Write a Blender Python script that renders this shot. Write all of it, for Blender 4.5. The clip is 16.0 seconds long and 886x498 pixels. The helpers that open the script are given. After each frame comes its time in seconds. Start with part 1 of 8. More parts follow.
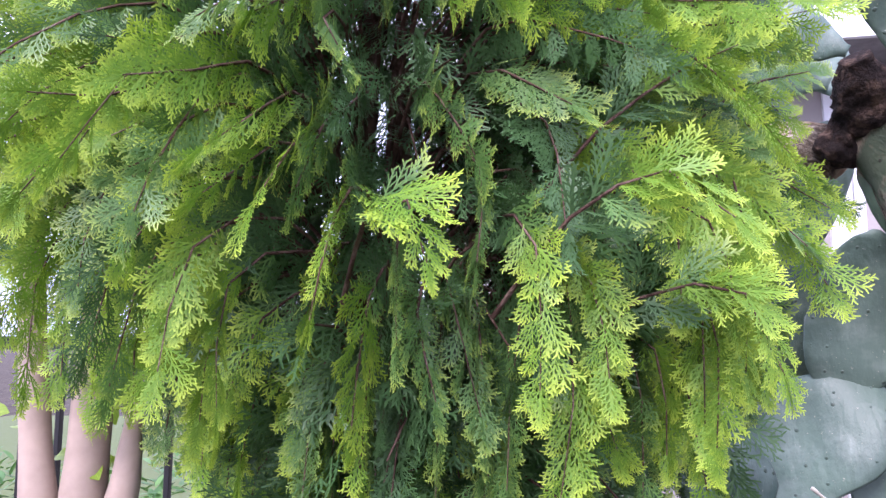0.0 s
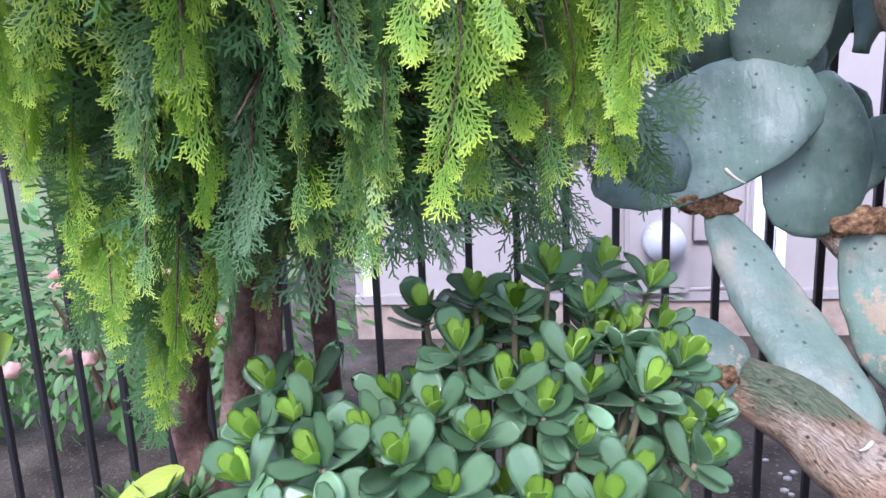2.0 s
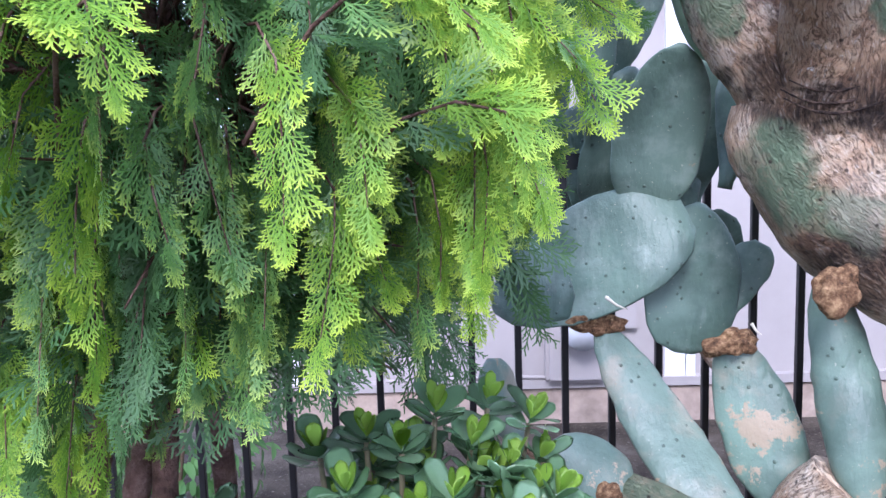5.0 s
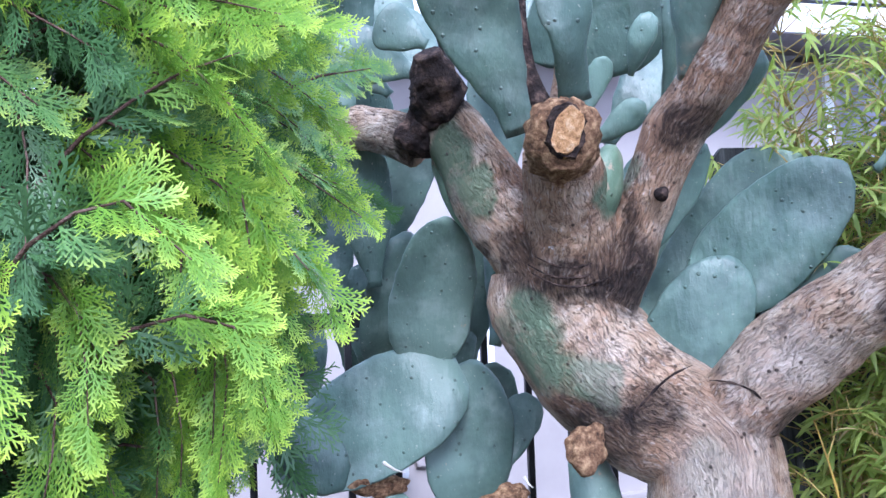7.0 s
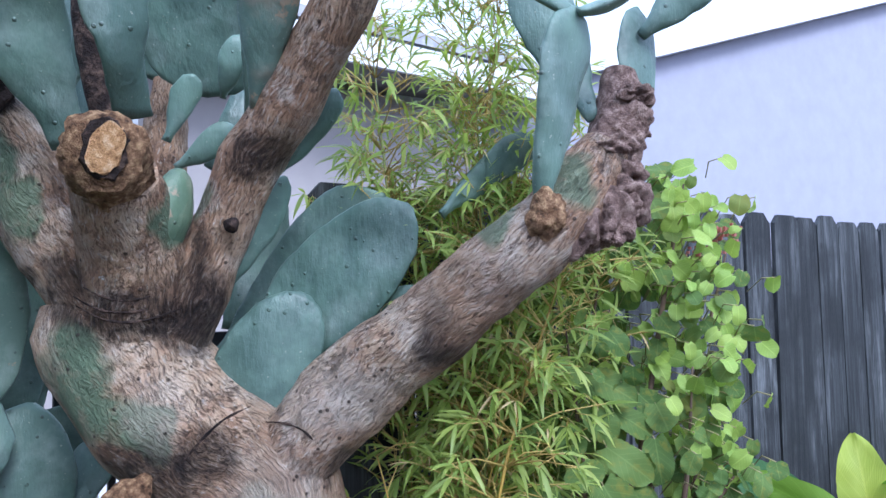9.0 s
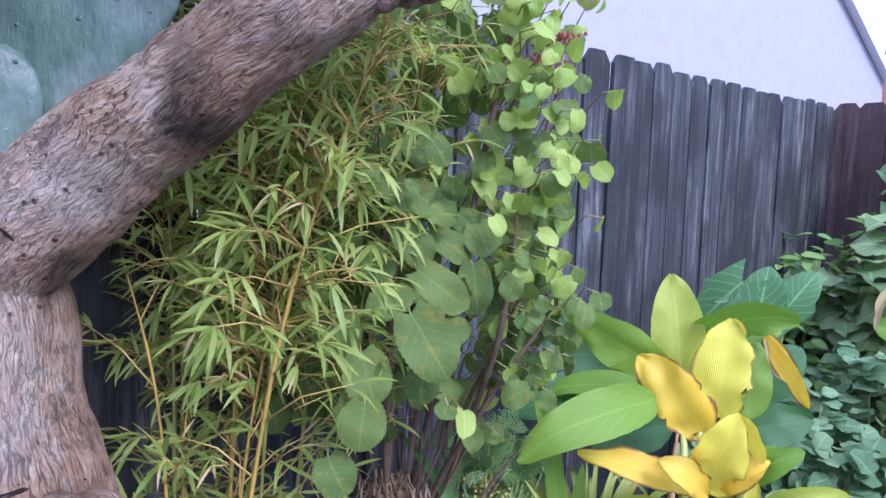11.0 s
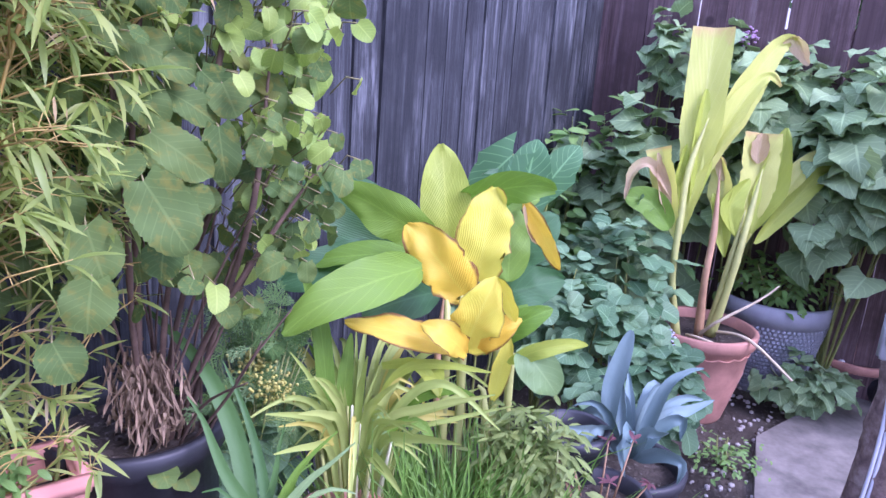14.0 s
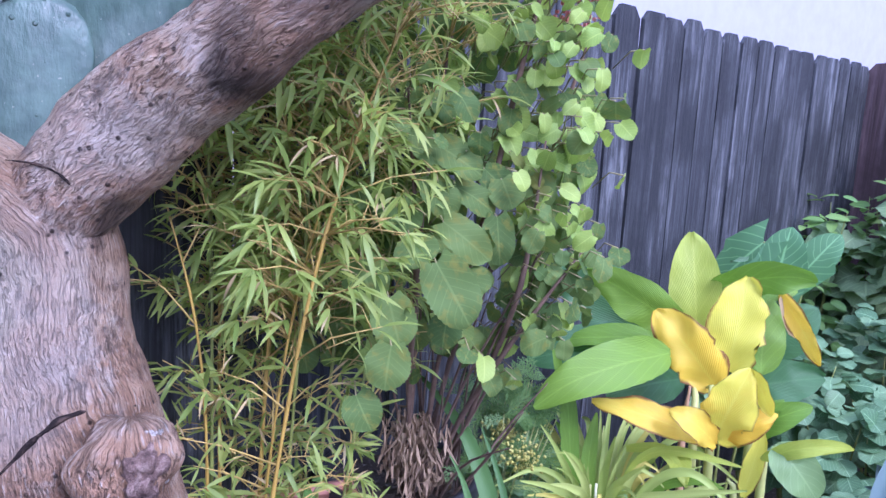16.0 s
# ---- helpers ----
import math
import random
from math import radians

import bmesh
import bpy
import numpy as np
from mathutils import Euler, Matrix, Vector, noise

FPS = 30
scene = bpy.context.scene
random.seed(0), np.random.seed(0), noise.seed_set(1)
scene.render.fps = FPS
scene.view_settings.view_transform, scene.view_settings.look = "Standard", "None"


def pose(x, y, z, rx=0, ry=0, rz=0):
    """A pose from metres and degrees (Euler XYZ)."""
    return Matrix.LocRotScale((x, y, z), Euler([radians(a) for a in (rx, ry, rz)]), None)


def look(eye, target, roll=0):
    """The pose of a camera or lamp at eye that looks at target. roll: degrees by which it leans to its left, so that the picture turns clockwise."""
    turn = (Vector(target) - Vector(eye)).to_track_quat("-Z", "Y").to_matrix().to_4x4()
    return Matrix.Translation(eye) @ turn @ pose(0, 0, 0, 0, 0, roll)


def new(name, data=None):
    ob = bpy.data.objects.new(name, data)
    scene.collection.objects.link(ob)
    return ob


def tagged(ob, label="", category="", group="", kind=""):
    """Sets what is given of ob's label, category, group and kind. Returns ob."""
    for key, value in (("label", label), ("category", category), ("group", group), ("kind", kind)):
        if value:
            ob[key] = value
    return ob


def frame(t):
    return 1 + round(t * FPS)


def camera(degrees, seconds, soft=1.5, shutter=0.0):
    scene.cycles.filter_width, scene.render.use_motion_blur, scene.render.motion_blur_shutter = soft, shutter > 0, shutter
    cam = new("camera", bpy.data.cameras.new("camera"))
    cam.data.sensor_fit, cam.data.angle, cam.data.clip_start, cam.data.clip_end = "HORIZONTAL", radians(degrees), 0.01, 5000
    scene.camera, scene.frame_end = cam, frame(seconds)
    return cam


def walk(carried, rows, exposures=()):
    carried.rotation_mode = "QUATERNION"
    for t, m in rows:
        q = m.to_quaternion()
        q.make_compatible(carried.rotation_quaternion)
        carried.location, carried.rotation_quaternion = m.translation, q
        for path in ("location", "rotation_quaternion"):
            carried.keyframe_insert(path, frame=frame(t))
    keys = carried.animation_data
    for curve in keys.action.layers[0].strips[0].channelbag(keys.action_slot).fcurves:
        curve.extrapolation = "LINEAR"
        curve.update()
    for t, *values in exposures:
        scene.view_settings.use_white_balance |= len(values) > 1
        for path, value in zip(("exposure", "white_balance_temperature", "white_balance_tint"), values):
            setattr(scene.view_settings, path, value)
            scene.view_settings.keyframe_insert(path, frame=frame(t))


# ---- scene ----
cam = camera(62.5, 16.0)
PATH = [
    (0, (0.069, 0.047, 1.47), (-0.04, 2.027, 1.727), 0.1),
    (0.5, (0.1, 0.088, 1.441), (0.042, 2.085, 1.519), -0.8),
    (1, (0.107, 0.132, 1.402), (0.11, 2.13, 1.311), -1.7),
    (1.5, (0.117, 0.175, 1.374), (0.168, 2.155, 1.094), -2.2),
    (2, (0.121, 0.193, 1.362), (0.186, 2.149, 0.945), -2.5),
    (2.5, (0.128, 0.189, 1.362), (0.191, 2.13, 0.883), -2.4),
    (3, (0.139, 0.172, 1.374), (0.2, 2.115, 0.901), -2.0),
    (3.2, (0.141, 0.166, 1.38), (0.206, 2.113, 0.924), -1.7),
    (5.3, (0.201, 0.116, 1.485), (0.521, 2.082, 1.309), -1.9),
    (5.5, (0.213, 0.112, 1.491), (0.592, 2.072, 1.356), -2.0),
    (6, (0.239, 0.101, 1.518), (0.766, 2.03, 1.481), -2.3),
    (6.5, (0.247, 0.098, 1.535), (0.885, 1.993, 1.574), -2.3),
    (7, (0.264, 0.078, 1.555), (0.995, 1.937, 1.644), -2.2),
    (7.5, (0.286, 0.062, 1.567), (1.133, 1.869, 1.687), -1.9),
    (8, (0.314, 0.037, 1.569), (1.387, 1.719, 1.712), -1.4),
    (8.5, (0.399, 0.006, 1.576), (1.719, 1.502, 1.723), -1.0),
    (8.7, (0.44, 0.007, 1.578), (1.8, 1.466, 1.725), -1.0),
    (10.8, (0.728, 0.126, 1.448), (2.373, 1.249, 1.268), 1.2),
    (11, (0.744, 0.136, 1.44), (2.417, 1.211, 1.226), 1.8),
    (11.5, (0.793, 0.142, 1.425), (2.549, 1.057, 1.142), 3.1),
    (12, (0.832, 0.147, 1.413), (2.668, 0.872, 1.088), 4.1),
    (12.5, (0.849, 0.145, 1.41), (2.713, 0.787, 1.076), 4.6),
    (13, (0.861, 0.119, 1.419), (2.755, 0.658, 1.074), 5.4),
    (13.5, (0.849, 0.096, 1.415), (2.745, 0.587, 1.006), 5.3),
    (14, (0.821, 0.096, 1.416), (2.677, 0.635, 0.903), 4.3),
    (14.5, (0.794, 0.101, 1.424), (2.611, 0.772, 0.928), 3.5),
    (15, (0.756, 0.119, 1.436), (2.517, 0.96, 0.998), 3.2),
    (15.5, (0.736, 0.121, 1.435), (2.433, 1.106, 1.049), 3.1),
    (16, (0.698, 0.11, 1.445), (2.324, 1.223, 1.101), 3.0),
]
walk(cam, [(t, look(eye, target, roll)) for t, eye, target, roll in PATH], [(0.0, 1.47, 5900, 36), (2.5, 1.5, 5500, 25), (5.5, 1.5, 5400, 24), (7.0, 1.58, 5150, 22), (8.0, 1.43, 5150, 17), (9.0, 1.08, 5150, 15), (11.0, 1.19, 5150, 31), (12.5, 1.28, 5100, 44), (14.2, 1.42, 5050, 51), (16.0, 1.36, 4920, 38)])

# ---- light ----
world = bpy.data.worlds.new("world")
scene.world = world
world.use_nodes = True
wn, wl = world.node_tree.nodes, world.node_tree.links
sky = wn.new("ShaderNodeTexSky")
sky.sky_type, sky.sun_disc = "NISHITA", False
sky.sun_elevation, sky.sun_rotation = radians(43.5), radians(199)
sky.dust_density, sky.air_density = 4.0, 1.0
cloud = wn.new("ShaderNodeMix")
cloud.data_type = "RGBA"
cloud.inputs[0].default_value = 0.72
cloud.inputs[7].default_value = (8.8, 9.7, 11.6, 1)
wl.new(sky.outputs[0], cloud.inputs[6])
wl.new(cloud.outputs[2], wn["Background"].inputs[0])
wn["Background"].inputs[1].default_value = 0.11
sun = new("sun", bpy.data.lights.new("sun", "SUN"))
sun.data.energy, sun.data.angle, sun.data.color = 1.5, radians(22), (1.0, 0.96, 0.88)
sun.matrix_basis = look((0, 0, 6.5), (2.2, 6.5, 0.0))

# ---- building helpers ----
rnd = random.Random(7)


def mesh_of(name, bm, mats=()):
    me = bpy.data.meshes.new(name)
    bm.to_mesh(me)
    bm.free()
    for m in mats:
        me.materials.append(m)
    return me


def smooth(me):
    me.polygons.foreach_set("use_smooth", [True] * len(me.polygons))
    return me


def world_of(ob):
    base = world_of(ob.parent) @ ob.matrix_parent_inverse if ob.parent else Matrix()
    return base @ ob.matrix_basis


def place(name, me, m, parent=None, label=""):
    """A mesh object at the world pose m, under parent."""
    ob = new(name, me)
    if parent:
        ob.parent = parent
        ob.matrix_parent_inverse = world_of(parent).inverted()
    ob.matrix_basis = m
    return tagged(ob, label)


def part(name, bm, mat, parent, label="", soft=True):
    me = mesh_of(name, bm, [mat])
    if soft:
        smooth(me)
    return place(name, me, Matrix(), parent, label)


def thing(name, at, label, category, group=""):
    ob = new(name)
    ob.empty_display_size = 0.05
    ob.matrix_basis = Matrix.Translation(at)
    return tagged(ob, label, category, group)


def solid(name, bm, mat, label, category="", kind="", soft=False):
    me = mesh_of(name, bm, [mat])
    if soft:
        smooth(me)
    return tagged(new(name, me), label, category, "", kind)


def box(bm, c, size, m=None):
    """A box with centre c; m turns and moves it afterwards."""
    r = bmesh.ops.create_cube(bm, size=1.0)["verts"]
    bmesh.ops.scale(bm, vec=size, verts=r)
    bmesh.ops.translate(bm, vec=c, verts=r)
    if m is not None:
        bmesh.ops.transform(bm, matrix=m, verts=r)
    return r


def smooth_path(pts, radii, step):
    """Catmull-Rom points and radii along a line of points."""
    P = [Vector(p) for p in pts]
    out, rad = [], []
    for i in range(len(P) - 1):
        a, b, c, d = P[max(i - 1, 0)], P[i], P[i + 1], P[min(i + 2, len(P) - 1)]
        n = max(1, int((c - b).length / step))
        for k in range(n):
            s = k / n
            out.append(0.5 * (2 * b + (c - a) * s + (2 * a - 5 * b + 4 * c - d) * s * s + (3 * b - a - 3 * c + d) * s ** 3))
            rad.append(radii[i] + (radii[i + 1] - radii[i]) * (s * s * (3 - 2 * s)))
    out.append(P[-1])
    rad.append(radii[-1])
    return out, rad


def tube(bm, pts, radii, n=8, step=0.0, rough=0.0, grain=8.0, caps=True, flat=1.0, seed=0.0):
    """A tube along points, with a radius at each, uneven by rough (a share of the radius)."""
    if step:
        pts, radii = smooth_path(pts, radii, step)
    pts = [Vector(p) for p in pts]
    rings, side, uvl, far = [], None, bm.loops.layers.uv.verify(), [0.0]
    for i, p in enumerate(pts):
        t = (pts[min(i + 1, len(pts) - 1)] - pts[max(i - 1, 0)]).normalized()
        if side is None:
            side = t.cross(Vector((0.31, 0.2, 0.93)) if abs(t.z) < 0.9 else Vector((1, 0.1, 0))).normalized()
        side = (side - t * side.dot(t)).normalized()
        up = t.cross(side)
        ring = []
        for k in range(n):
            a = 2 * math.pi * k / n
            d = side * math.cos(a) + up * math.sin(a) * flat
            r = radii[i]
            if rough:
                q = p + d * r
                r *= 1 + rough * (noise.noise(q * grain + Vector((seed, 0, 0))) + 0.45 * noise.noise(q * grain * 3.1))
            ring.append(bm.verts.new(p + d * r))
        rings.append(ring)
    for p, q in zip(pts, pts[1:]):
        far.append(far[-1] + (q - p).length)
    girth = 6.283 * max(radii) / n
    for i, (a, b) in enumerate(zip(rings, rings[1:])):
        for k in range(n):
            f = bm.faces.new((a[k], a[(k + 1) % n], b[(k + 1) % n], b[k]))
            for lp, c in zip(f.loops, ((k, i), (k + 1, i), (k + 1, i + 1), (k, i + 1))):
                lp[uvl].uv = (c[0] * girth, far[c[1]])
    if caps:
        bm.faces.new(rings[0][::-1])
        bm.faces.new(rings[-1])
    return rings


def aim(pos, along, up=(0, 0, 1), size=1.0, wide=None):
    """The pose of a leaf at pos: its length (y) along, its face (z) towards up."""
    y = Vector(along).normalized()
    x = y.cross(Vector(up))
    if x.length < 1e-4:
        x = y.cross(Vector((1, 0.2, 0)))
    x.normalize()
    z = x.cross(y)
    w = size if wide is None else wide
    m = Matrix((x * w, y * size, z * size)).transposed().to_4x4()
    m.translation = pos
    return m


def rim(v, kind):
    """Half width of a leaf at v along its length, 0 to 1."""
    if kind == "round":
        return max(0.0, 1 - abs(2 * v ** 0.92 - 1) ** 2.2) ** 0.5
    if kind == "lance":
        return (v ** 0.55) * ((1 - v) ** 0.9) * 1.95
    if kind == "ovate":
        return (v ** 0.45) * ((1 - v) ** 0.62) * 1.62
    if kind == "obovate":
        return (v ** 0.8) * ((1 - v) ** 0.38) * 1.75
    if kind == "ellip":
        return (v ** 0.62) * ((1 - v) ** 0.55) * 2.2
    if kind == "blade":
        return (v ** 0.6) * ((1 - v) ** 0.75) * 2.53
    if kind == "cordate":
        return max(0.0, 1 - abs(2 * v ** 0.72 - 1) ** 2.1) ** 0.5 * (1.06 - 0.32 * v * v)
    if kind == "strap":
        return min(1.0, 0.55 + v) * min(1.0, ((1 - v) * 3.2) ** 0.7)
    if kind == "vine":
        pts = ((0, 0.3), (0.1, 0.72), (0.28, 1.0), (0.4, 0.6), (0.54, 0.74), (0.68, 0.42), (0.85, 0.24), (1, 0.02))
        for (a, ra), (b, rb) in zip(pts, pts[1:]):
            if v <= b:
                return ra + (rb - ra) * (v - a) / (b - a)
    if kind == "cut":
        return min(1.0, 0.14 + (v * 1.7) ** 1.1)
    if kind == "paddle":
        return min(1.0, 0.12 + (v * 2.4) ** 1.2) * min(1.0, ((1 - v) * 2.1) ** 0.62)
    return math.sin(math.pi * v)


def leaf_mesh(name, length, width, kind, mat, segs=6, cols=4, droop=0.3, fold=0.2, wave=0.0, heart=0.0, teeth=0.0, lobes=0.0, twist=0.0, thick=0.0, seed=1, torn=0.0):
    """A leaf along y with its face to z. UV: x across, y along."""
    r = random.Random(seed)
    bm = bmesh.new()
    uvl = bm.loops.layers.uv.new("uv")
    rows = []
    for i in range(segs + 1):
        v = i / segs
        row = []
        hw = max(0.0, rim(min(max(v, 0.004), 0.997), kind)) * width / 2
        if heart and v < 0.45:
            hw = max(hw, width / 2 * (0.55 + v))
        if lobes:
            hw *= 1 - lobes * 0.5 * (1 + math.cos(2 * math.pi * v * 2.6)) * (1 - v)
        for c in range(cols + 1):
            u = 2 * c / cols - 1
            x, y = u * hw, v * length
            if heart:
                y -= heart * length * (abs(u) ** 1.3) * max(0, 0.5 - v) * 2
            if teeth and abs(u) > 0.99:
                x *= 1 + teeth * (1 if (i + c) % 2 else -1)
            if torn and abs(u) > 0.6:
                x *= 1 - torn * r.random()
            z = fold * abs(u) * hw + wave * width * math.sin(v * 9 + u * 1.5 + seed) * abs(u)
            a = droop * v * v
            s = v * length
            ang = droop * v
            yy = y - s + (math.sin(ang) / ang * s if abs(ang) > 1e-3 else s)
            zz = -(1 - math.cos(ang)) / ang * s if abs(ang) > 1e-3 else 0
            tx = twist * v
            row.append((bm.verts.new((x * math.cos(tx) - z * math.sin(tx), yy - z * math.sin(ang) * 0.3, zz + z * math.cos(tx) + x * math.sin(tx))), (u * 0.5 + 0.5, v)))
        rows.append(row)
    for a, b in zip(rows, rows[1:]):
        for c in range(cols):
            q = (a[c], a[c + 1], b[c + 1], b[c])
            f = bm.faces.new([p[0] for p in q])
            for lp, p in zip(f.loops, q):
                lp[uvl].uv = p[1]
    if thick:
        bmesh.ops.solidify(bm, geom=bm.faces[:], thickness=-thick)
    return smooth(mesh_of(name, bm, [mat]))


def mass(name, items, parent=None, label="", kind="stuff"):
    """Many copies of leaf meshes, items of (mesh, pose), joined into one mesh."""
    cache, V, F, U, S = {}, [], [], [], []
    n = 0
    for me, m in items:
        if me.name not in cache:
            v = np.empty(len(me.vertices) * 3)
            me.vertices.foreach_get("co", v)
            lt, ls, li = np.empty(len(me.polygons), int), np.empty(len(me.polygons), int), np.empty(len(me.loops), int)
            me.polygons.foreach_get("loop_total", lt)
            me.loops.foreach_get("vertex_index", li)
            uv = np.zeros(len(me.loops) * 2)
            if me.uv_layers:
                me.uv_layers[0].data.foreach_get("uv", uv)
            cache[me.name] = (v.reshape(-1, 3), lt, li, uv)
        v, lt, li, uv = cache[me.name]
        M = np.array(m)
        V.append(v @ M[:3, :3].T + M[:3, 3])
        S.append(lt)
        F.append(li + n)
        U.append(uv)
        n += len(v)
    V, S, F, U = np.concatenate(V), np.concatenate(S), np.concatenate(F), np.concatenate(U)
    out = bpy.data.meshes.new(name)
    out.vertices.add(len(V))
    out.vertices.foreach_set("co", V.ravel())
    out.loops.add(len(F))
    out.loops.foreach_set("vertex_index", F)
    out.polygons.add(len(S))
    out.polygons.foreach_set("loop_start", np.concatenate([[0], np.cumsum(S)[:-1]]))
    out.uv_layers.new(name="uv")
    out.uv_layers[0].data.foreach_set("uv", U)
    out.polygons.foreach_set("use_smooth", [True] * len(S))
    out.update(calc_edges=True)
    out.materials.append(items[0][0].materials[0])
    ob = place(name, out, Matrix(), parent, label)
    return tagged(ob, "", "", "", kind)


def foliage(name, items, parent, most=300, rest="foliage"):
    """The first leaves as parts of their own, those past that joined."""
    for me, m in items[:most]:
        place(name, me, m, parent)
    if len(items) > most:
        mass(rest, items[most:], parent)


# ---- materials ----
class Nodes:
    """A short way to write a node material."""

    def __init__(self, name):
        self.mat = bpy.data.materials.new(name)
        self.mat.use_nodes = True
        self.n, self.l = self.mat.node_tree.nodes, self.mat.node_tree.links
        self.bsdf, self.out = self.n["Principled BSDF"], self.n["Material Output"]

    def add(self, kind, **sets):
        nd = self.n.new(kind)
        for k, v in sets.items():
            setattr(nd, k, v)
        return nd

    def link(self, a, b):
        self.l.new(a, b)

    def coords(self, scale=(1, 1, 1), which="Object"):
        tc = self.add("ShaderNodeTexCoord")
        mp = self.add("ShaderNodeMapping")
        mp.inputs["Scale"].default_value = scale
        self.link(tc.outputs[which], mp.inputs[0])
        return mp.outputs[0]

    def noise(self, scale, detail=4, at=None, rough=0.6):
        nd = self.add("ShaderNodeTexNoise")
        nd.inputs["Scale"].default_value, nd.inputs["Detail"].default_value, nd.inputs["Roughness"].default_value = scale, detail, rough
        if at is not None:
            self.link(at, nd.inputs["Vector"])
        return nd.outputs["Fac"]

    def ramp(self, fac, stops):
        nd = self.add("ShaderNodeValToRGB")
        els = nd.color_ramp.elements
        while len(els) < len(stops):
            els.new(0.5)
        for e, (p, c) in zip(els, stops):
            e.position = p
            e.color = (*c, 1) if len(c) == 3 else c
        self.link(fac, nd.inputs[0])
        return nd.outputs[0]

    def mix(self, fac, a, b, how="MIX"):
        nd = self.add("ShaderNodeMix", data_type="RGBA", blend_type=how)
        for s, k in ((fac, 0), (a, 6), (b, 7)):
            if isinstance(s, (int, float)):
                nd.inputs[k].default_value = s
            elif isinstance(s, tuple):
                nd.inputs[k].default_value = (*s, 1)
            else:
                self.link(s, nd.inputs[k])
        return nd.outputs[2]

    def math(self, op, a, b=0.0):
        nd = self.add("ShaderNodeMath", operation=op)
        for s, k in ((a, 0), (b, 1)):
            if isinstance(s, (int, float)):
                nd.inputs[k].default_value = s
            else:
                self.link(s, nd.inputs[k])
        return nd.outputs[0]

    def bump(self, height, strength, dist=0.01):
        nd = self.add("ShaderNodeBump")
        nd.inputs["Strength"].default_value, nd.inputs["Distance"].default_value = strength, dist
        self.link(height, nd.inputs["Height"])
        self.link(nd.outputs[0], self.bsdf.inputs["Normal"])
        return nd

    def set(self, colour=None, rough=None, metal=None, spec=None):
        for key, v in (("Base Color", colour), ("Roughness", rough), ("Metallic", metal), ("Specular IOR Level", spec)):
            if v is None:
                continue
            if isinstance(v, tuple):
                self.bsdf.inputs[key].default_value = (*v, 1)
            elif isinstance(v, (int, float)):
                self.bsdf.inputs[key].default_value = v
            else:
                self.link(v, self.bsdf.inputs[key])
        return self


def plain(name, colour, rough=0.6, vary=0.25, scale=14.0, metal=0.0, bump=0.15, spec=None):
    """Paint, plastic or clay with stains and a fine grain."""
    k = Nodes(name)
    a = k.coords()
    f = k.noise(scale, 6, a)
    g = k.noise(scale * 9, 3, a)
    dark, light = tuple(c * (1 - vary) for c in colour), tuple(min(1, c * (1 + vary * 0.6)) for c in colour)
    col = k.ramp(f, [(0.3, dark), (0.7, light)])
    k.set(col, k.math("ADD", k.math("MULTIPLY", g, 0.2), rough - 0.1), metal, spec)
    k.bump(k.math("ADD", f, k.math("MULTIPLY", g, 0.5)), bump, 0.002)
    return k.mat


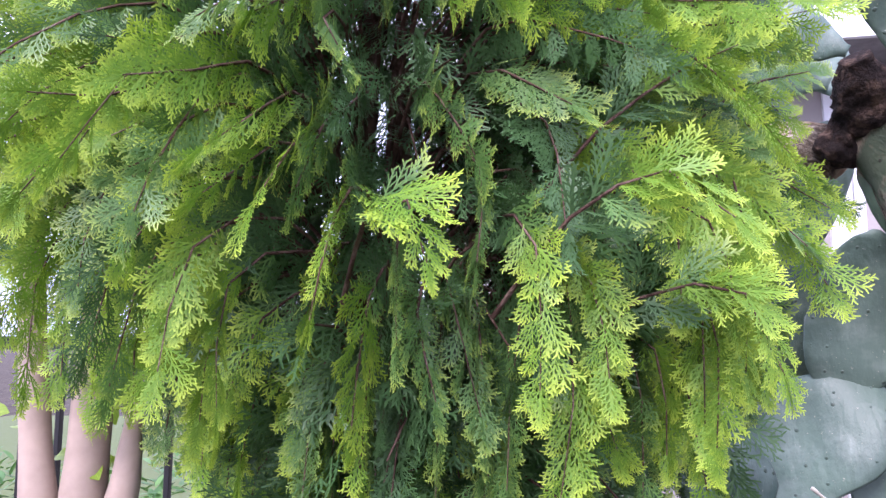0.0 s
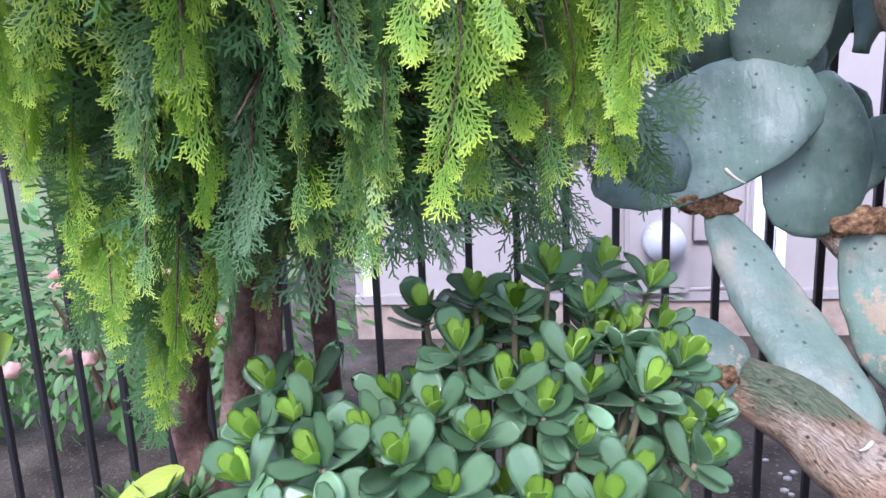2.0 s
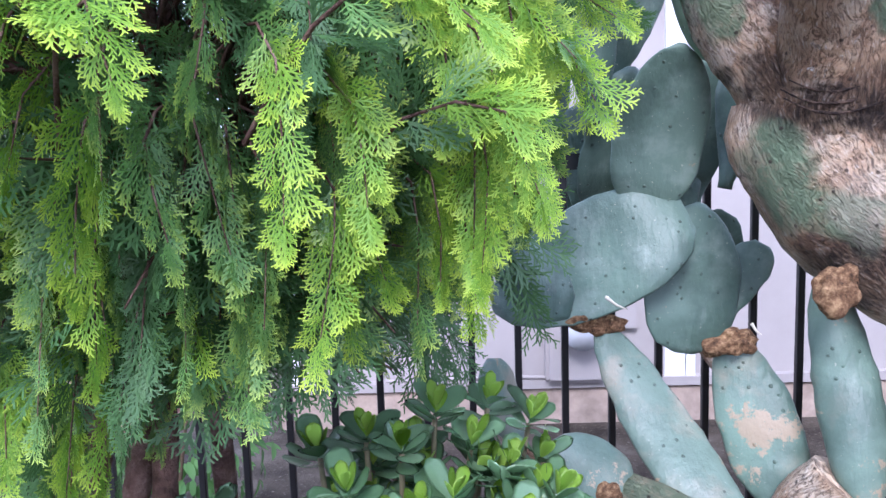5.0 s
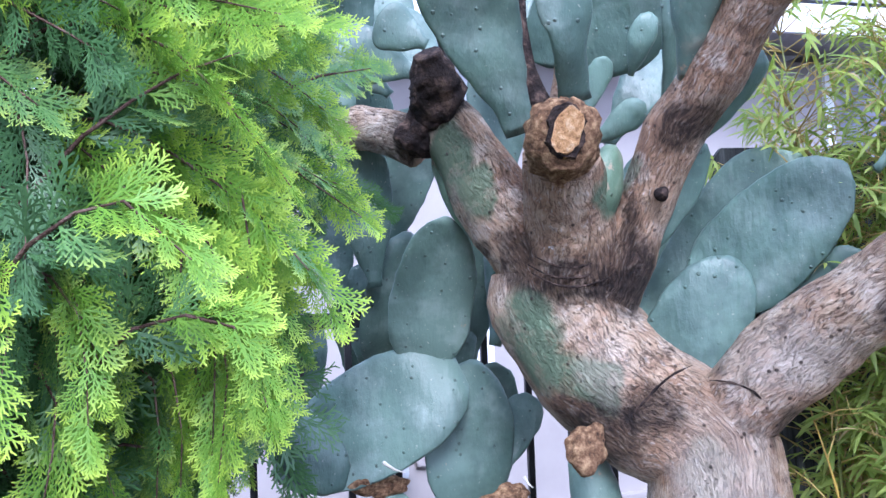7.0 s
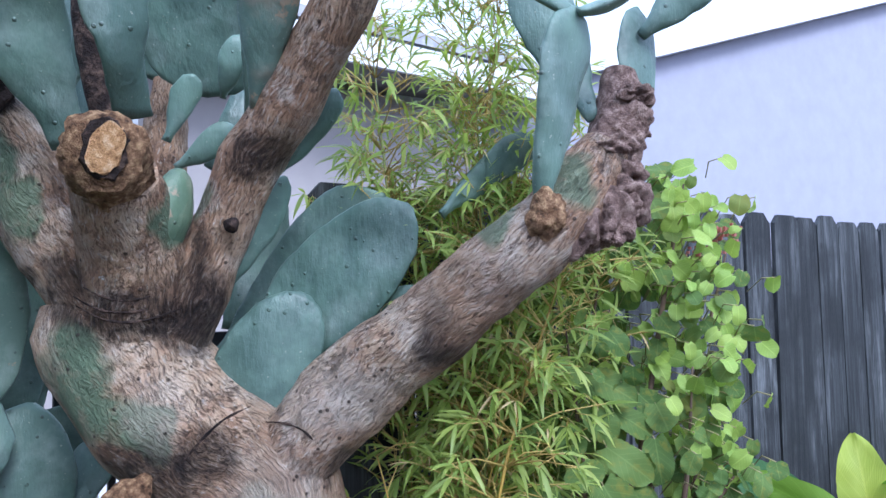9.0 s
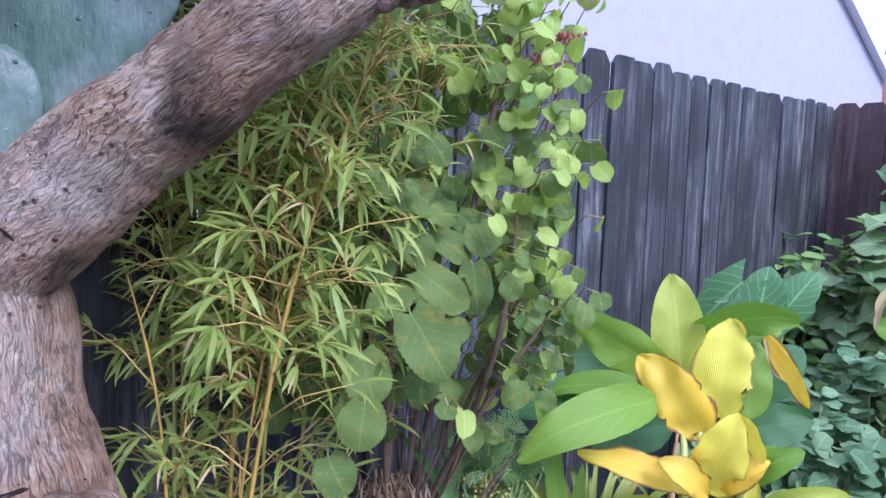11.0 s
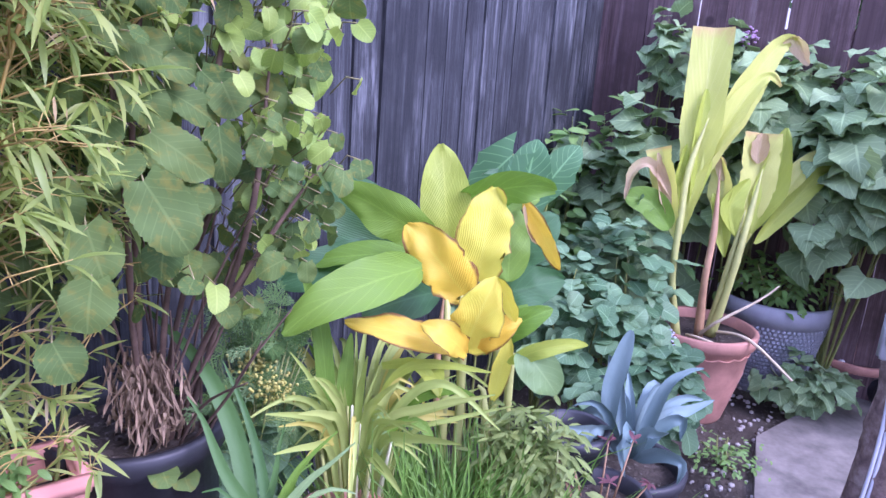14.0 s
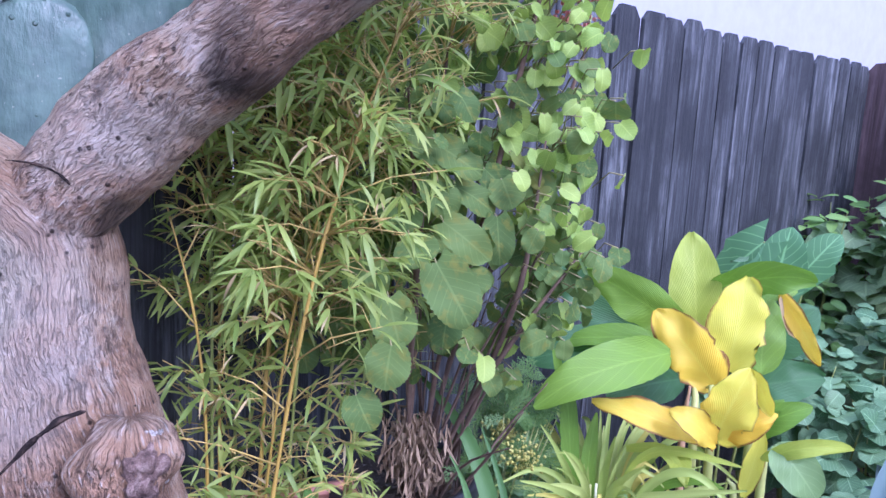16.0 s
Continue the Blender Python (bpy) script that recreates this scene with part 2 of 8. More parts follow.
def leaf_mat(name, low, high, rough=0.45, glow=0.35, veins=0.0, tip=None, edge=None, spec=0.4, blotch=None, ribs=0.0, rib_count=16.0):
    """A leaf: two greens that differ leaf by leaf, ribs, coloured tips or edges, light shining through."""
    k = Nodes(name)
    oi, geo = k.add("ShaderNodeObjectInfo"), k.add("ShaderNodeNewGeometry")
    chance = k.math("FRACT", k.math("ADD", oi.outputs["Random"], geo.outputs["Random Per Island"]))
    a = k.coords()
    f = k.noise(9, 4, a)
    col = k.mix(k.math("ADD", k.math("MULTIPLY", chance, 0.7), k.math("MULTIPLY", f, 0.3)), low, high)
    uv = k.add("ShaderNodeUVMap")
    sep = k.add("ShaderNodeSeparateXYZ")
    k.link(uv.outputs[0], sep.inputs[0])
    u, v = sep.outputs[0], sep.outputs[1]
    across = k.math("ABSOLUTE", k.math("SUBTRACT", u, 0.5))
    if blotch:
        col = k.mix(k.ramp(k.noise(3.2, 5, a), [(0.5, (0, 0, 0)), (0.66, (1, 1, 1))]), col, blotch)
    if tip:
        col = k.mix(k.ramp(k.math("ADD", v, k.math("MULTIPLY", k.math("SUBTRACT", f, 0.5), 0.35)), [(tip[1], (0, 0, 0)), (tip[2], (1, 1, 1))]), col, tip[0])
    if edge:
        e = k.math("ADD", across, k.math("MULTIPLY", k.math("SUBTRACT", f, 0.5), 0.22))
        col = k.mix(k.ramp(e, [(edge[1], (0, 0, 0)), (edge[1] + 0.06, (1, 1, 1))]), col, edge[0])
    if veins:
        mid = k.ramp(across, [(0.012, (1, 1, 1)), (0.035, (0, 0, 0))])
        side = k.math("ABSOLUTE", k.math("SUBTRACT", k.math("FRACT", k.math("MULTIPLY", k.math("SUBTRACT", v, k.math("MULTIPLY", across, 0.7)), 7.0)), 0.5))
        sv = k.ramp(side, [(0.03, (0.6, 0.6, 0.6)), (0.09, (0, 0, 0))])
        col = k.mix(k.math("MULTIPLY", k.mix(1.0, mid, sv, "LIGHTEN"), veins), col, tuple(min(1, c * 1.9 + 0.04) for c in high))
    h = k.noise(60, 3, a)
    if ribs:
        w = k.math("SINE", k.math("MULTIPLY", k.math("ADD", k.math("MULTIPLY", v, 1.5), k.math("MULTIPLY", across, -2.2)), rib_count * 6.283))
        h = k.math("ADD", h, k.math("MULTIPLY", w, ribs))
        col = k.mix(k.math("MULTIPLY", k.math("ADD", w, 1.0), 0.13 * min(ribs, 1.0)), col, tuple(c * 0.6 for c in low))
    k.set(col, k.math("ADD", k.math("MULTIPLY", f, 0.25), rough - 0.1), 0.0, spec)
    b = k.bump(h, 0.25, 0.003)
    tr = k.add("ShaderNodeBsdfTranslucent")
    k.link(k.mix(1.0, col, (1.0, 1.0, 0.7), "MULTIPLY"), tr.inputs[0])
    k.link(b.outputs[0], tr.inputs[1])
    ms = k.add("ShaderNodeMixShader")
    ms.inputs[0].default_value = glow
    k.link(k.bsdf.outputs[0], ms.inputs[1])
    k.link(tr.outputs[0], ms.inputs[2])
    k.link(ms.outputs[0], k.out.inputs[0])
    return k.mat


def wood_mat(name, dark, light, streak):
    """Weathered boards: grain along z, grey streaks, stains."""
    k = Nodes(name)
    oi = k.add("ShaderNodeObjectInfo")
    a = k.add("ShaderNodeVectorMath", operation="ADD")
    k.link(k.coords((1, 1, 1)), a.inputs[0])
    k.link(k.math("MULTIPLY", oi.outputs["Random"], 40.0), a.inputs[1])
    mp = k.add("ShaderNodeMapping")
    mp.inputs["Scale"].default_value = (34, 34, 1.3)
    k.link(a.outputs[0], mp.inputs[0])
    g = k.noise(1.6, 6, mp.outputs[0], 0.65)
    mp2 = k.add("ShaderNodeMapping")
    mp2.inputs["Scale"].default_value = (16, 16, 1.5)
    k.link(a.outputs[0], mp2.inputs[0])
    s = k.noise(1.5, 7, mp2.outputs[0], 0.7)
    mp3 = k.add("ShaderNodeMapping")
    mp3.inputs["Scale"].default_value = (130, 130, 2.2)
    k.link(a.outputs[0], mp3.inputs[0])
    fine = k.noise(1.5, 5, mp3.outputs[0], 0.7)
    col = k.ramp(k.math("ADD", k.math("MULTIPLY", g, 0.55), k.math("MULTIPLY", fine, 0.45)), [(0.36, tuple(c * 0.3 for c in dark)), (0.48, dark), (0.62, light)])
    col = k.mix(k.ramp(s, [(0.52, (0, 0, 0)), (0.66, (0.62, 0.62, 0.62))]), col, streak)
    col = k.mix(k.ramp(k.noise(2.6, 5, a.outputs[0]), [(0.42, (0.75, 0.75, 0.75)), (0.56, (0, 0, 0))]), col, tuple(c * 0.4 for c in dark))
    knot = k.add("ShaderNodeTexVoronoi")
    knot.inputs["Scale"].default_value = 3.0
    k.link(a.outputs[0], knot.inputs["Vector"])
    col = k.mix(k.ramp(knot.outputs["Distance"], [(0.05, (0.9, 0.9, 0.9)), (0.09, (0, 0, 0))]), col, tuple(c * 0.25 for c in dark))
    col = k.mix(k.math("MULTIPLY", oi.outputs["Random"], 0.65), col, tuple(c * 0.5 for c in dark))
    k.set(col, 0.8, 0.0, 0.25)
    k.bump(k.math("ADD", g, fine), 0.7, 0.004)
    return k.mat

W_GREY = wood_mat("weathered_fence_wood", (0.048, 0.052, 0.056), (0.124, 0.132, 0.138), (0.32, 0.335, 0.345))
W_RED = wood_mat("stained_fence_wood", (0.16, 0.105, 0.1), (0.28, 0.19, 0.18), (0.4, 0.31, 0.3))
IRON = plain("black_iron", (0.012, 0.012, 0.014), 0.42, 0.3, 30)
STUCCO = plain("pale_stucco", (0.36, 0.36, 0.43), 0.9, 0.06, 5, 0, 0.5)
SIDING = plain("cream_siding", (0.37, 0.34, 0.33), 0.75, 0.08, 3, 0, 0.2)
TRIM = plain("white_trim", (0.8, 0.82, 0.85), 0.6, 0.05, 6)
ROOF = plain("grey_shingle", (0.42, 0.42, 0.44), 0.9, 0.3, 20)
BRICK = plain("red_brick", (0.36, 0.2, 0.155), 0.85, 0.3, 25)

# ---- ground ----
def soil_mat():
    k = Nodes("garden_soil")
    a = k.coords((1, 1, 1))
    f, g = k.noise(3.5, 8, a), k.noise(55, 5, a)
    col = k.ramp(f, [(0.35, (0.035, 0.028, 0.022)), (0.55, (0.085, 0.07, 0.055)), (0.75, (0.16, 0.14, 0.115))])
    col = k.mix(k.ramp(g, [(0.58, (0, 0, 0)), (0.7, (1, 1, 1))]), col, (0.2, 0.18, 0.15))
    k.set(col, 0.95, 0, 0.2)
    k.bump(k.math("ADD", g, f), 0.8, 0.02)
    return k.mat


SOIL = soil_mat()
bm = bmesh.new()
bmesh.ops.create_grid(bm, x_segments=60, y_segments=60, size=300)
for v in bm.verts:
    v.co.x = math.copysign(abs(v.co.x / 300) ** 3 * 300, v.co.x) + 1.5
    v.co.y = math.copysign(abs(v.co.y / 300) ** 3 * 300, v.co.y) + 1.0
solid("ground", bm, SOIL, "dark bare garden soil with pebbles", "ground", "structure")

# ---- fences ----
FENCE_A, FENCE_B = Vector((2.758, 1.056, 0)), Vector((5.055, 0.518, 0))
ALONG = (FENCE_B - FENCE_A).normalized()
BACK = Vector((-ALONG.y, ALONG.x, 0))


def picket_mesh(name, width, height, mat, seed):
    """A dog-eared board, standing on z = 0, its face to -y."""
    r = random.Random(seed)
    bm = bmesh.new()
    ear, w = 0.032 + r.uniform(-0.006, 0.006), width / 2
    prof = [(-w, 0), (w, 0), (w, height - ear), (w - ear * 0.9, height), (-w + ear * 0.9, height), (-w, height - ear)]
    a = [bm.verts.new((x, -0.008, z)) for x, z in prof]
    b = [bm.verts.new((x, 0.008, z)) for x, z in prof]
    bm.faces.new(a)
    bm.faces.new(b[::-1])
    for i in range(6):
        j = (i + 1) % 6
        bm.faces.new((a[j], a[i], b[i], b[j]))
    return mesh_of(name, bm, [mat])


def picket_fence(name, start, along, count, width, height, mat, label):
    fence = tagged(new(name), label, "fence", "", "structure")
    fence.matrix_basis = Matrix.Translation(start)
    back = Vector((-along.y, along.x, 0))
    turn = math.atan2(along.y, along.x)
    shapes = [picket_mesh("picket", width * f, height, mat, i) for i, f in enumerate((0.955, 0.965, 0.94, 0.975))]
    r = random.Random(len(name))
    for i in range(count):
        p = start + along * (width * (i + 0.5)) + back * r.uniform(-0.005, 0.005)
        p.z = r.uniform(-0.012, 0.008)
        place("picket", r.choice(shapes), Matrix.Translation(p) @ Euler((r.uniform(-0.006, 0.006), r.uniform(-0.004, 0.004), turn + r.uniform(-0.02, 0.02))).to_matrix().to_4x4(), fence)
    for z in (0.3, 0.95, 1.6):
        bm = bmesh.new()
        L = width * count
        box(bm, (L / 2, 0.035, z), (L, 0.04, 0.09), Matrix.Translation(start) @ Matrix.Rotation(turn, 4, "Z"))
        part("rail", bm, mat, fence, "", False)
    return fence


picket_fence("fence_north", FENCE_A - ALONG * 0.138 * 10, ALONG, 27, 0.138, 1.83, W_GREY, "weathered grey dog-eared wooden board fence")
FAR = Vector((-0.44, -0.9, 0)).normalized()
picket_fence("fence_east", FENCE_B + Vector((0.03, 0.02, 0)), FAR, 26, 0.143, 1.85, W_RED, "dark red-brown dog-eared wooden board fence")

IRON_A, IRON_B = Vector((-2.4, 2.27, 0)), Vector((1.5, 1.72, 0))
iron = tagged(new("fence_iron"), "black wrought-iron picket fence", "fence", "", "structure")
iron.matrix_basis = Matrix.Translation(IRON_A)
idir = (IRON_B - IRON_A).normalized()
iturn = Matrix.Rotation(math.atan2(idir.y, idir.x), 4, "Z")
bm = bmesh.new()
box(bm, (0, 0, 0.78), (0.017, 0.017, 1.4))
bmesh.ops.bevel(bm, geom=bm.edges[:], offset=0.002, segments=1, affect="EDGES")
bar = mesh_of("bar", bm, [IRON])
for i in range(int((IRON_B - IRON_A).length / 0.115)):
    place("bar", bar, Matrix.Translation(IRON_A + idir * (i * 0.115 + 0.02)) @ iturn, iron)
for z in (0.16, 1.47):
    bm = bmesh.new()
    box(bm, ((IRON_B - IRON_A).length / 2, 0, z), ((IRON_B - IRON_A).length, 0.03, 0.038), Matrix.Translation(IRON_A) @ iturn)
    part("rail", bm, IRON, iron, "", False)

# ---- houses behind the fences ----
HOUSE = thing("neighbour_house", FENCE_A + ALONG * 8 + BACK * 3, "pale stucco house with a white-trimmed gable behind the fence", "house")
def on_wall(s, z, back=3.0):
    p = FENCE_A + ALONG * s + BACK * back
    return Vector((p.x, p.y, z))


bm = bmesh.new()
prof = [(1.0, 0), (13.8, 0), (13.8, 3.4), (8.6, 5.55), (1.0, 3.06)]
f = [bm.verts.new(on_wall(s, z)) for s, z in prof]
b = [bm.verts.new(on_wall(s, z, 12.0)) for s, z in prof]
bm.faces.new(f)
bm.faces.new(b[::-1])
for i in range(5):
    bm.faces.new((f[(i + 1) % 5], f[i], b[i], b[(i + 1) % 5]))
part("wall", bm, STUCCO, HOUSE, "", False)
for s0, z0, s1, z1 in ((0.1, 2.7, 8.6, 5.48), (13.85, 3.315, 8.6, 5.48)):
    bm = bmesh.new()
    q = [on_wall(s0, z0, 2.85), on_wall(s1, z1, 2.85), on_wall(s1, z1 + 0.18, 2.85), on_wall(s0, z0 + 0.18, 2.85)]
    a = [bm.verts.new(p) for p in q]
    c = [bm.verts.new(p + BACK * 0.14) for p in q]
    bm.faces.new(a), bm.faces.new(c[::-1])
    for i in range(4):
        bm.faces.new((a[(i + 1) % 4], a[i], c[i], c[(i + 1) % 4]))
    part("fascia", bm, TRIM, HOUSE, "white painted rake board", False)
    bm = bmesh.new()
    q = [on_wall(s0, z0 + 0.1, 2.995), on_wall(s1, z1 + 0.1, 2.995), on_wall(s1, z1 + 0.1, 12.4), on_wall(s0, z0 + 0.1, 12.4)]
    a = [bm.verts.new(p) for p in q]
    c = [bm.verts.new(p + Vector((0, 0, 0.08))) for p in q]
    bm.faces.new(a), bm.faces.new(c[::-1])
    for i in range(4):
        bm.faces.new((a[(i + 1) % 4], a[i], c[i], c[(i + 1) % 4]))
    part("roof", bm, ROOF, HOUSE, "grey shingle roof slope", False)

# ---- cactus ----
GREEN_SKIN, CORK, WORN = (0.14, 0.2, 0.125), (0.016, 0.012, 0.011), (0.6, 0.53, 0.45)
PATCHES = (
    ((0.885, 1.29, 1.44), (1.0, 1.0, 1.7), 0.085, GREEN_SKIN, 0.95), ((0.93, 1.235, 1.37), (1.0, 1.0, 1.0), 0.06, GREEN_SKIN, 0.9), ((0.9, 1.28, 1.5), (1.0, 1.0, 1.6), 0.05, GREEN_SKIN, 0.9), ((0.99, 1.2, 1.36), (1.1, 1.0, 1.2), 0.05, GREEN_SKIN, 0.85),
    ((0.807, 1.406, 1.789), (0.9, 1, 1.9), 0.055, GREEN_SKIN, 0.95), ((0.844, 1.365, 1.725), (1, 1, 1.6), 0.04, GREEN_SKIN, 0.9), ((1.03, 1.19, 1.71), (1, 1, 2.0), 0.045, GREEN_SKIN, 0.95),
    ((1.095, 1.219, 1.747), (1, 1, 1.5), 0.03, GREEN_SKIN, 0.8), ((1.11, 1.06, 1.22), (1, 1, 1.6), 0.05, GREEN_SKIN, 0.35),
    ((1.36, 0.777, 1.675), (1.6, 1, 1), 0.05, GREEN_SKIN, 0.9), ((1.435, 0.67, 1.751), (1, 1, 1.4), 0.045, GREEN_SKIN, 0.85),
    ((0.765, 1.32, 0.876), (2.2, 2, 1), 0.07, GREEN_SKIN, 0.9), ((0.95, 1.2, 0.73), (2, 1, 1), 0.05, GREEN_SKIN, 0.7),
    ((1.24, 0.98, 1.6), (1, 1, 1), 0.03, GREEN_SKIN, 0.5), ((1.16, 1.0, 0.86), (1, 1, 2), 0.05, GREEN_SKIN, 0.7),
    ((0.79, 1.44, 1.93), (1.1, 1, 1.1), 0.1, CORK, 0.95), ((1.0, 1.23, 1.548), (1.8, 1.3, 0.75), 0.085, CORK, 0.92), ((1.09, 1.22, 1.55), (1, 1, 1.1), 0.065, CORK, 0.92),
    ((0.89, 1.32, 1.6), (1, 1, 1), 0.06, CORK, 0.85), ((1.143, 1.1, 1.815), (1.2, 1.1, 0.8), 0.065, CORK, 0.9), ((1.09, 1.21, 1.64), (0.7, 0.8, 1.8), 0.035, CORK, 0.9),
    ((1.012, 1.213, 1.285), (1.5, 1.3, 0.9), 0.085, CORK, 0.92), ((1.06, 1.13, 1.315), (1, 1, 1), 0.05, CORK, 0.8), ((1.285, 0.84, 1.515), (0.7, 0.9, 1.3), 0.055, CORK, 0.8),
    ((1.315, 0.83, 1.475), (1.3, 1.2, 0.8), 0.05, CORK, 0.8), ((1.25, 1.03, 1.28), (0.8, 1, 1.2), 0.05, CORK, 0.8), ((1.31, 0.76, 1.56), (1.4, 1, 1), 0.12, (0.16, 0.1, 0.065), 0.5), ((0.86, 1.4, 1.62), (0.6, 0.6, 1.5), 0.04, CORK, 0.8), ((0.75, 1.5, 1.86), (1.3, 1, 1), 0.06, CORK, 0.9),
    ((1.12, 1.05, 1.15), (1.1, 1, 1.8), 0.1, WORN, 0.5),
    ((1.17, 0.96, 1.4), (1.6, 1.6, 1), 0.08, WORN, 0.5), ((1.02, 1.2, 1.4), (1, 1, 1.3), 0.06, WORN, 0.3),
    ((0.8, 1.24, 0.79), (2, 1.2, 0.7), 0.06, WORN, 0.55),
)


def bark_mat():
    """Grey and tan bark with wavy wrinkles along the limb, green and white patches, and dark areole scars."""
    k = Nodes("cactus_bark")
    a = k.coords()
    uv = k.add("ShaderNodeUVMap")
    bend = k.add("ShaderNodeVectorMath", operation="ADD")
    wob = k.add("ShaderNodeTexNoise")
    wob.inputs["Scale"].default_value = 14
    k.link(a, wob.inputs["Vector"])
    small = k.add("ShaderNodeVectorMath", operation="SCALE")
    small.inputs["Scale"].default_value = 0.05
    k.link(wob.outputs["Color"], small.inputs[0])
    k.link(uv.outputs[0], bend.inputs[0])
    k.link(small.outputs[0], bend.inputs[1])
    mp = k.add("ShaderNodeMapping")
    mp.inputs["Scale"].default_value = (150, 40, 1)
    k.link(bend.outputs[0], mp.inputs[0])
    wrinkle = k.noise(1.0, 5, mp.outputs[0], 0.65)
    big, mid, fine = k.noise(3.6, 6, a, 0.7), k.noise(16, 7, a, 0.75), k.noise(120, 4, a)
    col = k.ramp(big, [(0.34, (0.24, 0.135, 0.08)), (0.44, (0.4, 0.245, 0.15)), (0.53, (0.54, 0.4, 0.275)), (0.64, (0.66, 0.59, 0.48))])
    col = k.mix(k.ramp(k.noise(6.5, 8, a, 0.75), [(0.52, (0, 0, 0)), (0.62, (0.65, 0.65, 0.65))]), col, (0.6, 0.535, 0.46))
    col = k.mix(k.ramp(k.noise(9.5, 8, a, 0.8), [(0.4, (0.5, 0.5, 0.5)), (0.49, (0, 0, 0))]), col, (0.2, 0.115, 0.075))
    col = k.mix(k.ramp(k.noise(8, 5, a), [(0.5, (0, 0, 0)), (0.66, (0.7, 0.7, 0.7))]), col, (0.4, 0.26, 0.16))
    col = k.mix(k.ramp(k.noise(30, 3, a), [(0.72, (0, 0, 0)), (0.75, (0.8, 0.8, 0.8))]), col, (0.68, 0.67, 0.64))
    col = k.mix(k.ramp(wrinkle, [(0.34, (0.75, 0.75, 0.75)), (0.46, (0, 0, 0))]), col, (0.15, 0.095, 0.07))
    cracks = k.ramp(k.math("ABSOLUTE", k.math("SUBTRACT", k.noise(0.55, 4, mp.outputs[0], 0.55), 0.5)), [(0.004, (1, 1, 1)), (0.03, (0, 0, 0))])
    col = k.mix(k.math("MULTIPLY", cracks, 0.6), col, (0.12, 0.075, 0.055))
    col = k.mix(k.ramp(wrinkle, [(0.56, (0, 0, 0)), (0.68, (0.6, 0.6, 0.6))]), col, (0.66, 0.6, 0.53))
    col = k.mix(k.ramp(mid, [(0.36, (0.6, 0.6, 0.6)), (0.44, (0, 0, 0))]), col, (0.07, 0.05, 0.045))
    warp = k.add("ShaderNodeVectorMath", operation="ADD")
    shift = k.add("ShaderNodeVectorMath", operation="SCALE")
    shift.inputs["Scale"].default_value = 0.11
    wob2 = k.add("ShaderNodeTexNoise")
    wob2.inputs["Scale"].default_value, wob2.inputs["Detail"].default_value = 11, 5
    k.link(a, wob2.inputs["Vector"])
    k.link(wob2.outputs["Color"], shift.inputs[0])
    k.link(a, warp.inputs[0])
    k.link(shift.outputs[0], warp.inputs[1])
    broken = k.ramp(k.math("ADD", k.math("MULTIPLY", mid, 0.5), k.math("MULTIPLY", wrinkle, 0.5)), [(0.44, (1, 1, 1)), (0.6, (0.66, 0.66, 0.66))])
    patchy = k.ramp(mid, [(0.36, (0.45, 0.45, 0.45)), (0.5, (1, 1, 1))])
    # patches of living green skin, black corky stains and pale worn skin
    for (x, y, z), (sx, sy, sz), r0, tone, most in PATCHES:
        mp2 = k.add("ShaderNodeMapping")
        mp2.inputs["Location"].default_value = (-(x + 0.055) / sx, -(y + 0.055) / sy, -(z + 0.055) / sz)
        mp2.inputs["Scale"].default_value = (1 / sx, 1 / sy, 1 / sz)
        k.link(warp.outputs[0], mp2.inputs[0])
        ln = k.add("ShaderNodeVectorMath", operation="LENGTH")
        k.link(mp2.outputs[0], ln.inputs[0])
        edge = (r0 * 0.72, r0 * 1.05) if tone[1] > tone[0] else (r0 * 0.6, r0 * 1.12)
        inside = k.ramp(ln.outputs["Value"], [(edge[0], (most, most, most)), (edge[1], (0, 0, 0))])
        if tone[1] < tone[0]:
            inside = k.math("MULTIPLY", inside, broken)
        else:
            inside = k.math("MULTIPLY", inside, patchy)
        col = k.mix(inside, col, tone)
    vor = k.add("ShaderNodeTexVoronoi")
    vor.inputs["Scale"].default_value = 34
    k.link(a, vor.inputs["Vector"])
    dots = k.ramp(vor.outputs["Distance"], [(0.08, (1, 1, 1)), (0.14, (0, 0, 0))])
    col = k.mix(k.math("MULTIPLY", dots, 0.8), col, (0.05, 0.035, 0.03))
    k.set(col, 0.86, 0, 0.25)
    h = k.math("ADD", k.math("MULTIPLY", wrinkle, 1.1), k.math("ADD", k.math("MULTIPLY", fine, 0.25), k.math("MULTIPLY", mid, 0.5)))
    k.bump(k.math("ADD", k.math("SUBTRACT", h, k.math("MULTIPLY", cracks, 0.45)), k.math("MULTIPLY", dots, 0.3)), 1.0, 0.015)
    return k.mat


def scar_mat(name, dark, mid, light, scale):
    k = Nodes(name)
    a = k.coords()
    f, g = k.noise(scale, 7, a, 0.7), k.noise(scale * 5, 4, a)
    k.set(k.ramp(f, [(0.3, dark), (0.5, mid), (0.68, light)]), 0.92, 0, 0.15)
    k.bump(k.math("ADD", f, k.math("MULTIPLY", g, 0.5)), 1.0, 0.012)
    return k.mat


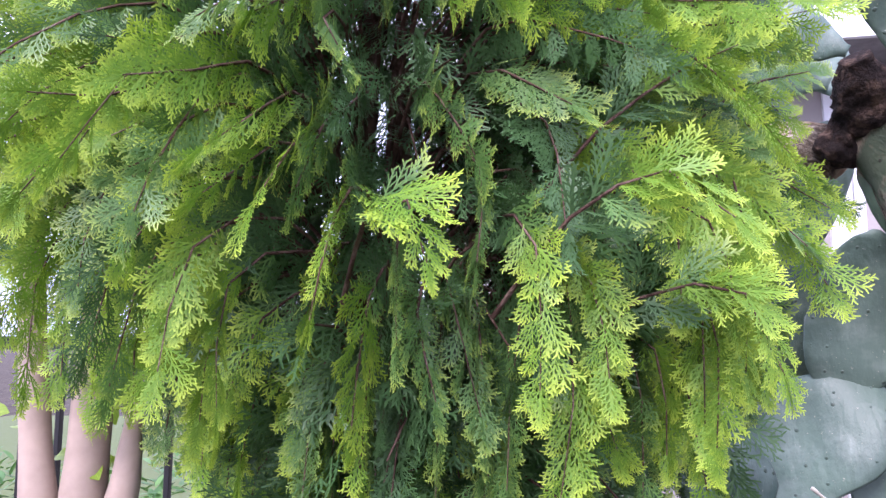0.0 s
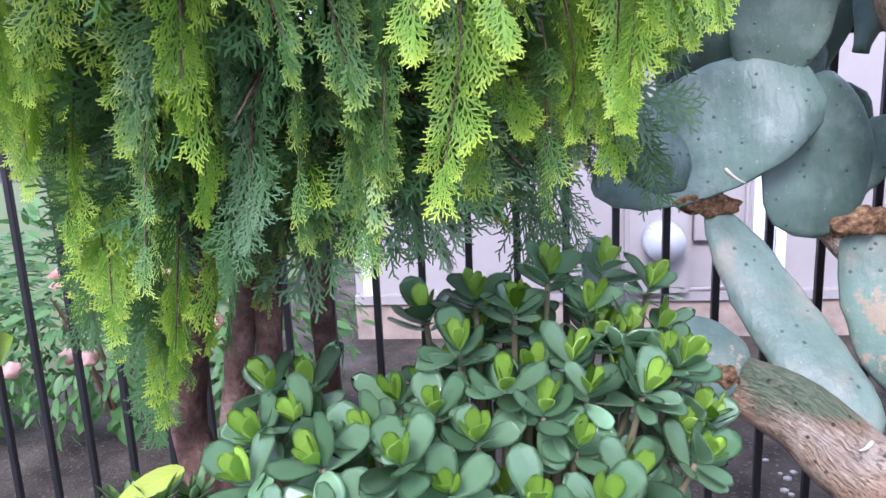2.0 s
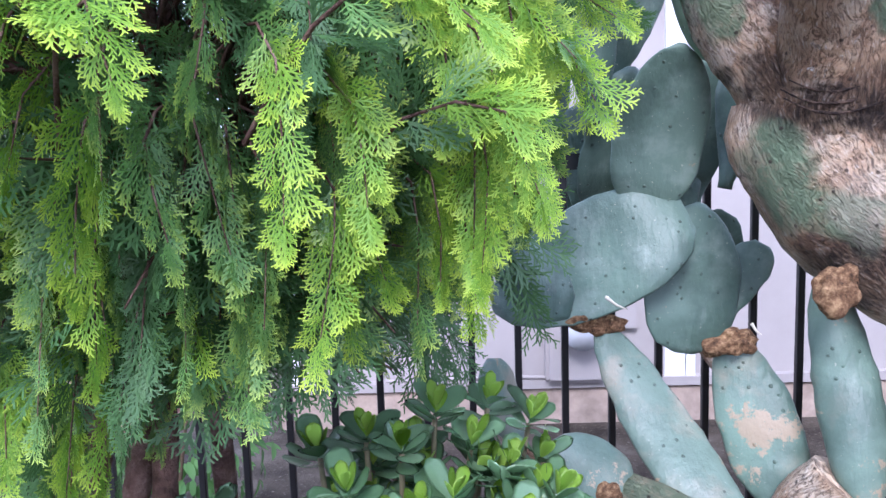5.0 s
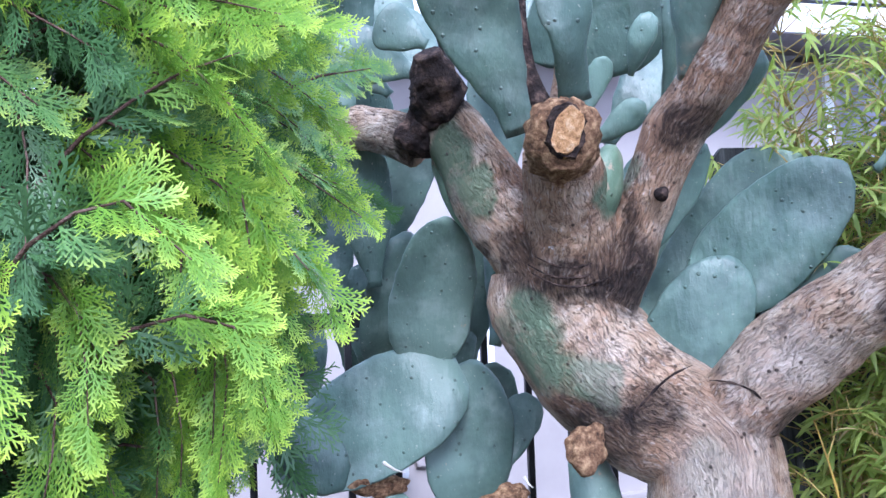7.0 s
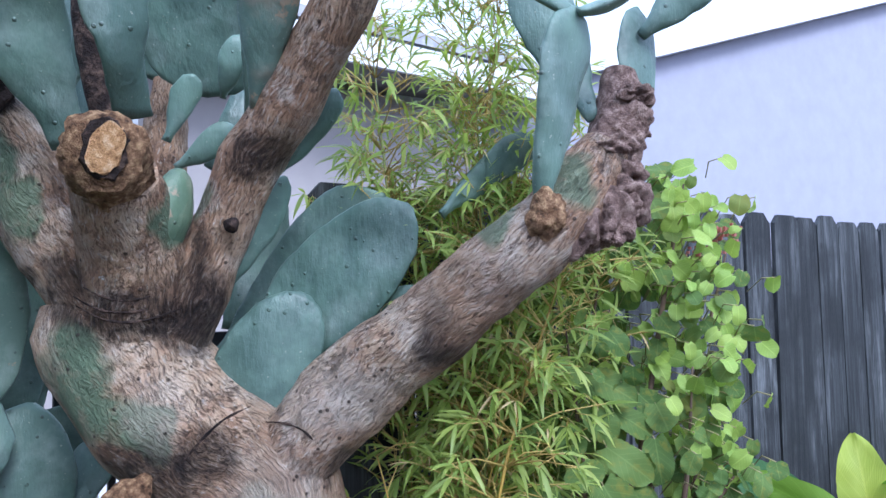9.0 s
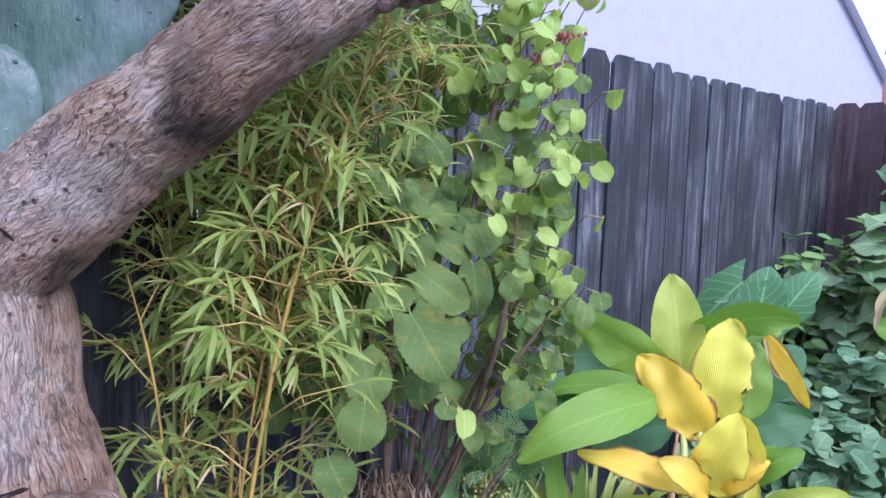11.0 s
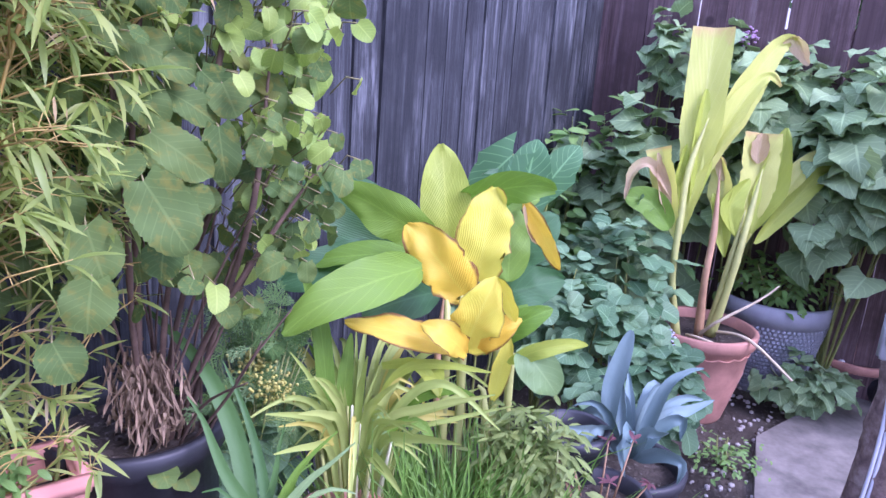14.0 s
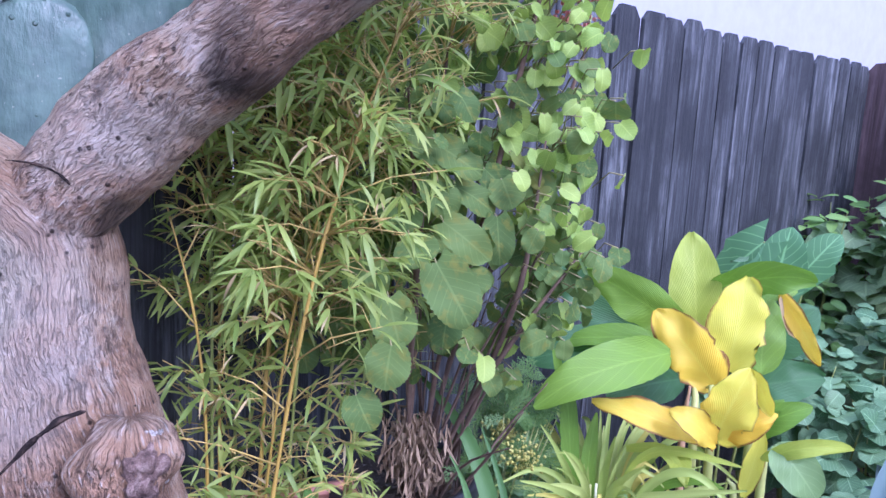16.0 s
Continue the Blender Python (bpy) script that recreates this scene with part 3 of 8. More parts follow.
def pad_mat(name, low, high, bloom, worn=0.69):
    """The waxy skin of a cactus pad, with areole dots, a pale bloom, and scars."""
    k = Nodes(name)
    oi = k.add("ShaderNodeObjectInfo")
    a = k.coords()
    big, fine = k.noise(7, 6, a), k.noise(70, 4, a)
    col = k.mix(k.math("ADD", k.math("MULTIPLY", oi.outputs["Random"], 0.5), k.math("MULTIPLY", big, 0.5)), low, high)
    col = k.mix(k.ramp(k.noise(11, 5, a), [(0.5, (0, 0, 0)), (0.7, (0.55, 0.55, 0.55))]), col, bloom)
    vor = k.add("ShaderNodeTexVoronoi")
    vor.inputs["Scale"].default_value, vor.inputs["Randomness"].default_value = 33, 0.8
    k.link(a, vor.inputs["Vector"])
    dots = k.ramp(vor.outputs["Distance"], [(0.07, (1, 1, 1)), (0.13, (0, 0, 0))])
    col = k.mix(k.math("MULTIPLY", dots, 0.6), col, (0.05, 0.06, 0.05))
    col = k.mix(k.ramp(k.noise(3.5, 4, a), [(0.5, (0, 0, 0)), (0.68, (0.6, 0.6, 0.6))]), col, (0.16, 0.27, 0.2))
    col = k.mix(k.ramp(k.noise(150, 2, a), [(0.7, (0, 0, 0)), (0.74, (0.6, 0.6, 0.6))]), col, (0.5, 0.5, 0.42))
    col = k.mix(k.ramp(k.noise(4.2, 6, a, 0.65), [(0.4, (0.65, 0.65, 0.65)), (0.55, (0, 0, 0))]), col, tuple(c * 0.55 for c in low))
    scar = k.ramp(k.noise(17 if worn > 0.65 else 7, 7, a, 0.75), [(worn, (0, 0, 0)), (worn + 0.03, (0.85, 0.85, 0.85))])
    col = k.mix(scar, col, (0.33, 0.25, 0.17))
    k.set(col, k.math("ADD", k.math("MULTIPLY", big, 0.5), 0.2), 0, 0.45)
    wr = k.noise(1.0, 4, k.coords((55, 55, 14)), 0.6)
    k.bump(k.math("ADD", k.math("MULTIPLY", dots, 0.9), k.math("ADD", k.math("MULTIPLY", fine, 0.2), k.math("ADD", big, k.math("MULTIPLY", wr, 0.7)))), 0.6, 0.008)
    return k.mat


BARK = bark_mat()
SCAR = scar_mat("corky_scar", (0.02, 0.013, 0.01), (0.23, 0.13, 0.07), (0.56, 0.37, 0.2), 75)
CUT = scar_mat("cut_face", (0.16, 0.07, 0.03), (0.6, 0.34, 0.15), (0.8, 0.6, 0.38), 95)
CRUST = scar_mat("flaky_crust", (0.05, 0.035, 0.03), (0.22, 0.145, 0.12), (0.48, 0.36, 0.3), 60)
DARK_BARK = scar_mat("dark_knotty_bark", (0.007, 0.006, 0.006), (0.025, 0.018, 0.016), (0.15, 0.1, 0.075), 26)
PAD = pad_mat("cactus_pad_skin", (0.062, 0.115, 0.095), (0.15, 0.222, 0.182), (0.3, 0.37, 0.33))
PAD_OLD = pad_mat("old_cactus_pad_skin", (0.11, 0.18, 0.145), (0.18, 0.245, 0.2), (0.36, 0.29, 0.22), 0.57)
GREEN_STEM = pad_mat("green_stem_skin", (0.1, 0.165, 0.1), (0.16, 0.24, 0.15), (0.32, 0.29, 0.2), 0.58)
SPINE = plain("pale_spine", (0.7, 0.66, 0.55), 0.6)

cactus = thing("prickly_pear", (1.2, 1.1, 0), "old prickly pear cactus with grey-brown bark and blue-green pads", "cactus")
VIEW = Vector((0.35, 0.1, 1.5))


def limb(pts, radii, rough=0.1, n=20, name="limb", mat=BARK, seed=0.0, step=0.022):
    bm = bmesh.new()
    tube(bm, pts, radii, n, step, rough, 9, True, 1.0, seed)
    return part(name, bm, mat, cactus)


def pad(base, tip, width, turn=0.0, thick=0.019, bend=0.05, wave=0.012, mat=PAD, seed=1.0, name="pad", blunt=False, neck=0.2):
    """A flattened joint from base to tip, its face turned from the path by turn degrees."""
    base, tip = Vector(base), Vector(tip)
    axis = tip - base
    L = axis.length
    axis.normalize()
    n = VIEW + Vector((0, 0, 0.35)) - (base + tip) / 2
    n = (n - axis * n.dot(axis)).normalized()
    n = Matrix.Rotation(radians(turn), 3, axis) @ n
    x = axis.cross(n)
    bm = bmesh.new()
    rows, cols, rings = 18, 24, []
    for i in range(rows + 1):
        v = i / rows
        w = max(0.01, 1 - abs(2 * v ** 0.8 - 1) ** 2.15) ** 0.52 if blunt else max(0.0, v) ** 0.72 * max(0.0, 1 - v ** 4.2) ** 0.5 * 1.17
        w = max(w, neck) if v < 0.5 else max(w, 0.06)
        ring = []
        for k in range(cols):
            a = 2 * math.pi * k / cols
            u = math.cos(a)
            q = base + axis * (v * L) + x * (u * w * width / 2)
            q += x * (u * 0.005 * noise.noise(q * 30 + Vector((seed, seed, 0))))
            q += axis * 0.007 * noise.noise(q * 7 + Vector((seed, 0, 0)))
            lift = bend * L * (1 - (2 * v - 1) ** 2) * (1 if seed % 2 < 1 else -1) + wave * noise.noise(q * 9 + Vector((0, seed * 3.1, 0))) + 0.25 * wave * noise.noise(q * 26)
            th = thick / 2 * (0.35 + 0.65 * min(1.0, 4 * v * (1.04 - v) + 0.3)) * (1.35 - 0.5 * v)
            z = math.sin(a)
            q += n * (lift + math.copysign(abs(z) ** 1.05, z) * th)
            ring.append(bm.verts.new(q))
        rings.append(ring)
    for a, b in zip(rings, rings[1:]):
        for k in range(cols):
            bm.faces.new((a[k], a[(k + 1) % cols], b[(k + 1) % cols], b[k]))
    bm.faces.new(rings[0][::-1])
    bm.faces.new(rings[-1])
    return part(name, bm, mat, cactus)


def lump(c, r, mat, name, label="", rough=0.45, squash=(1, 1, 1), grain=26):
    bm = bmesh.new()
    bmesh.ops.create_icosphere(bm, subdivisions=4, radius=r)
    for v in bm.verts:
        v.co *= 1 + rough * (noise.noise(v.co * grain + Vector(c) * 9) * 0.8 + 0.4 * noise.noise(v.co * grain * 2.7 + Vector(c)))
        v.co = Vector((v.co.x * squash[0], v.co.y * squash[1], v.co.z * squash[2])) + Vector(c)
    uvl = bm.loops.layers.uv.verify()
    for f in bm.faces:
        for lp in f.loops:
            q = lp.vert.co - Vector(c)
            lp[uvl].uv = (math.atan2(q.x, -q.y) * r, q.z)
    return part(name, bm, mat, cactus, label)


limb([(1.12, 1.12, -0.02), (1.16, 1.1, 0.35), (1.215, 1.09, 0.775), (1.205, 1.1, 0.97), (1.2, 1.14, 1.1), (1.205, 1.17, 1.24), (1.16, 1.22, 1.3), (1.09, 1.29, 1.36)], [0.24, 0.17, 0.155, 0.14, 0.126, 0.122, 0.12, 0.095], 0.08, 30, "trunk")
limb([(1.2, 1.17, 1.25), (1.152, 1.236, 1.291), (1.063, 1.327, 1.393), (0.998, 1.38, 1.514), (0.981, 1.388, 1.58)], [0.12, 0.132, 0.135, 0.122, 0.09], 0.08, 34, seed=2.0)
limb([(1.02, 1.36, 1.535), (0.956, 1.397, 1.641), (0.9, 1.422, 1.733), (0.853, 1.444, 1.835), (0.813, 1.463, 1.905)], [0.095, 0.088, 0.08, 0.07, 0.054], 0.12, 26, seed=3.0)
limb([(1.017, 1.328, 1.52), (1.004, 1.289, 1.642), (0.969, 1.244, 1.716), (0.931, 1.188, 1.767)], [0.088, 0.087, 0.08, 0.068], 0.1, 26, seed=4.0)
limb([(1.078, 1.297, 1.507), (1.102, 1.274, 1.572), (1.133, 1.242, 1.669), (1.15, 1.197, 1.76), (1.164, 1.15, 1.831), (1.175, 1.091, 1.886), (1.19, 1.015, 1.966), (1.195, 0.934, 2.047), (1.193, 0.871, 2.133)], [0.07, 0.062, 0.055, 0.052, 0.058, 0.052, 0.05, 0.05, 0.045], 0.16, 24, seed=5.0)
limb([(1.188, 1.166, 1.24), (1.222, 1.115, 1.312), (1.258, 1.049, 1.386), (1.296, 0.956, 1.466), (1.322, 0.877, 1.527), (1.359, 0.806, 1.588), (1.4, 0.753, 1.634), (1.449, 0.712, 1.69), (1.5, 0.693, 1.755), (1.537, 0.675, 1.81)], [0.09, 0.084, 0.079, 0.074, 0.069, 0.066, 0.063, 0.06, 0.056, 0.042], 0.16, 36, seed=6.0, step=0.012)
limb([(1.535, 0.7, 1.72), (1.565, 0.695, 1.8), (1.589, 0.693, 1.87), (1.604, 0.687, 1.96)], [0.05, 0.052, 0.046, 0.028], 0.45, 28, seed=7.0, mat=CRUST, step=0.008)
limb([(1.16, 1.1, 0.4), (1.04, 1.12, 0.58), (0.912, 1.185, 0.672), (0.819, 1.256, 0.738), (0.743, 1.305, 0.812), (0.67, 1.364, 0.843), (0.6, 1.415, 0.878)], [0.1, 0.085, 0.07, 0.066, 0.06, 0.053, 0.04], 0.1, 20, seed=8.0)
# corky lumps and cut ends
bm = bmesh.new()
tube(bm, [(0.93, 1.188, 1.767), (0.905, 1.143, 1.785), (0.887, 1.109, 1.789), (0.879, 1.094, 1.788)], [0.06, 0.063, 0.062, 0.05], 40, 0.004, 0.16, 45, True, 1.0, 3.0)
part("cut_stub", bm, SCAR, cactus, "corky cut end with a pale centre")
bm = bmesh.new()
tube(bm, [(0.888, 1.099, 1.79), (0.881, 1.084, 1.788)], [0.032, 0.029], 28, 0.004, 0.3, 55, flat=1.5)
part("cut_ring", bm, DARK_BARK, cactus, "dark ring round the cut", False)
bm = bmesh.new()
tube(bm, [(0.885, 1.092, 1.79), (0.879, 1.079, 1.788)], [0.023, 0.022], 28, 0.004, 0.3, 45, flat=1.75)
part("cut_face", bm, CUT, cactus, "pale orange cut wood", False)
for c, r in (((1.455, 0.668, 1.668), 0.036), ((1.505, 0.655, 1.69), 0.044), ((1.545, 0.645, 1.725), 0.043), ((1.565, 0.65, 1.77), 0.036), ((1.573, 0.655, 1.845), 0.042), ((1.598, 0.66, 1.9), 0.028)):
    lump(c, r * 0.8, CRUST, "knob", "gnarled flaky corky growth", 1.0, (1, 1, 1.1), 34)
rk = random.Random(9)
for k in range(9):
    q = Vector((1.49, 0.66, 1.68)).lerp(Vector((1.6, 0.665, 1.92)), k / 8) + Vector((rk.uniform(-0.03, 0.03), rk.uniform(-0.02, 0.03), rk.uniform(-0.02, 0.02)))
    lump(q, rk.uniform(0.018, 0.03), CRUST, "knob", "", 1.2, (rk.uniform(0.8, 1.4), 1, rk.uniform(0.6, 1.2)), 44)
lump((1.382, 0.685, 1.69), 0.03, SCAR, "collar", "corky ring at a joint", 0.5, (0.95, 0.95, 1.2), 40)
bm = bmesh.new()
tube(bm, [(0.813, 1.455, 1.885), (0.795, 1.43, 1.925), (0.778, 1.405, 1.965), (0.757, 1.385, 1.998)], [0.05, 0.054, 0.047, 0.026], 26, 0.006, 0.3, 38)
part("dark_knob", bm, DARK_BARK, cactus, "black knotty old joint")
lump((0.775, 1.475, 1.86), 0.048, DARK_BARK, "dark_knob", "black knotty old joint", 0.5, (1.1, 0.8, 1.0))
lump((0.7, 1.61, 1.125), 0.032, SCAR, "stub", "dried brown broken end", 0.8, (1.5, 0.8, 0.8))
lump((0.93, 1.465, 1.105), 0.034, SCAR, "stub", "dried brown broken end", 0.85, (1.4, 0.7, 0.8))
lump((0.971, 1.215, 1.255), 0.03, SCAR, "stub", "dried brown broken end", 0.8, (1.2, 0.8, 1.2))
lump((1.2, 0.925, 0.99), 0.07, BARK, "burl", "round burl with a hollow", 0.35, (1.0, 0.8, 1.0), 14)
lump((1.19, 0.875, 1.0), 0.024, CRUST, "hollow", "dark hollow in a burl", 0.9, (1, 1, 1.3), 50)
lump((0.985, 1.27, 1.545), 0.02, DARK_BARK, "crease", "", 0.3)
lump((0.625, 1.34, 0.875), 0.022, SCAR, "scar", "", 0.6)
lump((1.117, 1.16, 1.7), 0.015, DARK_BARK, "scar", "", 0.6)
# dark folds where the joints meet
FOLDS = [((1.031, 1.157, 1.31), (1.053, 1.129, 1.349), (1.084, 1.115, 1.378), (1.127, 1.109, 1.394), 0.0022), ((1.142, 1.087, 1.369), (1.171, 1.062, 1.364), (1.186, 1.024, 1.347), (1.235, 1.034, 1.288), 0.002), ((1.089, 1.025, 0.985), (1.121, 1.004, 1.026), (1.162, 0.986, 1.052), (1.249, 0.986, 1.038), 0.0035)]
FOLDS += [((0.903, 1.277, 1.58), (0.942, 1.247, 1.555), (0.997, 1.229, 1.556), (1.057, 1.236, 1.578), 0.0026), ((0.905, 1.27, 1.565), (0.944, 1.241, 1.54), (0.995, 1.225, 1.538), (1.064, 1.229, 1.557), 0.0024), ((0.918, 1.277, 1.595), (0.953, 1.249, 1.574), (0.996, 1.226, 1.575), (1.04, 1.227, 1.593), 0.0022)]
for a, b, c, d, r in FOLDS:
    bm = bmesh.new()
    tube(bm, [a, b, c, d], [r * 0.4, r, r, r * 0.4], 7, 0.006, 0.7, 60)
    part("bark_fold", bm, DARK_BARK, cactus, "dark crack in the bark")

pad((0.883, 1.568, 1.354), (0.5, 1.722, 1.145), 0.25, 6, bend=0.05, wave=0.02, neck=0.3, blunt=True, seed=4)
pad((0.889, 1.251, 1.821), (0.702, 1.148, 2.118), 0.205, -8, neck=0.3, seed=17)
pad((0.957, 1.178, 1.866), (0.848, 1.057, 2.152), 0.135, 14, neck=0.45, seed=18)
pad((1.178, 1.412, 1.99), (1.13, 1.234, 2.268), 0.25, 0, blunt=True, seed=19)
pad((0.98, 1.757, 1.338), (1.001, 1.719, 1.694), 0.21, 8, seed=71)
pad((0.781, 1.908, 1.295), (0.759, 1.892, 1.614), 0.19, -10, seed=72)
pad((1.203, 1.652, 2.079), (1.177, 1.543, 2.376), 0.2, 5, blunt=True, seed=73)
pad((1.196, 1.335, 1.973), (1.201, 1.269, 2.083), 0.07, 0, seed=60)
pad((1.102, 1.388, 1.878), (1.136, 1.335, 2.009), 0.07, 10, seed=61)
pad((1.192, 1.248, 1.858), (1.151, 1.143, 2.099), 0.09, 55, seed=62)
pad((1.132, 1.405, 1.833), (1.224, 1.334, 1.914), 0.08, 20, seed=20)
pad((0.799, 1.482, 2.047), (0.7, 1.507, 2.105), 0.13, 0, seed=63)
pad((0.819, 1.612, 2.028), (0.632, 1.633, 2.082), 0.17, 0, seed=64)
pad((0.722, 1.7, 2.091), (0.659, 1.651, 2.26), 0.16, 0, seed=65)
pad((1.212, 1.4, 1.432), (1.479, 1.169, 1.778), 0.27, 0, bend=0.03, seed=25)
pad((1.24, 1.209, 1.496), (1.402, 1.011, 1.741), 0.2, 0, bend=0.03, blunt=True, seed=41)
pad((1.155, 1.205, 1.354), (1.25, 1.13, 1.578), 0.175, 4, bend=0.05, blunt=True, seed=26)
pad((1.324, 1.143, 1.461), (1.448, 1.021, 1.578), 0.1, 20, seed=27)
pad((1.164, 1.261, 1.593), (1.237, 1.168, 1.799), 0.085, 40, seed=28)
pad((1.211, 1.162, 1.799), (1.263, 1.046, 1.939), 0.08, 40, seed=66)
pad((1.136, 1.103, 1.896), (1.063, 0.929, 2.163), 0.14, -6, thick=0.04, bend=0.02, mat=PAD_OLD, seed=23)
pad((1.221, 1.082, 1.891), (1.216, 0.889, 2.167), 0.12, 0, thick=0.04, bend=0.02, mat=PAD_OLD, seed=67)
pad((0.885, 1.423, 1.646), (0.811, 1.476, 1.841), 0.1, -35, thick=0.05, bend=0.02, mat=GREEN_STEM, blunt=True, seed=69)
pad((1.016, 1.233, 1.65), (1.051, 1.203, 1.795), 0.09, 40, thick=0.05, bend=0.02, mat=GREEN_STEM, blunt=True, seed=70)
pad((0.81, 1.621, 1.361), (0.826, 1.482, 1.684), 0.185, 4, blunt=True, neck=0.25, seed=1)
pad((0.788, 1.796, 1.345), (0.812, 1.707, 1.679), 0.2, 25, blunt=True, seed=2)
pad((0.75, 1.998, 1.276), (0.739, 1.934, 1.562), 0.14, 15, seed=3)
pad((0.37, 1.41, 1.43), (0.575, 1.42, 1.185), 0.14, 12, bend=0.04, wave=0.03, seed=5)
pad((0.886, 1.593, 1.049), (0.943, 1.635, 1.372), 0.21, 20, blunt=True, seed=6)
pad((0.996, 1.602, 1.126), (1.081, 1.643, 1.281), 0.13, -20, seed=7)
pad((0.86, 1.28, 0.76), (0.709, 1.636, 1.121), 0.14, 8, 0.034, 0.03, mat=PAD_OLD, seed=11, blunt=True)
pad((0.985, 1.355, 0.80), (0.935, 1.488, 1.106), 0.15, -10, 0.034, 0.03, mat=PAD_OLD, seed=13, blunt=True)
pad((1.05, 1.22, 0.86), (1.039, 1.343, 1.262), 0.11, 0, 0.05, 0.02, mat=PAD_OLD, seed=15, blunt=True)
pad((1.275, 1.548, 1.863), (1.445, 1.524, 2.102), 0.16, -10, seed=22)
pad((1.384, 0.691, 1.7), (1.381, 0.623, 1.995), 0.15, 66, 0.03, 0.02, seed=29)
pad((1.379, 0.625, 1.985), (1.25, 0.76, 2.09), 0.16, 60, seed=30)
pad((1.383, 0.621, 1.985), (1.51, 0.525, 2.09), 0.15, -62, seed=31)
pad((1.658, 0.674, 2.03), (1.765, 0.565, 2.18), 0.12, 25, seed=32)
pad((1.563, 0.711, 1.87), (1.505, 0.81, 2.16), 0.15, 20, seed=33)
pad((1.65, 0.71, 1.78), (1.677, 0.695, 2.09), 0.12, 55, seed=34)
pad((1.5, 1.03, 1.73), (1.649, 0.905, 1.884), 0.1, 40, seed=35)
pad((0.865, 1.804, 2.1), (0.775, 1.83, 2.332), 0.22, 0, seed=36)
pad((0.808, 1.777, 2.02), (0.681, 1.821, 2.168), 0.14, 20, seed=37)
pad((0.717, 1.915, 2.12), (0.534, 1.926, 2.299), 0.17, 0, seed=38)
pad((0.87, 1.60, 1.98), (0.796, 1.72, 2.207), 0.18, 10, seed=39)
pad((0.671, 1.991, 2.0), (0.617, 2.004, 2.231), 0.13, 30, seed=40)
pad((0.66, 1.345, 0.85), (0.545, 1.42, 0.945), 0.14, 0, 0.05, 0.02, mat=PAD_OLD, seed=43, blunt=True)
pad((0.52, 1.52, 0.86), (0.44, 1.5, 1.09), 0.12, 20, 0.03, 0.02, mat=PAD_OLD, seed=45)
for i, (b, t, w, a) in enumerate((((0.9, 1.75, 1.2), (0.95, 1.78, 1.5), 0.17, 10), ((0.7, 1.9, 1.5), (0.66, 1.95, 1.82), 0.18, -15), ((0.8, 1.75, 1.65), (0.86, 1.72, 1.98), 0.18, 20), ((0.98, 1.6, 1.4), (1.06, 1.62, 1.72), 0.17, -20), ((0.62, 1.95, 1.2), (0.6, 1.98, 1.5), 0.16, 10), ((1.3, 1.5, 1.5), (1.38, 1.5, 1.85), 0.2, 0), ((1.05, 1.68, 1.75), (1.06, 1.7, 2.1), 0.2, 15), ((1.0, 1.75, 1.05), (1.05, 1.75, 1.35), 0.16, 0), ((0.95, 1.5, 1.95), (1.02, 1.5, 2.3), 0.19, -25), ((0.72, 1.66, 1.55), (0.68, 1.62, 1.86), 0.18, 10), ((0.66, 1.6, 1.85), (0.58, 1.62, 2.14), 0.17, -10), ((0.78, 1.9, 1.75), (0.78, 1.9, 2.08), 0.19, 0))):
    pad(b, t, w, a, seed=50 + i)
limb([(0.6, 1.415, 0.878), (0.55, 1.47, 0.85), (0.5, 1.52, 0.88)], [0.04, 0.035, 0.03], 0.2, 12, seed=9.0)
limb([(0.781, 1.495, 1.841), (0.733, 1.542, 1.875), (0.676, 1.591, 1.893), (0.606, 1.679, 1.916)], [0.05, 0.05, 0.045, 0.04], 0.2, 16, seed=10.0)
limb([(1.01, 1.394, 1.896), (0.983, 1.415, 1.989), (0.967, 1.42, 2.126), (0.966, 1.407, 2.262)], [0.03, 0.03, 0.03, 0.03], 0.2, 12, seed=14.0, mat=DARK_BARK)
limb([(1.06, 1.35, 1.5), (1.13, 1.46, 1.72), (1.18, 1.56, 1.95), (1.19, 1.58, 2.06)], [0.06, 0.05, 0.045, 0.03], 0.15, 14, seed=11.0)
limb([(0.99, 1.55, 1.0), (0.94, 1.72, 1.12), (0.88, 1.8, 1.25), (0.8, 1.86, 1.3), (0.76, 1.95, 1.27)], [0.03, 0.025, 0.02, 0.018, 0.015], 0.15, 10, seed=12.0)
limb([(1.0, 1.15, 0.6), (0.97, 1.3, 0.78), (1.02, 1.26, 0.9)], [0.06, 0.06, 0.05], 0.15, 12, seed=13.0)
for a, b in (((0.665, 1.455, 1.21), (0.715, 1.475, 1.18)), ((0.80, 1.2, 0.81), (0.765, 1.175, 0.812)), ((0.99, 1.5, 1.13), (1.0, 1.48, 1.11))):
    bm = bmesh.new()
    tube(bm, [a, ((a[0] + b[0]) / 2, (a[1] + b[1]) / 2, (a[2] + b[2]) / 2 - 0.004), b], [0.004, 0.0025, 0.0008], 6, 0.01)
    part("spine", bm, SPINE, cactus, "pale dry spine")

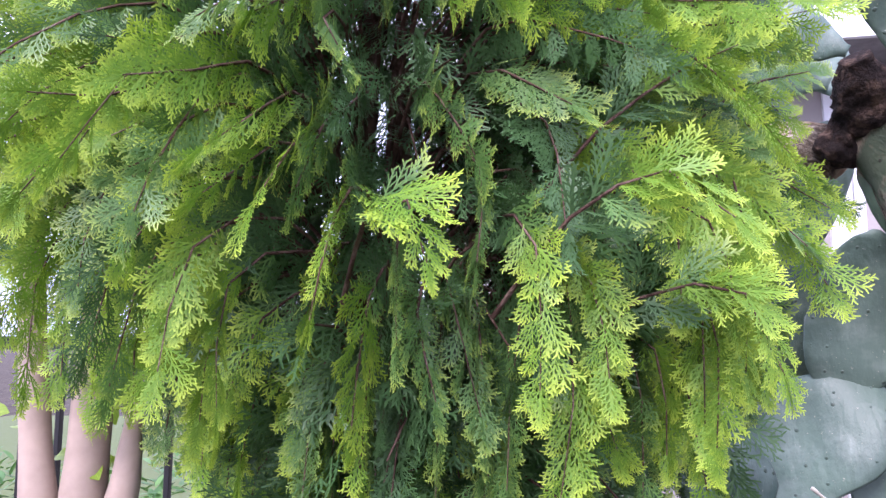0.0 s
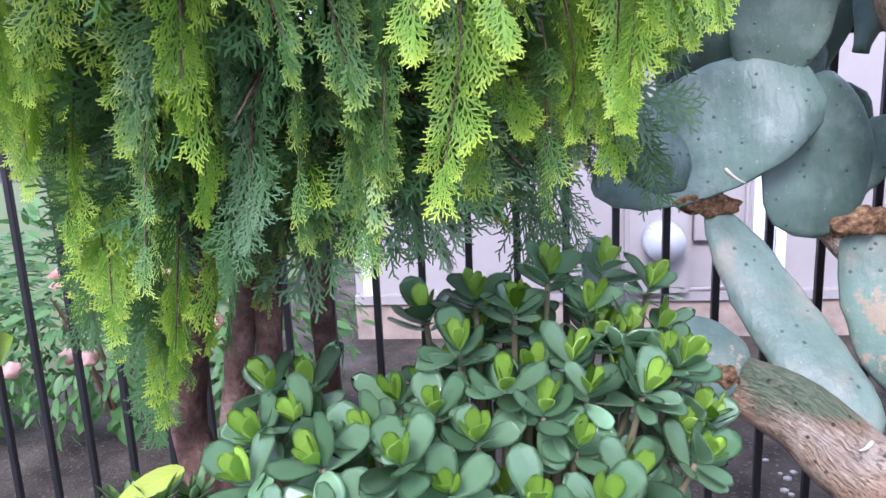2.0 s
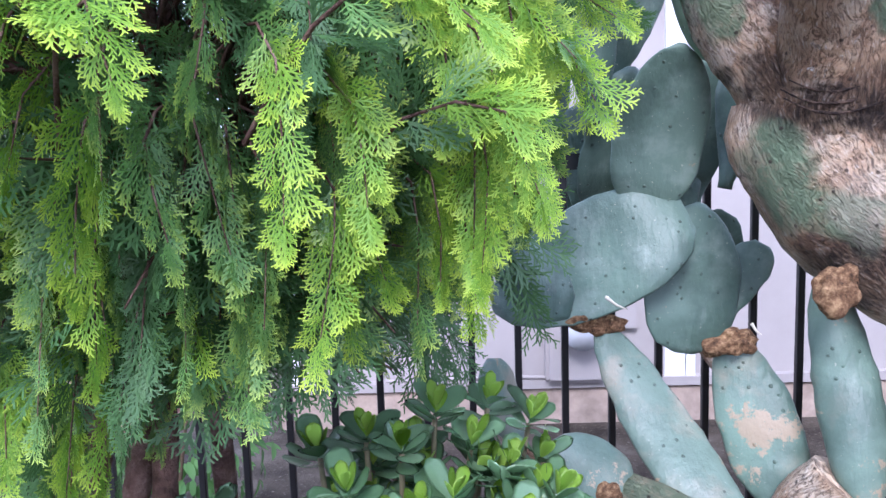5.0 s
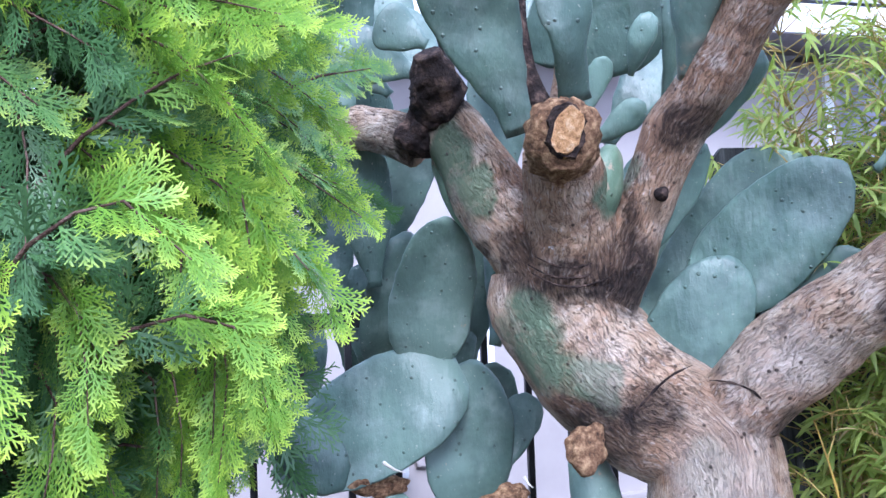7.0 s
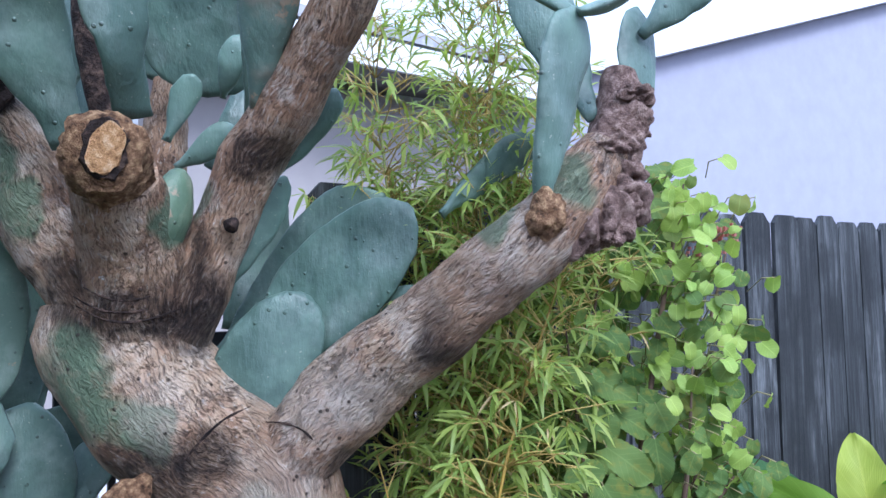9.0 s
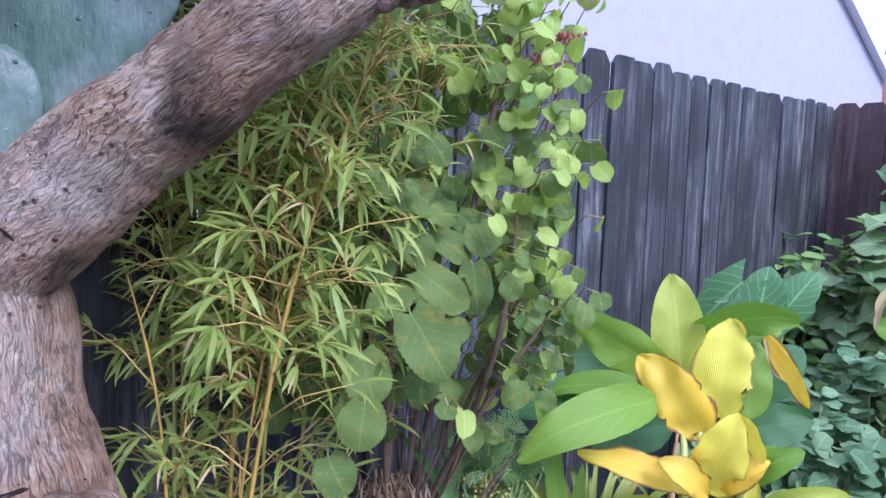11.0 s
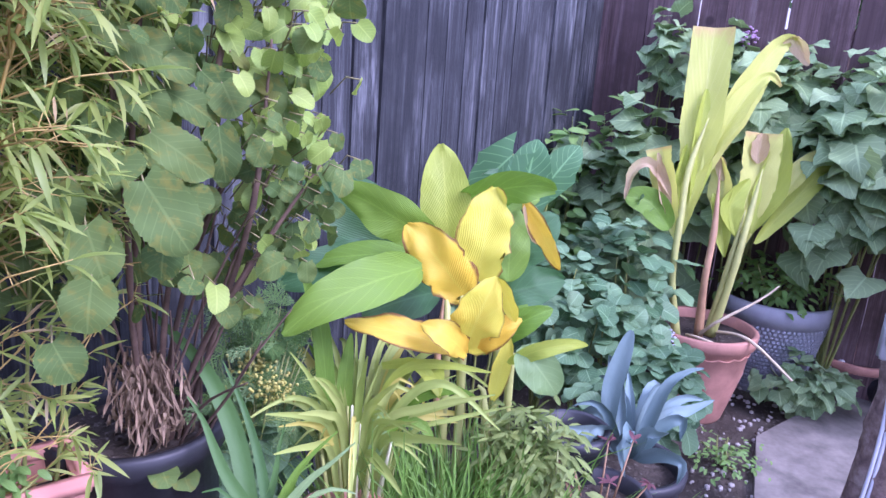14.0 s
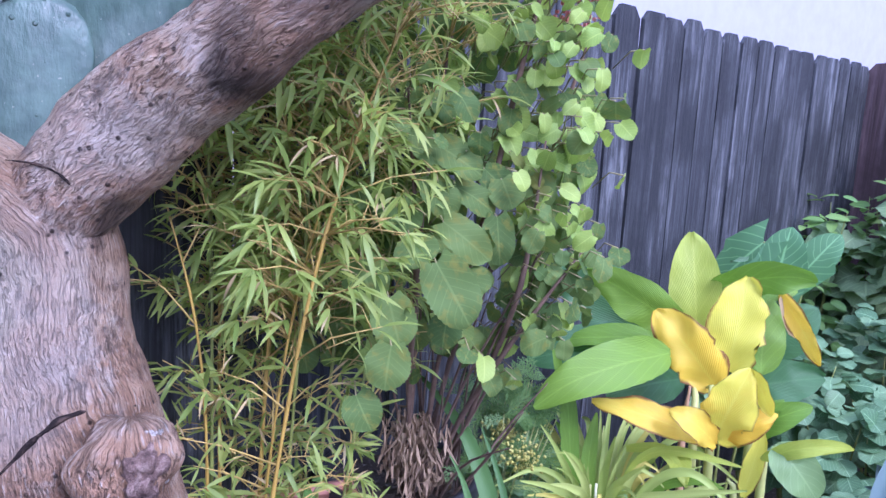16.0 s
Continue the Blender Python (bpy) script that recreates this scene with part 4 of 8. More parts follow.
# ---- cypress ----
SPRAY = leaf_mat("cypress_spray", (0.08, 0.2, 0.05), (0.165, 0.31, 0.08), 0.42, 0.3, tip=((0.42, 0.56, 0.1), 0.55, 1.05), spec=0.55)
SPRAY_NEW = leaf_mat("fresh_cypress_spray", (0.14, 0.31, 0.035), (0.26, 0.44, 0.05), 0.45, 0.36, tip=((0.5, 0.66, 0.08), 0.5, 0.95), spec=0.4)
# deep green copy of the spray, darkened to paint in the crown's inner shade
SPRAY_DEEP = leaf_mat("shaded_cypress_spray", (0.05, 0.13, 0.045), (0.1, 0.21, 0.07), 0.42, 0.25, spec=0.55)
RED_BARK = scar_mat("red_brown_bark", (0.03, 0.018, 0.014), (0.12, 0.07, 0.055), (0.25, 0.17, 0.14), 18)


def spray_mesh(name, mat, length, seed, detail):
    """A flat feathery frond of scaly twigs along y: an axis, side twigs in turn, and short blunt fingers on them."""
    r = random.Random(seed)
    bm = bmesh.new()
    uvl = bm.loops.layers.uv.new("uv")
    half = 0.00095 if detail else 0.0013

    def strip(p, q, w0, w1, v0, v1):
        d = (q - p).normalized()
        s = Vector((-d.y, d.x, 0))
        f = bm.faces.new([bm.verts.new(k) for k in (p + s * w0, p - s * w0, q - s * w1, q + s * w1)])
        for lp, v in zip(f.loops, (v0, v0, v1, v1)):
            lp[uvl].uv = (0.5, v)

    def bow(p):
        return Vector((p.x, p.y, -0.9 * p.y * p.y + 0.12 * abs(p.x) + 0.003 * math.sin(p.x * 90)))

    def twig(p, ang, ln, v0, v1, gap):
        way = Vector((math.sin(ang), math.cos(ang), 0))
        n = max(2, int(ln / gap))
        strip(bow(p), bow(p + way * ln), half, half * 0.85, v0, v1)
        side = r.choice((-1, 1))
        for i in range(n):
            f = (i + 0.6) / n
            q = p + way * (ln * f)
            v = v0 + (v1 - v0) * f
            t = r.uniform(0.007, 0.011) * (1.25 - 0.6 * f) * (1.0 if detail else 1.6)
            a = ang + side * r.uniform(0.45, 0.72)
            strip(bow(q), bow(q + Vector((math.sin(a), math.cos(a), 0)) * t), half, half * 0.8, v, min(1, v + 0.22))
            side = -side

    p, ang, side = Vector((0, 0, 0)), 0.0, 1
    n = 10 if detail else 6
    for i in range(n):
        f = (i + 1) / n
        ang += r.uniform(-0.06, 0.06)
        q = p + Vector((math.sin(ang), math.cos(ang), 0)) * (length / n)
        strip(bow(p), bow(q), half * 1.05, half, f * 0.6, f * 0.6 + 0.05)
        sub = length * 0.54 * (0.45 + 0.55 * math.sin(math.pi * min(1.0, 0.25 + 0.6 * f))) * r.uniform(0.75, 1.15) * (1.0 if f < 0.85 else 0.6)
        for sg in (side, -side) if not detail else (side,):
            twig(q, ang + sg * r.uniform(0.45, 0.7), sub, f * 0.55, min(1.0, f * 0.55 + 0.42), 0.0043 if detail else 0.0065)
        side = -side
        p = q
    twig(p, ang, length * 0.16, 0.6, 1.0, 0.004)
    return mesh_of(name, bm, [mat])


FINE = [spray_mesh("spray", m, 0.046 + 0.007 * (i % 4), 4 * j + i, True) for j, m in enumerate((SPRAY, SPRAY_NEW, SPRAY_DEEP)) for i in range(4)]
COARSE = [spray_mesh("spray_far", SPRAY_DEEP, 0.1 + 0.01 * i, 20 + i, False) for i in range(4)]
cypress = thing("cypress_tree", (-0.17, 1.12, 0), "dense bright-green cypress with feathery hanging sprays", "tree")
MID_Y = 1.16
CROWN = ((0.9, -0.2, -0.1, 0.05), (1.0, -0.26, -0.02, 0.12), (1.1, -0.28, 0.04, 0.15), (1.17, -0.29, 0.2, 0.2), (1.27, -0.32, 0.32, 0.28), (1.37, -0.37, 0.4, 0.36), (1.5, -0.52, 0.43, 0.43), (1.6, -0.62, 0.45, 0.47), (1.75, -0.68, 0.47, 0.47), (1.95, -0.68, 0.48, 0.43), (2.2, -0.5, 0.45, 0.35), (2.6, -0.22, 0.22, 0.18), (3.0, -0.03, 0.03, 0.03))


def crown_at(z):
    """Middle, half width and half depth of the crown at height z."""
    z = min(max(z, 0.901), 2.999)
    for p, q in zip(CROWN, CROWN[1:]):
        if z <= q[0]:
            f = (z - p[0]) / (q[0] - p[0])
            lo, hi, dep = (p[k] + (q[k] - p[k]) * f for k in (1, 2, 3))
            return Vector(((lo + hi) / 2, MID_Y, 0)), (hi - lo) / 2, dep


# dark hollows where old branches have died back: middle x, z, half width, half height
HOLLOWS = ((0.03, 1.68, 0.13, 0.12), (-0.13, 1.53, 0.055, 0.1), (-0.36, 1.66, 0.08, 0.06), (0.0, 1.84, 0.09, 0.08), (0.12, 1.43, 0.03, 0.05))
r = random.Random(11)
mid_s, fresh_s, deep_s, twigs = [], [], [], bmesh.new()


def branch(line_pts, nrm, hang, tone, gap, size, fine=True):
    """A drooping twig with flat fronds in turn on both sides, all near one plane."""
    line, _ = smooth_path(line_pts, [1] * len(line_pts), gap)
    tube(twigs, line_pts, [0.0034, 0.0024, 0.0015, 0.0007][:len(line_pts)], 4, 0.05, 0, 8, False)
    lo = int(len(line) * 0.42)
    for k in range(lo, len(line)):
        f = (k - lo) / max(1, len(line) - 1 - lo)
        ax = (line[min(k + 1, len(line) - 1)] - line[k - 1]).normalized()
        side = ax.cross(nrm).normalized()
        last = k >= len(line) - 2
        way = ax * (0.75 + 0.4 * f) + (Vector() if last else side * (1 if k % 2 else -1) * r.uniform(0.45, 0.8)) + Vector((0, 0, -0.35 * hang))
        face = nrm + Vector((r.uniform(-0.5, 0.5), r.uniform(-0.5, 0.5), r.uniform(-0.3, 0.4)))
        m = aim(line[k], way, face, size * r.uniform(0.75, 1.1) * (1.1 - 0.4 * f))
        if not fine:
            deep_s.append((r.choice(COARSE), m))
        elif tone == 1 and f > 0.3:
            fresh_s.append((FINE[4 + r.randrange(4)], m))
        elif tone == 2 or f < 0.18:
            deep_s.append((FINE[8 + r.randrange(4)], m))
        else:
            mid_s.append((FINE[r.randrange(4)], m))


rows = 17
for i in range(rows):
    for j in range(26):
        z = 1.02 + 1.14 * (i + r.uniform(0.1, 0.9)) / rows
        a = radians(-172 + 185 * (j + r.uniform(0.0, 1.0)) / 26)
        out = Vector((math.cos(a), math.sin(a), 0))
        c, rx, ry = crown_at(z)
        if z < 1.22 and (j % 2 or r.random() < 0.25):
            continue
        lumpy = 0.93 + 0.3 * noise.noise(Vector((out.x * 3.1, out.y * 3.1, z * 4.0)))
        depth = min(1.06, lumpy * r.uniform(0.78, 1.05))
        off = Vector((out.x * rx, out.y * ry, 0)) * depth
        tip = c + off + Vector((0, 0, z + 0.13 * max(0.0, min(1.0, (1.75 - z) / 0.35)) + 0.7 * max(0.0, out.x + 0.3) * max(0.0, 1.34 - z)))
        if out.y < -0.3 and any(((tip.x - hx) / hw) ** 2 + ((tip.z - hz) / hh) ** 2 < 1 for hx, hz, hw, hh in HOLLOWS):
            if r.random() < 0.85:
                continue
        radial = off.normalized()
        tan = Vector((-radial.y, radial.x, 0))
        hang = max(0.05, min(1.0, 1.05 - 0.8 * max(0.0, (z - 1.42) / 0.45) + r.uniform(-0.3, 0.25)))
        root = c + off * 0.25 + Vector((0, 0, tip.z + (0.05 if z < 1.4 else -0.06)))
        mid = c + off * 0.68 + Vector((0, 0, tip.z + 0.05))
        fall = (radial * (0.12 + 0.8 * (1 - hang)) + Vector((0, 0, -hang)) + tan * r.uniform(-0.25, 0.25)).normalized()
        end = tip + fall * r.uniform(0.07, 0.17) * (0.7 + 0.5 * hang)
        turn = Matrix.Rotation(r.gauss(0, 0.62), 3, "Z")
        nrm = turn @ (tan * r.choice((-1, 1)) + Vector((0, 0, 0.25 * (1 - hang))))
        # outer twigs are fresher; the radial.x term paints the left side as better lit
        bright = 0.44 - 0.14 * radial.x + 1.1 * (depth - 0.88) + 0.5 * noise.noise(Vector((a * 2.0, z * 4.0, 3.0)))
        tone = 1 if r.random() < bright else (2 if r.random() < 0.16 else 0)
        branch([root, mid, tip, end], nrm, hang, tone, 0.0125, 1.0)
# stray boughs that stand out of the crown
for pts, tone in (([(0.3, 1.0, 1.72), (0.45, 1.1, 1.84), (0.53, 1.16, 1.88), (0.59, 1.19, 1.9)], 0), ([(0.3, 1.0, 1.62), (0.42, 1.1, 1.7), (0.49, 1.14, 1.71), (0.54, 1.17, 1.7)], 0), ([(0.12, 0.9, 1.62), (0.2, 0.86, 1.71), (0.29, 0.83, 1.77), (0.345, 0.815, 1.79)], 1), ([(0.08, 0.9, 1.5), (0.16, 0.8, 1.6), (0.24, 0.72, 1.63), (0.29, 0.69, 1.58)], 1), ([(0.15, 0.95, 1.4), (0.24, 0.86, 1.52), (0.33, 0.79, 1.52), (0.36, 0.78, 1.44)], 1), ([(-0.1, 0.9, 1.5), (-0.05, 0.78, 1.6), (0.0, 0.7, 1.6), (0.02, 0.68, 1.54)], 1)):
    branch([Vector(p) for p in pts], Vector((0.35, -0.9, 0.3)), 0.3, tone, 0.011, 1.0)
# the far side and the top of the tree
for k in range(150):
    z = r.uniform(1.25, 2.2) if k < 90 else r.uniform(2.15, 2.95)
    a = radians(r.uniform(10, 190)) if k < 90 else r.uniform(0, 6.28)
    c, rx, ry = crown_at(z)
    off = Vector((math.cos(a) * rx, math.sin(a) * ry, 0)) * r.uniform(0.75, 1.0)
    tip = c + off + Vector((0, 0, z))
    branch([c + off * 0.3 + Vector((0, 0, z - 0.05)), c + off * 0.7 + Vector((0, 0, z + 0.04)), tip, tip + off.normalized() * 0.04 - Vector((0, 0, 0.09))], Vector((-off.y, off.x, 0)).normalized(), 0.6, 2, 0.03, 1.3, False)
# inner twigs, their shade painted in by the darker material, and old brown ones
for k in range(1000):
    z = r.uniform(1.25, 2.25)
    a = r.uniform(0, 6.28)
    c, rx, ry = crown_at(z)
    w = r.uniform(0.1, 0.55)
    p = c + Vector((math.cos(a) * rx * w, math.sin(a) * ry * w, z))
    out = Vector((math.cos(a), math.sin(a), 0))
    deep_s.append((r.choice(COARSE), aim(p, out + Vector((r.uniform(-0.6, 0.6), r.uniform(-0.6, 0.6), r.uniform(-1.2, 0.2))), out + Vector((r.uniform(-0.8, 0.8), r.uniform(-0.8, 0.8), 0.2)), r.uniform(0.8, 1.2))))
    if k % 4 == 0:
        q = p + out * 0.1 + Vector((r.uniform(-0.06, 0.06), r.uniform(-0.06, 0.06), r.uniform(-0.1, 0.08)))
        tube(twigs, [p, (p + q) / 2 + Vector((0, 0, 0.015)), q], [0.0025, 0.002, 0.001], 4, 0, 0, 8, False)
r.shuffle(mid_s)
near_s = mid_s[:260]
foliage("spray", near_s, cypress)
mass("crown", mid_s[260:], cypress)
mass("shaded_growth", deep_s, cypress, "dark green inner sprays with shade painted into their colour")
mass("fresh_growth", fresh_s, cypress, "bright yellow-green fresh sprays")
tagged(part("twig_mass", twigs, RED_BARK, cypress), kind="stuff")
for pts, rad in (([(-0.13, 1.08, 0), (-0.15, 1.09, 0.5), (-0.175, 1.11, 0.8), (-0.21, 1.155, 0.965), (-0.15, 1.16, 1.3), (-0.1, 1.16, 2.2), (-0.09, 1.16, 2.9)], [0.05, 0.035, 0.03, 0.026, 0.024, 0.018, 0.004]), ([(-0.12, 1.07, 0), (-0.125, 1.07, 0.5), (-0.13, 1.075, 0.815), (-0.138, 1.1, 0.905), (-0.1, 1.18, 1.3), (-0.06, 1.17, 2.0)], [0.04, 0.03, 0.023, 0.02, 0.018, 0.01]), ([(-0.08, 1.05, 0), (-0.075, 1.06, 0.55), (-0.085, 1.07, 0.85), (-0.08, 1.12, 1.1), (-0.06, 1.15, 1.6)], [0.035, 0.024, 0.02, 0.018, 0.01]), ([(-0.1, 1.2, 0), (-0.04, 1.24, 0.6), (-0.026, 1.24, 0.97), (-0.05, 1.25, 1.4), (-0.06, 1.2, 1.9)], [0.03, 0.022, 0.018, 0.016, 0.01])):
    bm = bmesh.new()
    tube(bm, pts, rad, 12, 0.03, 0.22, 30)
    part("trunk", bm, RED_BARK, cypress, "red-brown fibrous stem")

# ---- jade plant ----
JADE = leaf_mat("jade_leaf", (0.15, 0.3, 0.15), (0.27, 0.44, 0.25), 0.17, 0.06, spec=0.9)
JADE_NEW = leaf_mat("young_jade_leaf", (0.26, 0.46, 0.06), (0.4, 0.6, 0.1), 0.26, 0.12, spec=0.6)
STEM = plain("green_brown_stem", (0.18, 0.16, 0.09), 0.7, 0.3, 30)
jade = thing("jade_plant", (0.22, 1.1, 0), "jade plant with glossy thick round leaves", "plant")
J_OLD = [leaf_mesh("leaf", 0.06, 0.043, "obovate", JADE, 8, 6, (-0.4, 0.0, 0.5)[i], 0.12, 0, thick=0.0055, seed=i) for i in range(3)]
J_NEW = [leaf_mesh("young_leaf", 0.046, 0.027, "obovate", JADE_NEW, 7, 6, -0.25, 0.2, 0, thick=0.004, seed=i) for i in range(3)]
heads = [(0.192, 1.131, 1.097), (0.123, 1.148, 1.072), (0.163, 1.041, 1.059), (0.296, 1.154, 1.118), (0.385, 1.201, 1.11), (0.449, 1.192, 1.084), (0.384, 1.128, 1.024), (0.305, 1.05, 1.033), (0.43, 1.101, 1.006), (0.347, 1.14, 1.07), (0.241, 1.097, 1.089), (0.212, 0.989, 1.025), (0.131, 0.986, 1.002), (0.254, 0.963, 1.006), (0.405, 1.065, 0.982), (0.479, 1.1, 0.922), (0.291, 0.952, 0.966), (0.174, 0.94, 0.987), (0.002, 0.905, 0.988), (0.054, 0.946, 0.998), (-0.069, 1.039, 1.021), (-0.023, 1.057, 1.018), (-0.027, 0.981, 1.0)]
heads += [(0.343, 0.922, 0.936), (0.301, 0.882, 0.935), (0.229, 0.885, 0.938), (0.139, 0.892, 0.953), (0.081, 1.076, 0.981), (0.502, 1.097, 0.914), (-0.052, 0.858, 0.95), (0.011, 0.855, 0.95), (0.44, 1.072, 0.888)]
r = random.Random(5)
leaves = []
stems = bmesh.new()
extra = [(r.uniform(-0.03, 0.47), r.uniform(0.93, 1.2), r.uniform(0.78, 0.97)) for _ in range(26)] + [(r.uniform(-0.1, 0.12), r.uniform(0.88, 1.02), r.uniform(0.9, 1.0)) for _ in range(8)] + [(r.uniform(0.1, 0.47), r.uniform(1.0, 1.2), r.uniform(0.95, 1.06)) for _ in range(22)]
for h in heads + extra:
    h = Vector(h)
    foot = Vector((0.22 + 0.25 * (h.x - 0.22), 1.1 + 0.2 * (h.y - 1.08), 0.35 + 0.25 * r.random()))
    lean = (h - Vector((0.22, 1.12, 0.72))).normalized()
    lean = (lean + Vector((0, -0.3, 0.8))).normalized()
    tube(stems, [foot, foot.lerp(h, 0.6) - Vector((0, 0, 0.03)), h - lean * 0.015], [0.009, 0.0065, 0.004], 7, 0.04)
    sx = lean.cross(Vector((0.3, 1, 0.1))).normalized()
    sy = lean.cross(sx)
    n, spin = 12, r.uniform(0, 6)
    for k in range(n):
        a = spin + (k // 2) * 1.57 + (k % 2) * 3.14 + r.uniform(-0.25, 0.25)
        level = k / n
        spread = 1.0 - 0.6 * level
        d = (sx * math.cos(a) + sy * math.sin(a)) * spread + lean * (0.16 + 1.0 * level + r.uniform(-0.2, 0.2))
        p = h + lean * (-0.03 + 0.035 * level)
        young = level > 0.6
        leaves.append((r.choice(J_NEW if young else J_OLD), aim(p, d, lean - d * 0.3, r.uniform(0.72, 1.1) * (0.95 if young else 1.05))))
part("stem_mass", stems, STEM, jade, "grey-brown fleshy stems")
r.shuffle(leaves)
old = [q for q in leaves if q[0].name.startswith("leaf")]
young = [q for q in leaves if not q[0].name.startswith("leaf")]
foliage("leaf", old, jade, 170, "leaf_mass")
foliage("young_leaf", young, jade, 120, "young_leaf_mass")
bm = bmesh.new()
tube(bm, [(0.22, 1.1, 0), (0.22, 1.1, 0.3), (0.22, 1.1, 0.6)], [0.045, 0.035, 0.02], 10, 0.05, 0.15)
part("trunk", bm, STEM, jade)

# ---- cream house and garden beyond the iron fence ----
CREAM = thing("cream_house", (1.0, 4.1, 0), "cream house wall with utility meter beyond the iron fence", "house")
HT = Matrix.Translation((-0.25, 4.24, 0)) @ Matrix.Rotation(radians(-8.0), 4, "Z")
LEDGE = plain("stained_plinth", (0.42, 0.33, 0.27), 0.9, 0.35, 9, 0, 0.5)
PLASTIC = plain("grey_plastic", (0.5, 0.52, 0.55), 0.45, 0.08, 8)
bm = bmesh.new()
box(bm, (2.4, 0.1, 1.55), (4.8, 0.2, 2.7), HT)
part("wall", bm, SIDING, CREAM, "", False)
bm = bmesh.new()
box(bm, (2.4, 0.08, 0.1), (4.8, 0.22, 0.2), HT)
part("plinth", bm, LEDGE, CREAM, "stained plinth", False)
for x in (0.08, 2.22, 2.3, 4.7):
    bm = bmesh.new()
    box(bm, (x, -0.015, 1.55), (0.06 if x != 2.22 else 0.12, 0.03, 2.66), HT)
    part("trim_board", bm, TRIM, CREAM, "", False)
bm = bmesh.new()
box(bm, (2.4, -0.02, 0.235), (4.8, 0.06, 0.05), HT)
part("sill_band", bm, SIDING, CREAM, "", False)
bm = bmesh.new()
box(bm, (2.5, -0.02, 2.98), (5.6, 1.0, 0.05), HT)
part("soffit", bm, plain("dark_soffit", (0.3, 0.29, 0.3), 0.8), CREAM, "dark soffit", False)
bm = bmesh.new()
box(bm, (2.5, -0.53, 2.98), (5.6, 0.03, 0.17), HT)
part("fascia", bm, TRIM, CREAM, "white fascia", False)
bm = bmesh.new()
q = [HT @ Vector(p) for p in ((-0.3, -0.56, 3.08), (5.3, -0.56, 3.08), (5.3, 2.6, 4.1), (-0.3, 2.6, 4.1))]
a, c = [bm.verts.new(p) for p in q], [bm.verts.new(p + Vector((0, 0, 0.07))) for p in q]
bm.faces.new(a), bm.faces.new(c[::-1])
for i in range(4):
    bm.faces.new((a[(i + 1) % 4], a[i], c[i], c[(i + 1) % 4]))
part("roof", bm, ROOF, CREAM, "", False)
bm = bmesh.new()
box(bm, (1.66, -0.05, 0.5), (0.34, 0.1, 0.5), HT)
bmesh.ops.bevel(bm, geom=bm.edges[:], offset=0.02, segments=2, affect="EDGES")
part("meter_box", bm, SIDING, CREAM, "painted metal meter box", False)
bm = bmesh.new()
bmesh.ops.create_cone(bm, segments=28, radius1=0.115, radius2=0.1, depth=0.16, cap_ends=True, matrix=HT @ Matrix.Translation((1.68, -0.14, 0.56)) @ Matrix.Rotation(radians(90), 4, "X"))
bmesh.ops.bevel(bm, geom=bm.edges[:], offset=0.012, segments=2, affect="EDGES")
part("meter", bm, PLASTIC, CREAM, "round grey utility meter")
bm = bmesh.new()
tube(bm, [HT @ Vector(p) for p in ((2.12, -0.03, 1.2), (2.12, -0.04, 0.45), (2.06, -0.04, 0.3), (1.75, -0.04, 0.27), (1.2, -0.04, 0.28), (0.6, -0.03, 0.27))], [0.011] * 6, 8, 0.05)
part("conduit", bm, SIDING, CREAM, "painted conduit pipe")
bm = bmesh.new()
box(bm, (1.93, -0.02, 0.62), (0.15, 0.04, 0.17), HT)
bmesh.ops.bevel(bm, geom=bm.edges[:], offset=0.006, segments=2, affect="EDGES")
part("cover_plate", bm, SIDING, CREAM, "", False)

GRASS_M = leaf_mat("lawn_green", (0.075, 0.11, 0.022), (0.14, 0.18, 0.045), 0.6, 0.2)
bm = bmesh.new()
for i in range(13):
    for j in range(13):
        bm.verts.new((-9.5 + i * 0.72, 3.9 + j * 0.9, 0.012 + 0.02 * noise.noise(Vector((i, j, 0)))))
bm.verts.ensure_lookup_table()
for i in range(12):
    for j in range(12):
        bm.faces.new([bm.verts[k] for k in (i * 13 + j, (i + 1) * 13 + j, (i + 1) * 13 + j + 1, i * 13 + j + 1)])
solid("lawn", bm, GRASS_M, "bright green mown lawn", "lawn", "structure")
HEDGE = leaf_mat("hedge_leaf", (0.06, 0.16, 0.05), (0.16, 0.32, 0.1), 0.4, 0.3)
HL = [leaf_mesh("hedge_leaf", 0.07, 0.035, "ovate", HEDGE, 4, 2, 0.3, 0.25, seed=i) for i in range(2)]
r = random.Random(21)
WOOD_STEM = plain("brown_twig", (0.14, 0.09, 0.06), 0.85, 0.35, 30)
PETAL = leaf_mat("pink_petal", (0.75, 0.4, 0.36), (0.85, 0.62, 0.55), 0.6, 0.3)
